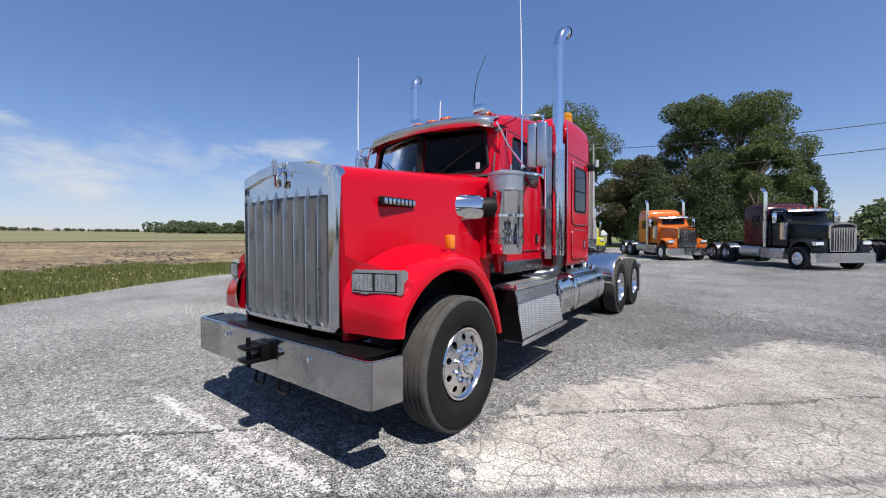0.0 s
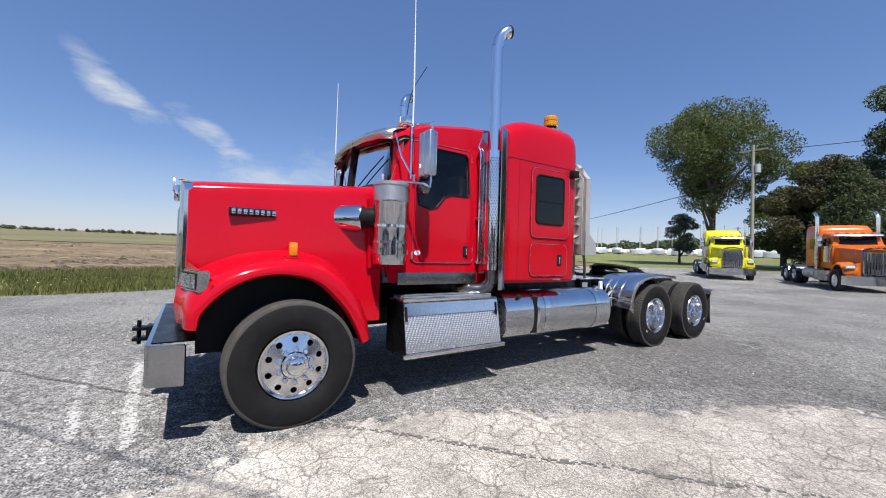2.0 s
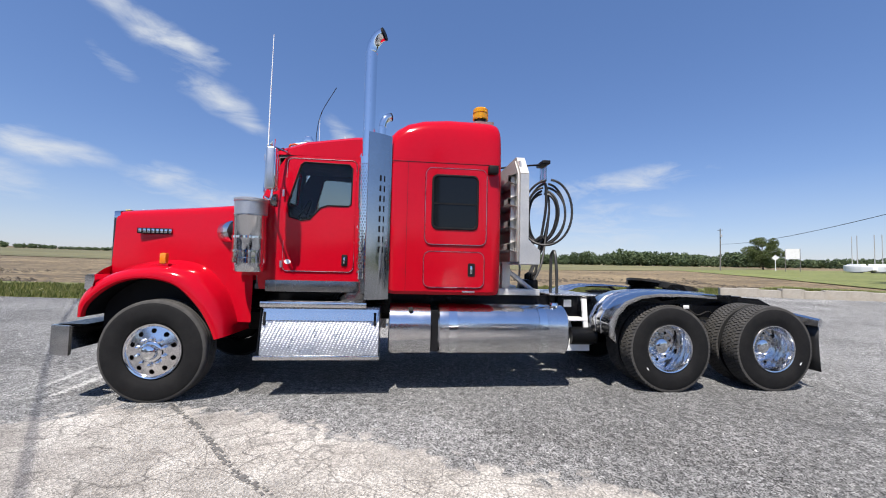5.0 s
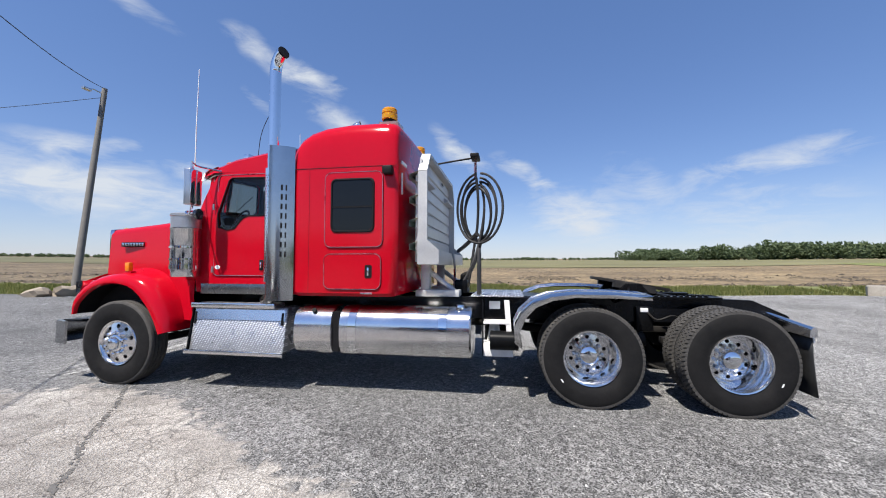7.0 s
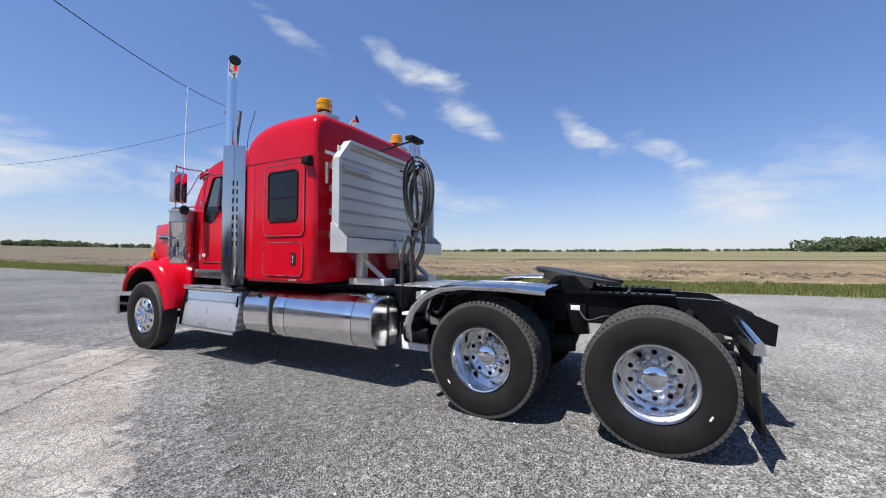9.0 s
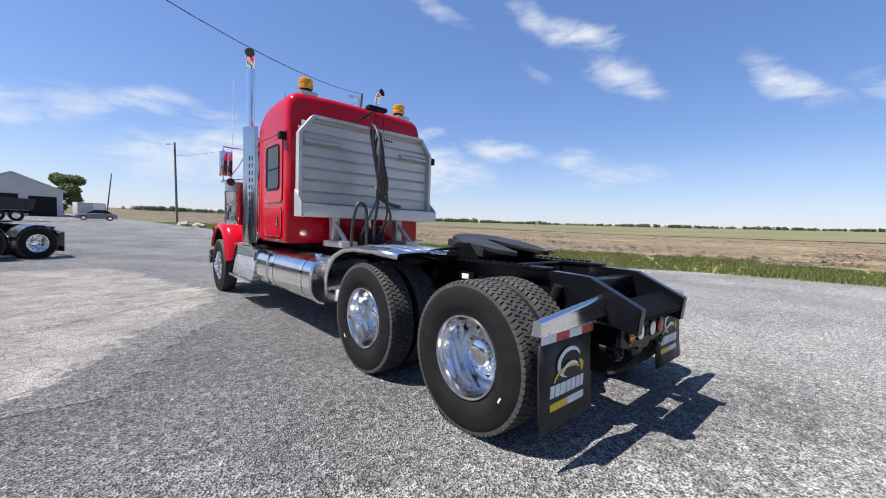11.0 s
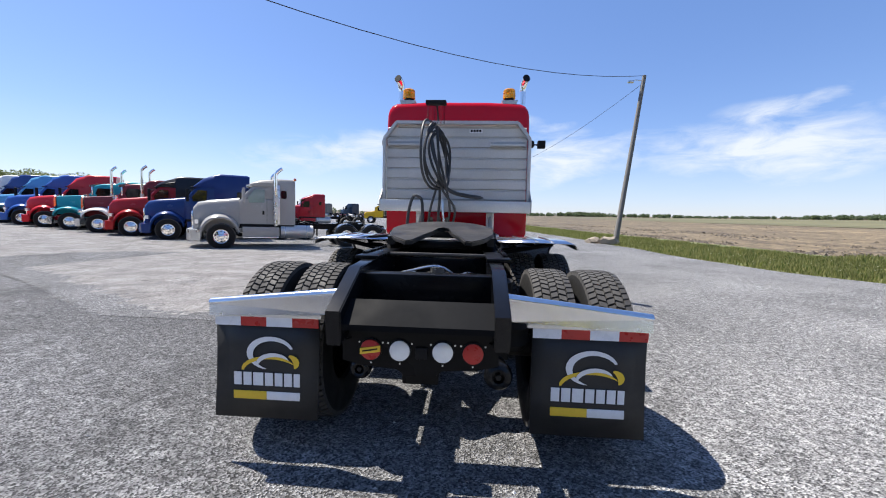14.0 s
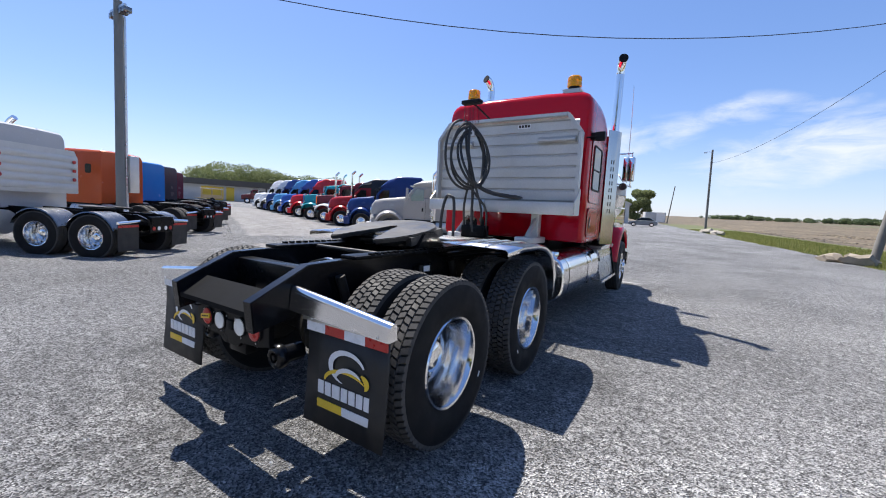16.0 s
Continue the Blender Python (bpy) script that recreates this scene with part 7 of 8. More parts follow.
part("marker_lamp", boxed(0.92, 1.06, 2.98, 3.1, 3.1, 3.22, 0.02), AMBERDARK, white_truck, "orange lamp on the sleeper's rear corner")
for k, (kind, name, col, top, roof) in enumerate((
        ("aero", "deep_blue", (0.012, 0.035, 0.14), (0.010, 0.028, 0.13), 3.55),
        ("aero", "crimson", (0.30, 0.012, 0.015), (0.012, 0.013, 0.016), 3.45),
        ("classic", "maroon", (0.13, 0.02, 0.025), (0.72, 0.72, 0.72), 3.3),
        ("classic", "teal", (0.02, 0.26, 0.32), (0.02, 0.26, 0.32), 3.2),
        ("aero", "bright_red", (0.50, 0.02, 0.03), (0.50, 0.02, 0.03), 3.65),
        ("aero", "mid_blue", (0.03, 0.10, 0.36), (0.03, 0.10, 0.36), 3.7),
        ("aero", "light_blue", (0.10, 0.30, 0.52), (0.10, 0.30, 0.52), 3.7),
        ("aero", "navy", (0.02, 0.04, 0.14), (0.03, 0.06, 0.20), 3.8),
        ("aero", "off_white", (0.70, 0.70, 0.69), (0.70, 0.70, 0.69), 3.8),
        ("aero", "pearl_white", (0.74, 0.74, 0.74), (0.74, 0.74, 0.74), 3.8))):
    p = Vector((15.9, -9.4)) + ROW * k
    m = stand(p.x, p.y, 122)
    words = name.replace("_", " ")
    if kind == "aero":
        aero_tractor(m, name, col, words + " semi truck with a raised roof, parked in a row", roof=roof, top=top, lod=1, group="row of parked trucks")
    else:
        classic_tractor(m, name, col, words + " long-nosed semi truck with chrome stacks, parked in a row", group="row of parked trucks", fender=top, sleeper_top=roof, lod=1, windows=False)
FWD = Vector((math.sin(radians(122)), -math.cos(radians(122))))
for k, (name, col, roof, ln, rear) in enumerate((
        ("pale_silver", (0.42, 0.43, 0.45), 3.2, 1.9, (10.0, 5.3)), ("orange_red", (0.42, 0.075, 0.02), 3.2, 1.8, (15.6, 1.3)),
        ("sky_blue", (0.01, 0.15, 0.48), 3.2, 1.7, (20.4, -1.6)), ("dark_slate", (0.03, 0.04, 0.05), 3.3, 1.6, (25.0, -4.3)), ("wine_red", (0.10, 0.015, 0.02), 3.2, 1.5, (30.0, -7.0)))):
    p = Vector(rear) + FWD * 7.0
    tr = aero_tractor(stand(p.x, p.y, 122), name, col, name.replace("_", " ") + " semi truck parked with its tail to the lane", roof=roof, lod=2 if k == 0 else 1, sleeper_len=ln, group="trucks seen from behind", stack=(2.1, 3.6) if k < 1 else None, fenders=k == 0)
    if k == 0:
        rk = part("headache_rack", prismed([(-1.1, 1.5), (1.1, 1.5), (1.1, 2.5), (1.0, 2.72), (-1.0, 2.72), (-1.1, 2.5)], "y", 4.25, 4.33, 0.01), SATIN, tr, "white ribbed headache rack with red lamps")
        for j in range(5):
            part("plank", boxed(-1.06, 1.06, 4.33, 4.35, 1.6 + 0.2 * j, 1.76 + 0.2 * j, 0.004), SATIN, rk)
        for s in (1, -1):
            for z in (1.9, 2.15, 2.4):
                part("rack_lamp", tubed([(s * 0.95, 4.35, z), (s * 0.95, 4.37, z)], 0.05, 12), REFRED, rk)
aero_tractor(stand(18.2, -28.0, 122), "scarlet", (0.30, 0.012, 0.02), "dark red semi truck with tall sleeper, parked far down the lot", roof=3.4, lod=1, sleeper_len=1.2)

aero_tractor(stand(31, -84, 60), "dark_teal", (0.015, 0.03, 0.06), "dark blue semi truck standing far down the lot", roof=3.5, lod=1)
aero_tractor(stand(36, -78, 75), "ash_grey", (0.10, 0.11, 0.12), "dark grey semi truck standing far down the lot", roof=3.3, lod=1)


# ---- trees, woods and verge ----
def leaf_material(name, c0, c1):
    m = bpy.data.materials.new(name)
    m.use_nodes = True
    t = m.node_tree
    b = t.nodes["Principled BSDF"]
    geo = t.nodes.new("ShaderNodeNewGeometry")
    ramp = t.nodes.new("ShaderNodeValToRGB")
    ramp.color_ramp.elements[0].color, ramp.color_ramp.elements[1].color = (*c0, 1), (*c1, 1)
    t.links.new(geo.outputs["Random Per Island"], ramp.inputs[0])
    t.links.new(ramp.outputs[0], b.inputs["Base Color"])
    b.inputs["Roughness"].default_value = 0.7
    thin = t.nodes.new("ShaderNodeBsdfTranslucent")
    t.links.new(ramp.outputs[0], thin.inputs["Color"])
    mixer = t.nodes.new("ShaderNodeMixShader")
    mixer.inputs[0].default_value = 0.4
    t.links.new(b.outputs[0], mixer.inputs[1]); t.links.new(thin.outputs[0], mixer.inputs[2])
    t.links.new(mixer.outputs[0], t.nodes["Material Output"].inputs["Surface"])
    return m


LEAF = leaf_material("broad_leaves", (0.054, 0.080, 0.023), (0.138, 0.168, 0.054))
PINE = leaf_material("pine_needles", (0.030, 0.052, 0.020), (0.090, 0.118, 0.045))
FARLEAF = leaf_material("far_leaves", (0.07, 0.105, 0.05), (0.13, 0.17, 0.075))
YELLOWGREEN = leaf_material("young_leaves", (0.115, 0.145, 0.055), (0.20, 0.23, 0.10))
BLADE = leaf_material("grass_blades", (0.088, 0.122, 0.022), (0.30, 0.285, 0.105))


def leaf_mesh(name, centres, sizes, mat, rng, flat=0.0):
    """Many small bent leaves, one island each."""
    n = len(centres)
    c = np.array(centres, dtype=float)
    sz = np.array(sizes, dtype=float)[:, None]
    a = rng.normal(size=(n, 3)); a /= np.linalg.norm(a, axis=1)[:, None]
    b = rng.normal(size=(n, 3)); b -= a * (a * b).sum(1)[:, None]; b /= np.linalg.norm(b, axis=1)[:, None]
    nrm = np.cross(a, b)
    verts = np.stack([c - a * sz, c - b * sz * 0.55 + nrm * sz * 0.2, c + a * sz, c + b * sz * 0.55 + nrm * sz * 0.2], 1).reshape(-1, 3)
    faces = np.arange(n * 4).reshape(-1, 4)
    me = bpy.data.meshes.new(name)
    me.from_pydata(verts.tolist(), [], faces.tolist())
    me.materials.append(mat)
    return me


def tree(x, y, height, spread, seed, label, leaf=None, leaves=7000, leaf_size=0.19, base=0.22, conifer=False, vase=False, group="trees behind the lot"):
    rng = np.random.default_rng(seed)
    leaves, leaf_size = int(leaves * 4.4), leaf_size * 0.78
    t = thing("tree", pose(x, y, rise(x, y) - 0.1), label, "tree", group)
    r = height * 0.022 + 0.05
    lean = rng.normal(size=2) * height * 0.02
    trunk_pts = [(0, 0, 0), (lean[0] * 0.3, lean[1] * 0.3, height * 0.3), (lean[0], lean[1], height * (0.92 if conifer else 0.7))]
    bm = tube(bmesh.new(), smooth_line(trunk_pts, 4), [r * (1 - 0.85 * k / 8) for k in range(9)], 9)
    centres, sizes, blobs = [], [], []
    if conifer:
        for k in range(26):
            z = height * (base * 0.5 + (0.97 - base * 0.5) * k / 25)
            rad = spread * (1 - k / 26) ** 0.8 + 0.2
            for j in range(6):
                ang = rng.uniform(0, 2 * math.pi)
                blobs.append((rad * 0.6 * math.cos(ang), rad * 0.6 * math.sin(ang), z - 0.1 * rad, rad * 0.45, 0.28 * rad + 0.2))
    else:
        count = 46 if vase else 30
        for k in range(count):
            ang = rng.uniform(0, 2 * math.pi)
            h = rng.uniform(base, 0.93)
            prof = math.sin(math.pi * min(1.0, (h - base) / (1 - base) * 0.86 + 0.12)) ** 0.6
            if vase:
                prof = min(1.0, 0.30 + 1.25 * (h - base) / (1 - base)) * (1.0 if h < 0.78 else 0.80)
            rad = spread * prof * rng.uniform(0.10 if vase else 0.35, 0.95)
            size = spread * rng.uniform(0.20, 0.36)
            bx, by, bz = rad * math.cos(ang), rad * math.sin(ang), height * h
            blobs.append((bx, by, bz, size, size * rng.uniform(0.6, 0.85)))
            if k % 2 == 0:
                start = height * max(0.12, h - 0.28)
                tube(bm, smooth_line([(lean[0] * 0.4, lean[1] * 0.4, start), (bx * 0.45, by * 0.45, start + (bz - start) * 0.6), (bx * 0.9, by * 0.9, bz)], 3), [r * 0.45, r * 0.4, r * 0.36, r * 0.3, r * 0.22, r * 0.14, r * 0.08], 6)
    weight = np.array([b[3] ** 2 for b in blobs]); weight /= weight.sum()
    pick = rng.choice(len(blobs), leaves, p=weight)
    d = rng.normal(size=(leaves, 3)); d /= np.linalg.norm(d, axis=1)[:, None]
    rad = rng.uniform(0.35, 1.08, leaves) ** 0.6
    B = np.array(blobs)[pick]
    c = B[:, :3] + d * rad[:, None] * np.stack([B[:, 3], B[:, 3], B[:, 4]], 1)
    sz = rng.uniform(0.55, 1.25, leaves) * leaf_size
    part("trunk", bm, BARK, t, "forked grey-brown trunk with limbs")
    part("crown", leaf_mesh("crown", c, sz, leaf or (PINE if conifer else LEAF), rng), None, t, "dense green leafy crown")
    return t


tree(-17.2, 54.5, 21.5, 8.2, 3, "tall broadleaf tree with a wide dark green crown", leaves=11000, base=0.34, vase=True)
tree(-11.5, 60, 14.0, 5.0, 4, "leafy tree beside the utility pole", leaves=6000, base=0.15)
tree(-0.4, 60, 20.5, 6.2, 5, "big leafy tree with a broad crown", leaves=9000, base=0.20)
tree(4.0, 62, 20.0, 7.0, 6, "big leafy tree with a broad crown", leaves=9000, base=0.20)
tree(11.0, 66, 13.5, 3.6, 7, "tapering dark pine beside the lot", conifer=True, leaves=5000, leaf_size=0.22)
RUSSET = leaf_material("russet_leaves", (0.036, 0.036, 0.014), (0.105, 0.100, 0.040))
tree(-6.0, 52, 11.5, 5.0, 8, "bushy reddish-green tree behind the orange truck", leaf=RUSSET, leaves=9000, base=0.05)
tree(-4.0, 50, 11.0, 4.0, 9, "dark spruce with low boughs behind the trucks", conifer=True, leaves=5000)
tree(1.5, 50, 11.5, 4.2, 10, "dark spruce with low boughs behind the trucks", conifer=True, leaves=5000)
tree(5.6, 52, 12.5, 4.0, 11, "bushy dark green tree behind the black truck", leaves=6000, base=0.08)
WILLOW = leaf_material("grey_willow_leaves", (0.10, 0.125, 0.09), (0.22, 0.26, 0.19))
tree(-23.5, 60, 7.5, 2.6, 12, "small grey-green willow at the field edge", leaf=WILLOW, leaves=2200, leaf_size=0.15, base=0.15)
tree(-135.0, 147.0, 13.0, 7.0, 13, "round leafy tree at the roadside", leaves=4500, leaf_size=0.28, base=0.12, group="roadside trees")


def far_woods(name, line, h0, h1, depth, per_m, size, seed, mat, label):
    """A wood far off: leaf clumps piled along a line."""
    rng = np.random.default_rng(seed)
    cs, ss = [], []
    for (x0, y0), (x1, y1) in zip(line, line[1:]):
        L = math.hypot(x1 - x0, y1 - y0)
        trees = max(1, int(L * per_m))
        for k in range(trees):
            u = rng.uniform()
            px, py = x0 + (x1 - x0) * u + rng.normal() * depth, y0 + (y1 - y0) * u + rng.normal() * depth
            h = rng.uniform(h0, h1) * (0.8 + 0.6 * noise.noise((px * 0.013, py * 0.013, seed)))
            r = h * rng.uniform(0.35, 0.6)
            n = 70 if size > 1 else 170 if size > 0.4 else 2200
            d = rng.normal(size=(n, 3)); d /= np.linalg.norm(d, axis=1)[:, None]
            c = np.array((px, py, rise(px, py) + h * 0.5)) + d * np.array((r, r, h * 0.46)) * (rng.uniform(0.5, 1.05, n) ** 0.5)[:, None]
            cs.append(c)
            ss.append(rng.uniform(0.6, 1.3, n) * size * h / 8)
    me = leaf_mesh(name, np.concatenate(cs), np.concatenate(ss), mat, rng)
    return tagged(new(name, me), label, "woods", kind="stuff")


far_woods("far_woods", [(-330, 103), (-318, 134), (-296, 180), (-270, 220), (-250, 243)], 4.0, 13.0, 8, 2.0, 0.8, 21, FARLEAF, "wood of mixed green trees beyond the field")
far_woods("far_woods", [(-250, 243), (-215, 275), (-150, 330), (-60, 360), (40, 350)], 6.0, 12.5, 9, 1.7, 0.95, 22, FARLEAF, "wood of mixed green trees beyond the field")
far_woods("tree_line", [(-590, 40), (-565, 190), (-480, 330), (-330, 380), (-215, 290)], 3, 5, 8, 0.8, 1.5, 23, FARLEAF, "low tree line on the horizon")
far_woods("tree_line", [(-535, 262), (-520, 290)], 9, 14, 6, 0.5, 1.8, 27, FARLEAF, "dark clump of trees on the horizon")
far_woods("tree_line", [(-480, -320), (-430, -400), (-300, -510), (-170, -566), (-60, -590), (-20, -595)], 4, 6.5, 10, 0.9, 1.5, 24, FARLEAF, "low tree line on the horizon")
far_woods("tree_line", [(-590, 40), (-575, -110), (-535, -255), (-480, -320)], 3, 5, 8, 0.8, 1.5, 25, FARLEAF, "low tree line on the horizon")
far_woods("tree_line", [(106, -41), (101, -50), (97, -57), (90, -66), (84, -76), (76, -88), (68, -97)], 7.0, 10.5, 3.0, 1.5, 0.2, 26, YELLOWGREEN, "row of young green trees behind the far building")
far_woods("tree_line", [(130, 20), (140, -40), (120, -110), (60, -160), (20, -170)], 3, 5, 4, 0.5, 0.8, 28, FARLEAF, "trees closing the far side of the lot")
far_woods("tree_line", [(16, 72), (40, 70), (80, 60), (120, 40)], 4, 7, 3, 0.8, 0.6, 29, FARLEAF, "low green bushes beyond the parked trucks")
tree(9.5, -112, 8.5, 4.5, 30, "leafy tree beside the far shed", leaf=YELLOWGREEN, leaves=3500, leaf_size=0.34, base=0.15)
tree(24.0, -118, 8.0, 3.0, 31, "leafy tree beside the far shed", leaf=YELLOWGREEN, leaves=3000, leaf_size=0.34, base=0.15)


BLADE.node_tree.nodes["Mix Shader"].inputs[0].default_value = 0.58


def grass(name, inner, width, count, h0, h1, seed, label):
    """Blades along a strip beside the lot's edge."""
    rng = np.random.default_rng(seed)
    pts = np.array(inner)
    seg = np.linalg.norm(np.diff(pts, axis=0), axis=1)
    mid = (pts[:-1] + pts[1:]) / 2
    w = seg / (1.0 + (np.hypot(mid[:, 0] - 1, mid[:, 1] - 5) / 25) ** 1.5)
    pick = rng.choice(len(seg), count, p=w / w.sum())
    u = rng.uniform(size=count)[:, None]
    base = pts[pick] * (1 - u) + pts[pick + 1] * u
    d = pts[pick + 1] - pts[pick]
    nrm = np.stack([-d[:, 1], d[:, 0]], 1) / np.linalg.norm(d, axis=1)[:, None]
    off = rng.uniform(0, 1, count) ** 0.8 * width
    base = base + nrm * off[:, None]
    keep = np.array([noise.noise((bx * 0.35, by * 0.35, 2.0)) for bx, by in base])
    h = rng.uniform(h0, h1, count) * (1.0 + 0.9 * keep) * np.clip(0.35 + off / 1.2, 0.35, 1.0)
    ang = rng.uniform(0, 2 * math.pi, count)
    lean = rng.normal(size=(count, 2)) * 0.35 * h[:, None]
    bw = 0.018 + 0.03 * rng.uniform(size=count)
    ca, sa = np.cos(ang) * bw, np.sin(ang) * bw
    z0 = np.array([rise(bx, by) - 0.08 for bx, by in base])
    verts = np.stack([np.stack([base[:, 0] - ca, base[:, 1] - sa, z0], 1), np.stack([base[:, 0] + ca, base[:, 1] + sa, z0], 1), np.stack([base[:, 0] + lean[:, 0], base[:, 1] + lean[:, 1], z0 + 0.08 + h], 1)], 1).reshape(-1, 3)
    me = bpy.data.meshes.new(name)
    me.from_pydata(verts.tolist(), [], np.arange(count * 3).reshape(-1, 3).tolist())
    me.materials.append(BLADE)
    return tagged(new(name, me), label, "grass", kind="stuff")


grass("verge_grass", [p for p in rough_edge if -60 < p[1] < 37], 6.5, 90000, 0.03, 0.17, 41, "long green grass and weeds along the lot's edge")
grass("verge_grass", [(-12.5, -7), (-14.0, -2), (-16.5, 2.5), (-18, 7)], 6.5, 12000, 0.03, 0.17, 43, "long green grass and weeds along the lot's edge")


def field_clods():
    """Dark lumps of turned soil, thickest in two long rows beside the verge."""
    rng = np.random.default_rng(53)
    n = 15000
    pts = np.array([p for p in edge_line if -70 < p[1] < 38])
    pick = rng.integers(0, len(pts) - 1, n)
    u = rng.uniform(size=n)[:, None]
    base = pts[pick] * (1 - u) + pts[pick + 1] * u
    d = pts[pick + 1] - pts[pick]
    nrm = np.stack([-d[:, 1], d[:, 0]], 1) / np.linalg.norm(d, axis=1)[:, None]
    row = rng.choice(3, n, p=(0.34, 0.26, 0.40))
    off = np.where(row == 0, 10.5 + rng.normal(size=n) * 1.1, np.where(row == 1, 20.0 + rng.normal(size=n) * 2.2, 8.0 + 55.0 * rng.uniform(size=n) ** 1.5))
    base = base + nrm * off[:, None]
    clump = np.array([noise.noise((x * 0.16, y * 0.16, 7.0)) for x, y in base.tolist()])
    base = base[clump > -0.05 + 0.25 * (row == 2)]
    n = len(base)
    size = rng.uniform(0.05, 0.20, n) * rng.choice([1.0, 1.0, 1.7], n)
    tall = size * rng.uniform(0.3, 0.6, n)
    z = np.array([rise(x, y) - 0.14 for x, y in base.tolist()])
    rim = []
    for k in range(5):
        a = 2 * math.pi * k / 5 + rng.normal(size=n) * 0.3
        r = size * rng.uniform(0.6, 1.4, n)
        rim.append(np.stack([base[:, 0] + r * np.cos(a), base[:, 1] + r * np.sin(a), z - 0.02], 1))
    rim.append(np.stack([base[:, 0] + rng.normal(size=n) * size * 0.3, base[:, 1] + rng.normal(size=n) * size * 0.3, z + tall], 1))
    verts = np.stack(rim, 1).reshape(-1, 3)
    first = np.arange(n)[:, None] * 6
    faces = np.concatenate([first + np.array((k, (k + 1) % 5, 5)) for k in range(5)], 0)
    me = bpy.data.meshes.new("soil_clods")
    me.from_pydata(verts.tolist(), [], faces.tolist())
    m = leaf_material("turned_soil", (0.035, 0.026, 0.017), (0.12, 0.092, 0.055))
    m.node_tree.nodes["Mix Shader"].inputs[0].default_value = 0.0
    me.materials.append(m)
    return tagged(new("soil_clods", me), "dark clods of turned soil lying in rows on the field", "soil", kind="stuff")


field_clods()
rng_w = np.random.default_rng(42)
flw = [(p[0] - rng_w.uniform(0.6, 4.0), p[1] + rng_w.uniform(-1, 1), rng_w.uniform(0.14, 0.28)) for p in [q for q in rough_edge if -20 < q[1] < 10] for _ in range(5)]
me = leaf_mesh("wild_flowers", flw, [0.028] * len(flw), material("dandelion_heads", (0.72, 0.68, 0.42), 0.8, 0.0, 0.2, 8.0), rng_w)
tagged(new("wild_flowers", me), "pale dandelion heads scattered through the verge", "flowers", kind="stuff")


# ---- poles, cables, blocks, buildings ----
def utility_pole(x, y, top, r, label, arms=True, lamp=False, at_angle=0.0, wood=WOODPOLE):
    t = thing("utility_pole", pose(x, y, rise(x, y) - 0.15, 0, 0, at_angle), label, "pole", "utility poles")
    lean = Vector(top) - Vector((x, y, rise(x, y) - 0.15))
    local = Matrix.Rotation(radians(-at_angle), 3, "Z") @ lean
    part("post", tubed([(0, 0, 0), local * 0.5, local], [r, r * 0.86, r * 0.72], 12), wood, t, "weathered wooden post")
    if arms:
        k = local * 0.96
        part("cross_arm", boxed(k.x - 1.1, k.x + 1.1, k.y - 0.05, k.y + 0.05, k.z - 0.06, k.z + 0.06), wood, t)
        part("transformer", upright([(k.z - 2.2, 0.2), (k.z - 2.18, 0.25), (k.z - 1.4, 0.25), (k.z - 1.35, 0.1)], k.x + 0.4, k.y, 14), SATIN, t)
    if lamp:
        k = local * 0.97
        part("lamp_arm", tubed([k, k + Vector((0.45, -0.1, 0.1)), k + Vector((0.7, -0.15, 0.02))], 0.03, 6), STEEL, t)
        part("lamp_head", boxed(k.x + 0.55, k.x + 0.95, k.y - 0.25, k.y - 0.05, k.z - 0.08, k.z + 0.06, 0.03), STEEL, t)
        part("insulator", tubed([k + Vector((0, 0, 0.1)), k + Vector((0, 0, 0.35))], 0.04, 8), CONCRETE, t)
    return t


POLE_TOP = (-11.25, -16.2, 11.1)
utility_pole(-9.75, -15.6, POLE_TOP, 0.17, "leaning weathered utility pole at the lot's edge", arms=False, lamp=True)
utility_pole(-4.6, -54.0, (-4.4, -54.2, 11.9), 0.16, "weathered utility pole further along the verge", arms=False, lamp=True)
utility_pole(2.2, -110, (1.2, -110, 11.8), 0.16, "leaning far utility pole", arms=False)
utility_pole(-9.4, 43.5, (-9.6, 43.8, 12.6), 0.16, "pale utility pole with cross arm and transformer behind the yellow truck", wood=material("pale_pole", (0.25, 0.25, 0.20), 0.9, 0.0, 0.2, 3.0, bump=0.3, bump_scale=30))
utility_pole(-106.5, 102.9, (-106.4, 102.9, 16), 0.2, "far roadside utility pole", arms=True)
utility_pole(-44, 140, (-44, 140, 12), 0.2, "far roadside utility pole", arms=True)


def cable(a, b, sag, label, r=0.014):
    a, b = Vector(a), Vector(b)
    pts = [a.lerp(b, k / 20) - Vector((0, 0, sag * 4 * (k / 20) * (1 - k / 20))) for k in range(21)]
    return single("cable", tubed(pts, r, 5), CABLE, label, "cable", "overhead cables")


cable(POLE_TOP, (22.7, 10.4, 11.54), 2.9, "black overhead cable slung from the leaning pole", 0.016)
cable((-11.17, -16.17, 10.6), (-4.4, -54.2, 10.15), 1.07, "black overhead cable between the verge poles")
cable((-9.6, 43.8, 12.0), (40, 35, 11), 1.4, "black overhead cable over the parked trucks", 0.03)
cable((-9.6, 43.8, 9.2), (40, 34, 9.6), 1.2, "black overhead cable over the parked trucks", 0.03)
cable((-9.6, 43.8, 9.6), (-106.4, 102.9, 11), 1.5, "black overhead cable along the road", 0.04)

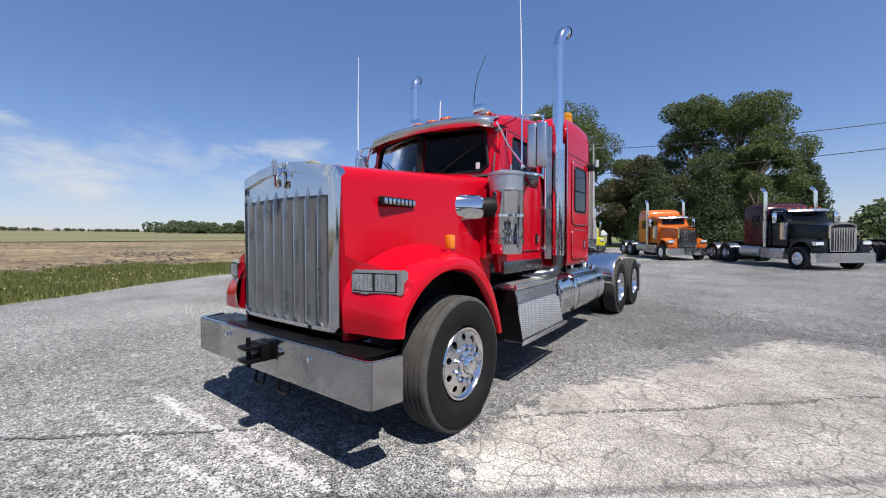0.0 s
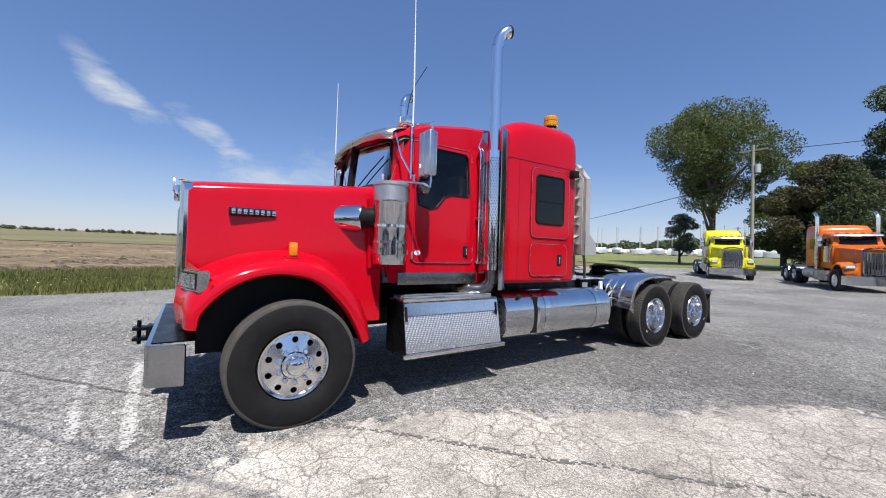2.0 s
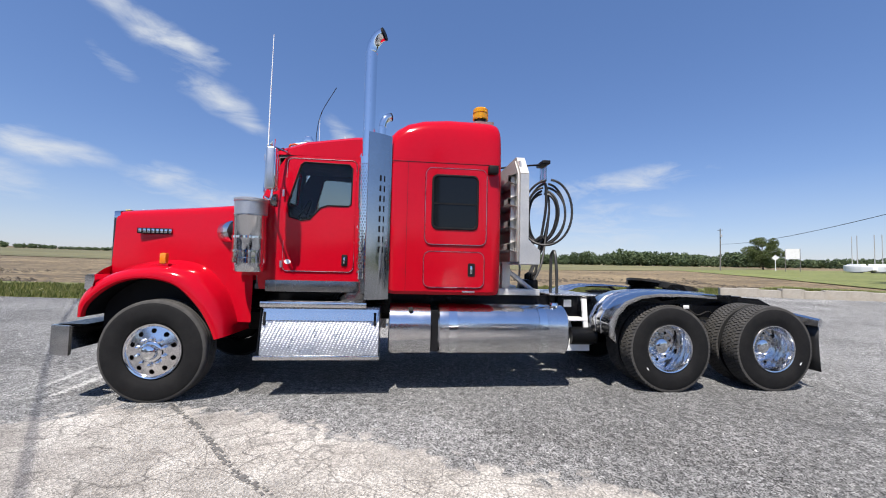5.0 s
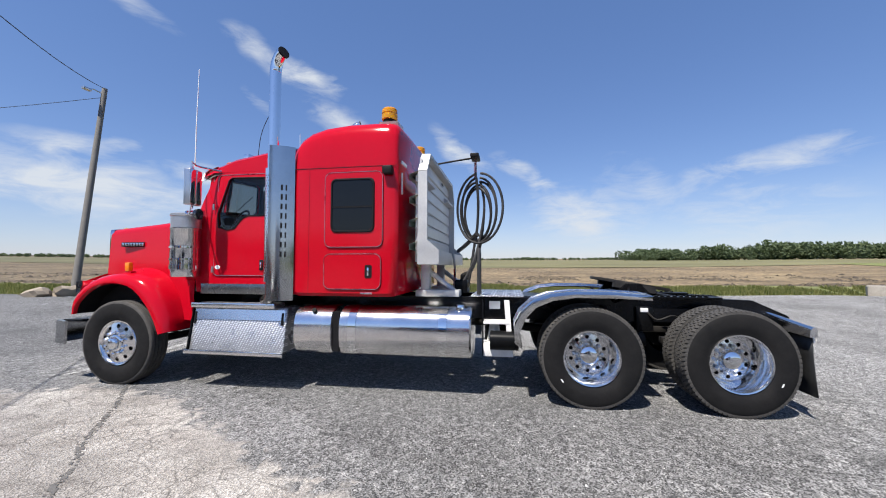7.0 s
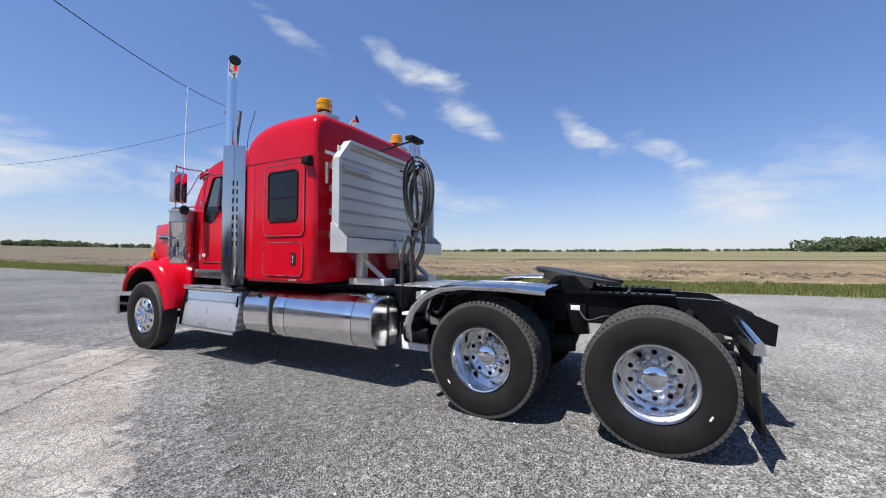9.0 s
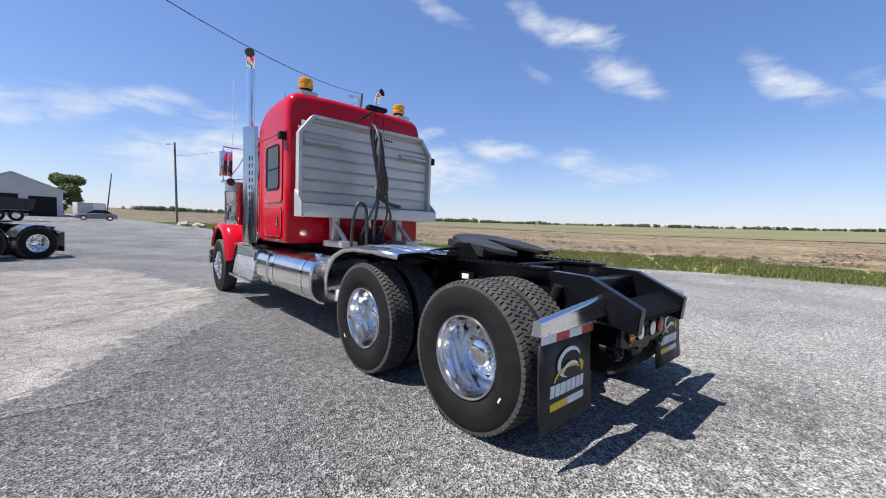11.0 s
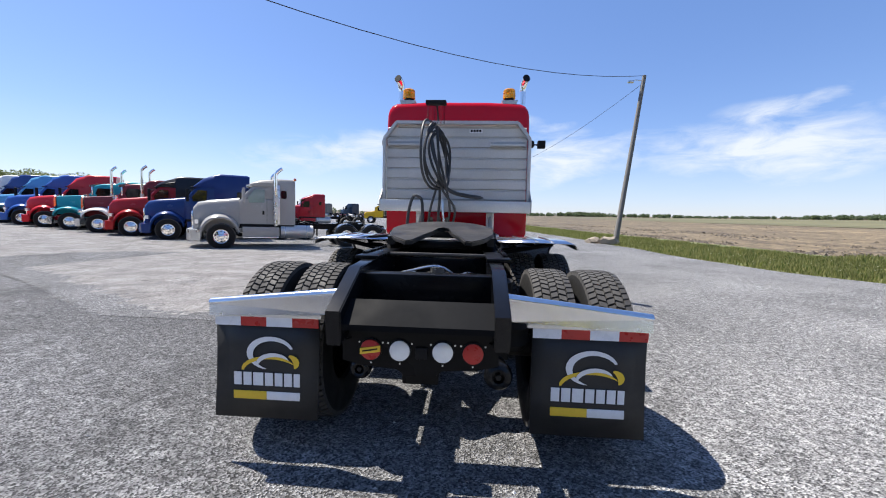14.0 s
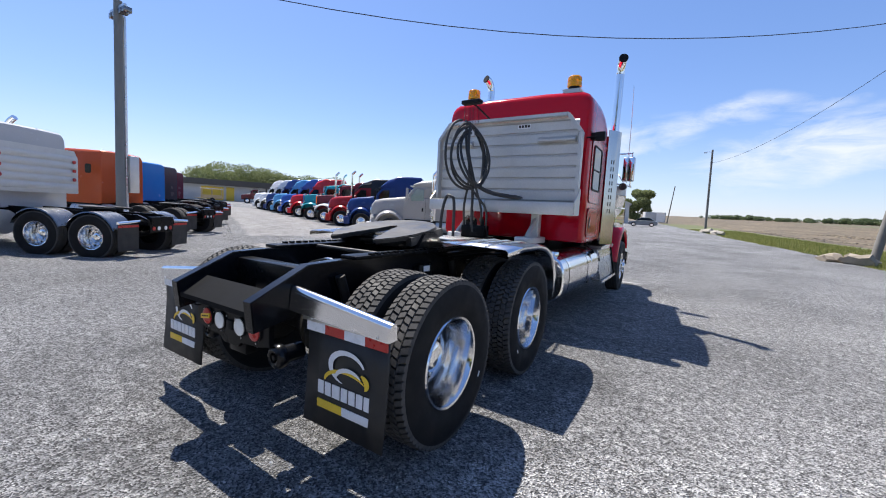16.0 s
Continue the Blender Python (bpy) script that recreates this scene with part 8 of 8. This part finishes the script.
# tall lamp mast behind the first truck
mast = thing("lamp_mast", stand(14.6, 4.2), "tall grey double-post lamp mast beside the parked trucks", "lamp")
part("post", tubed([(0, 0, 0), (0, 0, 8.0)], [0.15, 0.12], 16), material("mast_steel", (0.16, 0.17, 0.17), 0.6, 0.2, 0.2, 3.0), mast)
part("conduit", tubed([(0.10, -0.20, 0), (0.10, -0.20, 7.6)], 0.055, 10), STEEL, mast)
part("switch_box", boxed(-0.15, 0.25, -0.5, -0.22, 1.6, 2.9, 0.02), SATIN, mast)
part("lamp_arm", boxed(-0.6, 0.6, -0.04, 0.04, 7.72, 7.8), STEEL, mast)
for x in (-0.55, -0.25, 0.25, 0.55):
    part("flood_lamp", boxed(x - 0.11, x + 0.11, -0.18, 0.06, 7.54, 7.72, 0.03), VISORSTEEL, mast)

# boulder at the pole's foot and concrete blocks
def rock(x, y, z, sx, sy, sz, seed, label, mat=CONCRETE):
    bm = bmesh.new()
    bmesh.ops.create_icosphere(bm, subdivisions=2, radius=1.0)
    for v in bm.verts:
        k = 1 + 0.55 * noise.noise(v.co * 1.6 + Vector((seed, 0, 0)))
        v.co = Vector((v.co.x * sx * k, v.co.y * sy * k, v.co.z * sz * k))
    ob = single("rock", bm, mat, label, "rock", sharp=25)
    ob.location = (x, y, rise(x, y) + z)
    return ob


ROCK = material("brown_boulder", (0.27, 0.23, 0.18), 0.9, 0.0, 0.35, 2.5, bump=0.5, bump_scale=9, dirt=0.4, dirt_color=(0.12, 0.095, 0.07))
rock(-9.2, -15.1, 0.15, 0.60, 0.46, 0.36, 5, "brown broken boulder at the foot of the leaning pole", ROCK)
rock(-8.5, -15.8, 0.12, 0.5, 0.45, 0.3, 8, "dark broken stone beside the leaning pole", ROCK)
rock(-4.6, -48, 0.15, 0.8, 0.6, 0.4, 9, "pale boulder along the lot's edge")
rock(-5.4, -43, 0.15, 0.6, 0.5, 0.35, 10, "pale boulder along the lot's edge")
P0, P1 = Vector((-15.5, 22.3)), Vector((-12.0, 27.9))
blk = None
for k in range(8):
    p = P0.lerp(P1, k / 7)
    m = stand(p.x + 0.06 * math.sin(5.1 * k), p.y, -32 + 5 * math.sin(2.3 * k), -0.05 - 0.05 * math.sin(3.7 * k))
    if blk is None:
        blk = single("concrete_block", prismed([(-0.38, 0), (0.38, 0), (0.36, 0.5), (-0.36, 0.5)], "y", -0.51, 0.51, 0.03), CONCRETE, "weathered pale concrete barrier block at the lot's edge", "barrier", "barrier blocks")
        blk.matrix_basis = m
    else:
        copy_thing(blk, m)

rng_r = random.Random(61)
for k in range(9):
    q = P0.lerp(P1, rng_r.uniform(-0.12, 0.75)) + Vector((rng_r.uniform(-0.9, -0.5), rng_r.uniform(-0.2, 0.2)))
    r = rng_r.uniform(0.16, 0.34)
    rock(q.x, q.y, 0.5 * r, r * 1.3, r, r * 0.8, 70 + k, "broken tan rubble behind the barrier blocks", ROCK if k % 3 else CONCRETE).rotation_euler.z = rng_r.uniform(0, 3)

# buildings far down the lot
WALL = material("white_cladding", (0.44, 0.44, 0.44), 0.6, 0.0, 0.08, 1.0, dirt=0.15)
DARKROOF = material("dark_roof", (0.07, 0.065, 0.06), 0.8, 0.0, 0.2, 1.0)
OCHRE = material("ochre_panel", (0.62, 0.42, 0.04), 0.6, 0.0, 0.1, 1.0)
shed = thing("shed", stand(15.3, -92, 8), "white gabled metal shed with open doorways", "shed")
part("wall", prismed([(-5.3, 0), (5.3, 0), (5.3, 3.9), (0, 6.2), (-5.3, 3.9)], "y", 0, 18), WALL, shed)
part("roof", prismed([(-5.7, 3.73), (0, 6.22), (5.7, 3.73), (5.7, 3.93), (0, 6.42), (-5.7, 3.93)], "y", -0.2, 18.2), WALL, shed)
part("doorway", boxed(-4.6, -1.6, 18.0, 18.08, 0, 3.0), PLASTIC, shed, "dark open doorway")
part("doorway", boxed(-0.6, 2.0, 18.0, 18.08, 0.9, 3.2), PLASTIC, shed, "dark open doorway")
hall = thing("warehouse", stand(84, -30, -123), "long low building with dark roof and one ochre door", "building")
part("wall", boxed(-14, 34, 0, 10, 0, 3.2), WALL, hall)
part("roof", prismed([(-1, 3.2), (11, 3.2), (11, 3.5), (5, 4.2), (-1, 4.4)], "x", -14.5, 34.5), DARKROOF, hall)
part("door", boxed(1.5, 5.6, -0.08, 0, 0.1, 2.9), OCHRE, hall, "large ochre sliding door")
part("door", boxed(6.1, 7.6, -0.08, 0, 0.1, 2.9), OCHRE, hall, "narrow ochre door leaf")
for k in range(3):
    part("door", boxed(14 + 6 * k, 18 + 6 * k, -0.08, 0, 0.1, 2.8), SATIN, hall, "grey sliding door")


def dump_truck(m, cab_color, box_color, name, label):
    P, Q = paint(name + "_cab", cab_color), material(name + "_box", box_color, 0.6, 0.2, 0.2, 2.0)
    t = thing("dump_truck", m, label, "truck")
    for s in (1, -1):
        steer_wheel(t, s, nuts=False)
        for y in (4.2, 5.5):
            drive_wheel(t, s, y, nuts=False)
    part("hood", shell_loft((-1.0, -0.8, 0.6), (round_section(0.7, 0.7, 1.5, 0.1), round_section(0.85, 0.7, 1.65, 0.1), round_section(0.95, 0.8, 1.85, 0.1))), P, t)
    part("cab", shell_loft((0.6, 0.95, 1.9), (round_section(1.0, 0.9, 2.0, 0.06), round_section(1.0, 0.9, 2.65, 0.1), round_section(1.0, 0.9, 2.7, 0.1))), P, t)
    part("windscreen", prismed([(-0.85, 2.0), (0.85, 2.0), (0.8, 2.5), (-0.8, 2.5)], "y", 0.62, 0.78), TINT, t)
    for s in (1, -1):
        part("side_window", boxed(min(s * 0.98, s * 1.012), max(s * 0.98, s * 1.012), 1.05, 1.75, 1.9, 2.5), TINT, t)
    part("bed", prismed([(2.2, 1.15), (6.7, 1.15), (6.9, 2.3), (2.1, 2.5)], "x", -1.2, 1.2, 0.03), Q, t, "steel tipping bed")
    part("cab_guard", boxed(-1.2, 1.2, 1.0, 2.2, 2.8, 2.9), Q, t)
    for k in range(6):
        for s in (1, -1):
            part("bed_rib", boxed(min(s * 1.2, s * 1.26), max(s * 1.2, s * 1.26), 2.4 + 0.75 * k, 2.5 + 0.75 * k, 1.2, 2.3), Q, t)
    pair("frame_rail", boxed(0.38, 0.46, -0.8, 6.6, 0.8, 1.1), BLACK, t)
    return t


dump_truck(stand(15.2, -49.0, 98), (0.62, 0.38, 0.02), (0.025, 0.025, 0.025), "amber_dumper", "yellow dump truck with black tipping bed")
dump_truck(stand(70, -33.3, 150), (0.12, 0.02, 0.025), (0.06, 0.06, 0.06), "dark_red_dumper", "dark red dump truck far down the lot")
TAN = material("tan_paint", (0.42, 0.30, 0.16), 0.6, 0.0, 0.15, 2.0)
trailer = thing("trailer", stand(73, -28.2, 150), "small open tan trailer with a pale roof by the far building", "trailer")
part("deck", boxed(-0.9, 0.9, -1.6, 1.8, 0.55, 0.75, 0.02), TAN, trailer)
part("side_board", boxed(-0.95, -0.9, -1.6, 1.8, 0.7, 1.2), TAN, trailer)
part("side_board", boxed(0.9, 0.95, -1.6, 1.8, 0.7, 1.2), TAN, trailer)
part("canopy", boxed(-1.0, 1.0, -1.7, 1.9, 2.3, 2.42, 0.03), WALL, trailer, "pale flat canopy")
part("drawbar", tubed([(0, -1.6, 0.6), (0, -2.7, 0.5)], 0.05, 6), TAN, trailer)
for s in (1, -1):
    for y in (-1.5, 0.1, 1.7):
        part("post", boxed(s * 0.87 - 0.05, s * 0.87 + 0.05, y - 0.05, y + 0.05, 0.7, 2.3), TAN, trailer)
    part("wheel", tubed([(s * 0.78, 0.2, 0.36), (s * 1.0, 0.2, 0.36)], 0.36, 18), RUBBER, trailer)


def car(m, color, label):
    P = paint("car_paint", color)
    t = thing("car", m, label, "car")
    body = part("body", shell_loft((-2.1, -1.95, -1.0, -0.2, 0.5, 1.5, 2.0, 2.1), (round_section(0.75, 0.3, 0.62, 0.08), round_section(0.86, 0.25, 0.75, 0.08), round_section(0.9, 0.22, 0.88, 0.08), round_section(0.9, 0.22, 0.95, 0.08), round_section(0.9, 0.22, 0.95, 0.08), round_section(0.9, 0.22, 0.95, 0.08), round_section(0.85, 0.28, 0.85, 0.08), round_section(0.75, 0.35, 0.7, 0.08))), P, t)
    part("cabin", shell_loft((-1.05, -0.3, 0.3, 0.9, 1.7), (round_section(0.78, 0.85, 0.93, 0.03), round_section(0.74, 0.85, 1.40, 0.12, 0.08), round_section(0.74, 0.85, 1.45, 0.12, 0.08), round_section(0.74, 0.85, 1.40, 0.12, 0.08), round_section(0.78, 0.85, 0.96, 0.03))), TINT, t, "dark glazed cabin")
    part("roof", shell_loft((-0.35, 0.9), (round_section(0.66, 1.38, 1.46, 0.04), round_section(0.66, 1.36, 1.44, 0.04))), P, t)
    for s in (1, -1):
        for y in (-1.3, 1.3):
            part("wheel", tubed([(s * 0.72, y, 0.32), (s * 0.91, y, 0.32)], 0.32, 20), RUBBER, t)
            part("rim", tubed([(s * 0.91, y, 0.32), (s * 0.92, y, 0.32)], 0.2, 16), POLISHED, t)
    return t


car(stand(3.6, -60, 92), (0.17, 0.18, 0.19), "silver hatchback parked far down the lot")
container = thing("storage_container", stand(5.0, -104, 20), "pale grey storage container beside the shed", "container")
part("body", boxed(-2.4, 2.4, -1.2, 1.2, 0.1, 2.6, 0.03), WALL, container)
part("door", boxed(-2.2, -0.2, 1.2, 1.24, 0.2, 2.5), WHITE, container)
# white roadside sign boards and stored boats with masts beyond the field
sign = thing("road_sign", stand(-94.5, 115, 35, -1.0), "white notice board on two posts at the roadside", "sign")
part("board", boxed(-1.6, 1.6, -0.06, 0.06, 4.6, 7.6), WHITE, sign)
for x in (-1.6, 1.6):
    part("post", tubed([(x, 0, 0), (x, 0, 7.6)], 0.09, 8), WOODPOLE, sign)
arrow = thing("road_sign", stand(-103, 118.5, 40), "white diamond warning sign seen from behind", "sign")
part("board", prismed([(0, 3.2), (0.9, 4.1), (0, 5.0), (-0.9, 4.1)], "y", -0.03, 0.03), WHITE, arrow)
part("post", tubed([(0, 0.05, 0), (0, 0.05, 4.4)], 0.09, 6), WHITE, arrow)
rng_b = random.Random(9)
HULL = material("boat_hull", (0.74, 0.75, 0.76), 0.35, 0.0, 0.08, 1.0)
boat = None
for k in range(26):
    u = k / 25
    m = stand(-88 + 62 * u + rng_b.uniform(-2, 2), 128 + 20 * u + rng_b.uniform(-6, 6), rng_b.uniform(60, 120), -0.1)
    if boat is None:
        boat = thing("sail_boat", m, "white sailing boat stored ashore with bare mast", "boat", "stored boats")
        part("hull", shell_loft((-3.5, -2.5, 0, 2.5, 3.6), (round_section(0.9, 0.8, 1.9, 0.1), round_section(1.15, 0.5, 1.9, 0.1), round_section(1.3, 0.3, 1.9, 0.1), round_section(0.8, 0.5, 2.0, 0.1), round_section(0.1, 1.4, 2.1, 0.05))), HULL, boat)
        part("cabin", boxed(-0.7, 0.7, -1.0, 1.4, 1.9, 2.4, 0.1), HULL, boat)
        part("keel", boxed(-0.12, 0.12, -0.8, 1.2, 0.0, 0.7, 0.03), HULL, boat)
        part("mast", tubed([(0, 0.4, 1.9), (0, 0.4, 10.0)], 0.10, 6), SATIN, boat)
    else:
        copy_thing(boat, m)


# ---- marks and loose stone on the lot ----
SEAM = material("old_seam", (0.11, 0.107, 0.102), 0.95, 0.0, 0.3, 20.0, bump=0.3)
FAINT = material("faint_line", (0.44, 0.435, 0.425), 0.95, 0.0, 0.3, 25.0, dirt=0.5, dirt_color=(0.18, 0.18, 0.178))


def mark(name, a, b, w, z, mat, label, seed, gaps=0.0):
    """A worn strip on the ground from a to b with ragged sides."""
    rng = random.Random(seed)
    a, b = Vector(a), Vector(b)
    d = (b - a).normalized()
    n = Vector((-d.y, d.x))
    steps = max(4, int((b - a).length / 0.022))
    cols = max(3, int(w / 0.016))
    bm = bmesh.new()
    last = None
    for k in range(steps + 1):
        p = a.lerp(b, k / steps)
        wob = 0.05 * noise.noise((p.x * 1.3, p.y * 1.3, seed))
        row = []
        for c in range(cols + 1):
            q = p + n * (wob + w * (c / cols - 0.5) + 0.006 * (rng.random() - 0.5)) + d * 0.01 * (rng.random() - 0.5)
            row.append(bm.verts.new((q.x, q.y, rise(q.x, q.y) + z)))
        if last:
            worn = gaps + 0.35 * noise.noise((p.x * 2.1, p.y * 2.1, seed + 3.0))
            for c in range(cols):
                rim = 0.3 * abs(2 * (c + 0.5) / cols - 1)
                if rng.random() > worn + rim:
                    bm.faces.new((last[c], last[c + 1], row[c + 1], row[c]))
        last = row
    bmesh.ops.delete(bm, geom=[v for v in bm.verts if not v.link_faces], context="VERTS")
    bm.normal_update()
    if bm.faces and sum(f.normal.z for f in bm.faces) < 0:
        bmesh.ops.reverse_faces(bm, faces=bm.faces[:])
    return single(name, bm, mat, label, "ground marking", kind="structure", sharp=0, fix=False)


mark("line_marking", (-1.65, -1.27), (1.0, -1.14), 0.11, 0.005, FAINT, "worn white painted line on the lot", 1, 0.30)
mark("line_marking", (-1.9, -1.75), (0.6, -1.55), 0.09, 0.005, FAINT, "faint worn white line on the lot", 2, 0.55)
for k, (a, b) in enumerate((((-2.2, -2.85), (1.35, 0.32)), ((1.35, 0.32), (4.3, 2.95)), ((4.3, 2.95), (8.5, 5.9)))):
    mark("old_seam", a, b, 0.06, 0.0135, SEAM, "dark sealed seam across the lot", 5 + k, 0.42)


def loose_stones():
    rng = np.random.default_rng(77)
    n = 52000
    x = rng.uniform(-9.0, 9.5, n)
    y = rng.uniform(-6.0, 15.0, n)
    keep = (np.abs(x) > 0.2)
    x, y = x[keep], y[keep]
    n = len(x)
    s = rng.uniform(0.004, 0.011, n) * rng.choice([1, 1, 1, 1.5], n)
    a = rng.uniform(0, 2 * math.pi, n)
    z = np.array([rise(px, py) for px, py in zip(x.tolist(), y.tolist())])
    vs = []
    for k in range(4):
        ang = a + math.pi / 2 * k + rng.normal(size=n) * 0.25
        r = s * rng.uniform(0.7, 1.3, n)
        vs.append(np.stack([x + r * np.cos(ang), y + r * np.sin(ang), z - 0.001], 1))
    vs.append(np.stack([x + rng.normal(size=n) * s * 0.25, y + rng.normal(size=n) * s * 0.25, z + s * rng.uniform(0.6, 1.2, n)], 1))
    verts = np.stack(vs, 1).reshape(-1, 3)
    base = np.arange(n)[:, None] * 5
    faces = np.concatenate([base + np.array(f) for f in ((0, 1, 4), (1, 2, 4), (2, 3, 4), (3, 0, 4))], 0)
    me = bpy.data.meshes.new("loose_stones")
    me.from_pydata(verts.tolist(), [], faces.tolist())
    m = leaf_material("grey_stones", (0.16, 0.16, 0.165), (0.58, 0.57, 0.55))
    m.node_tree.nodes["Mix Shader"].inputs[0].default_value = 0.0
    me.materials.append(m)
    return tagged(new("loose_stones", me), "loose grey stone chips strewn over the lot", "gravel", kind="stuff")


loose_stones()
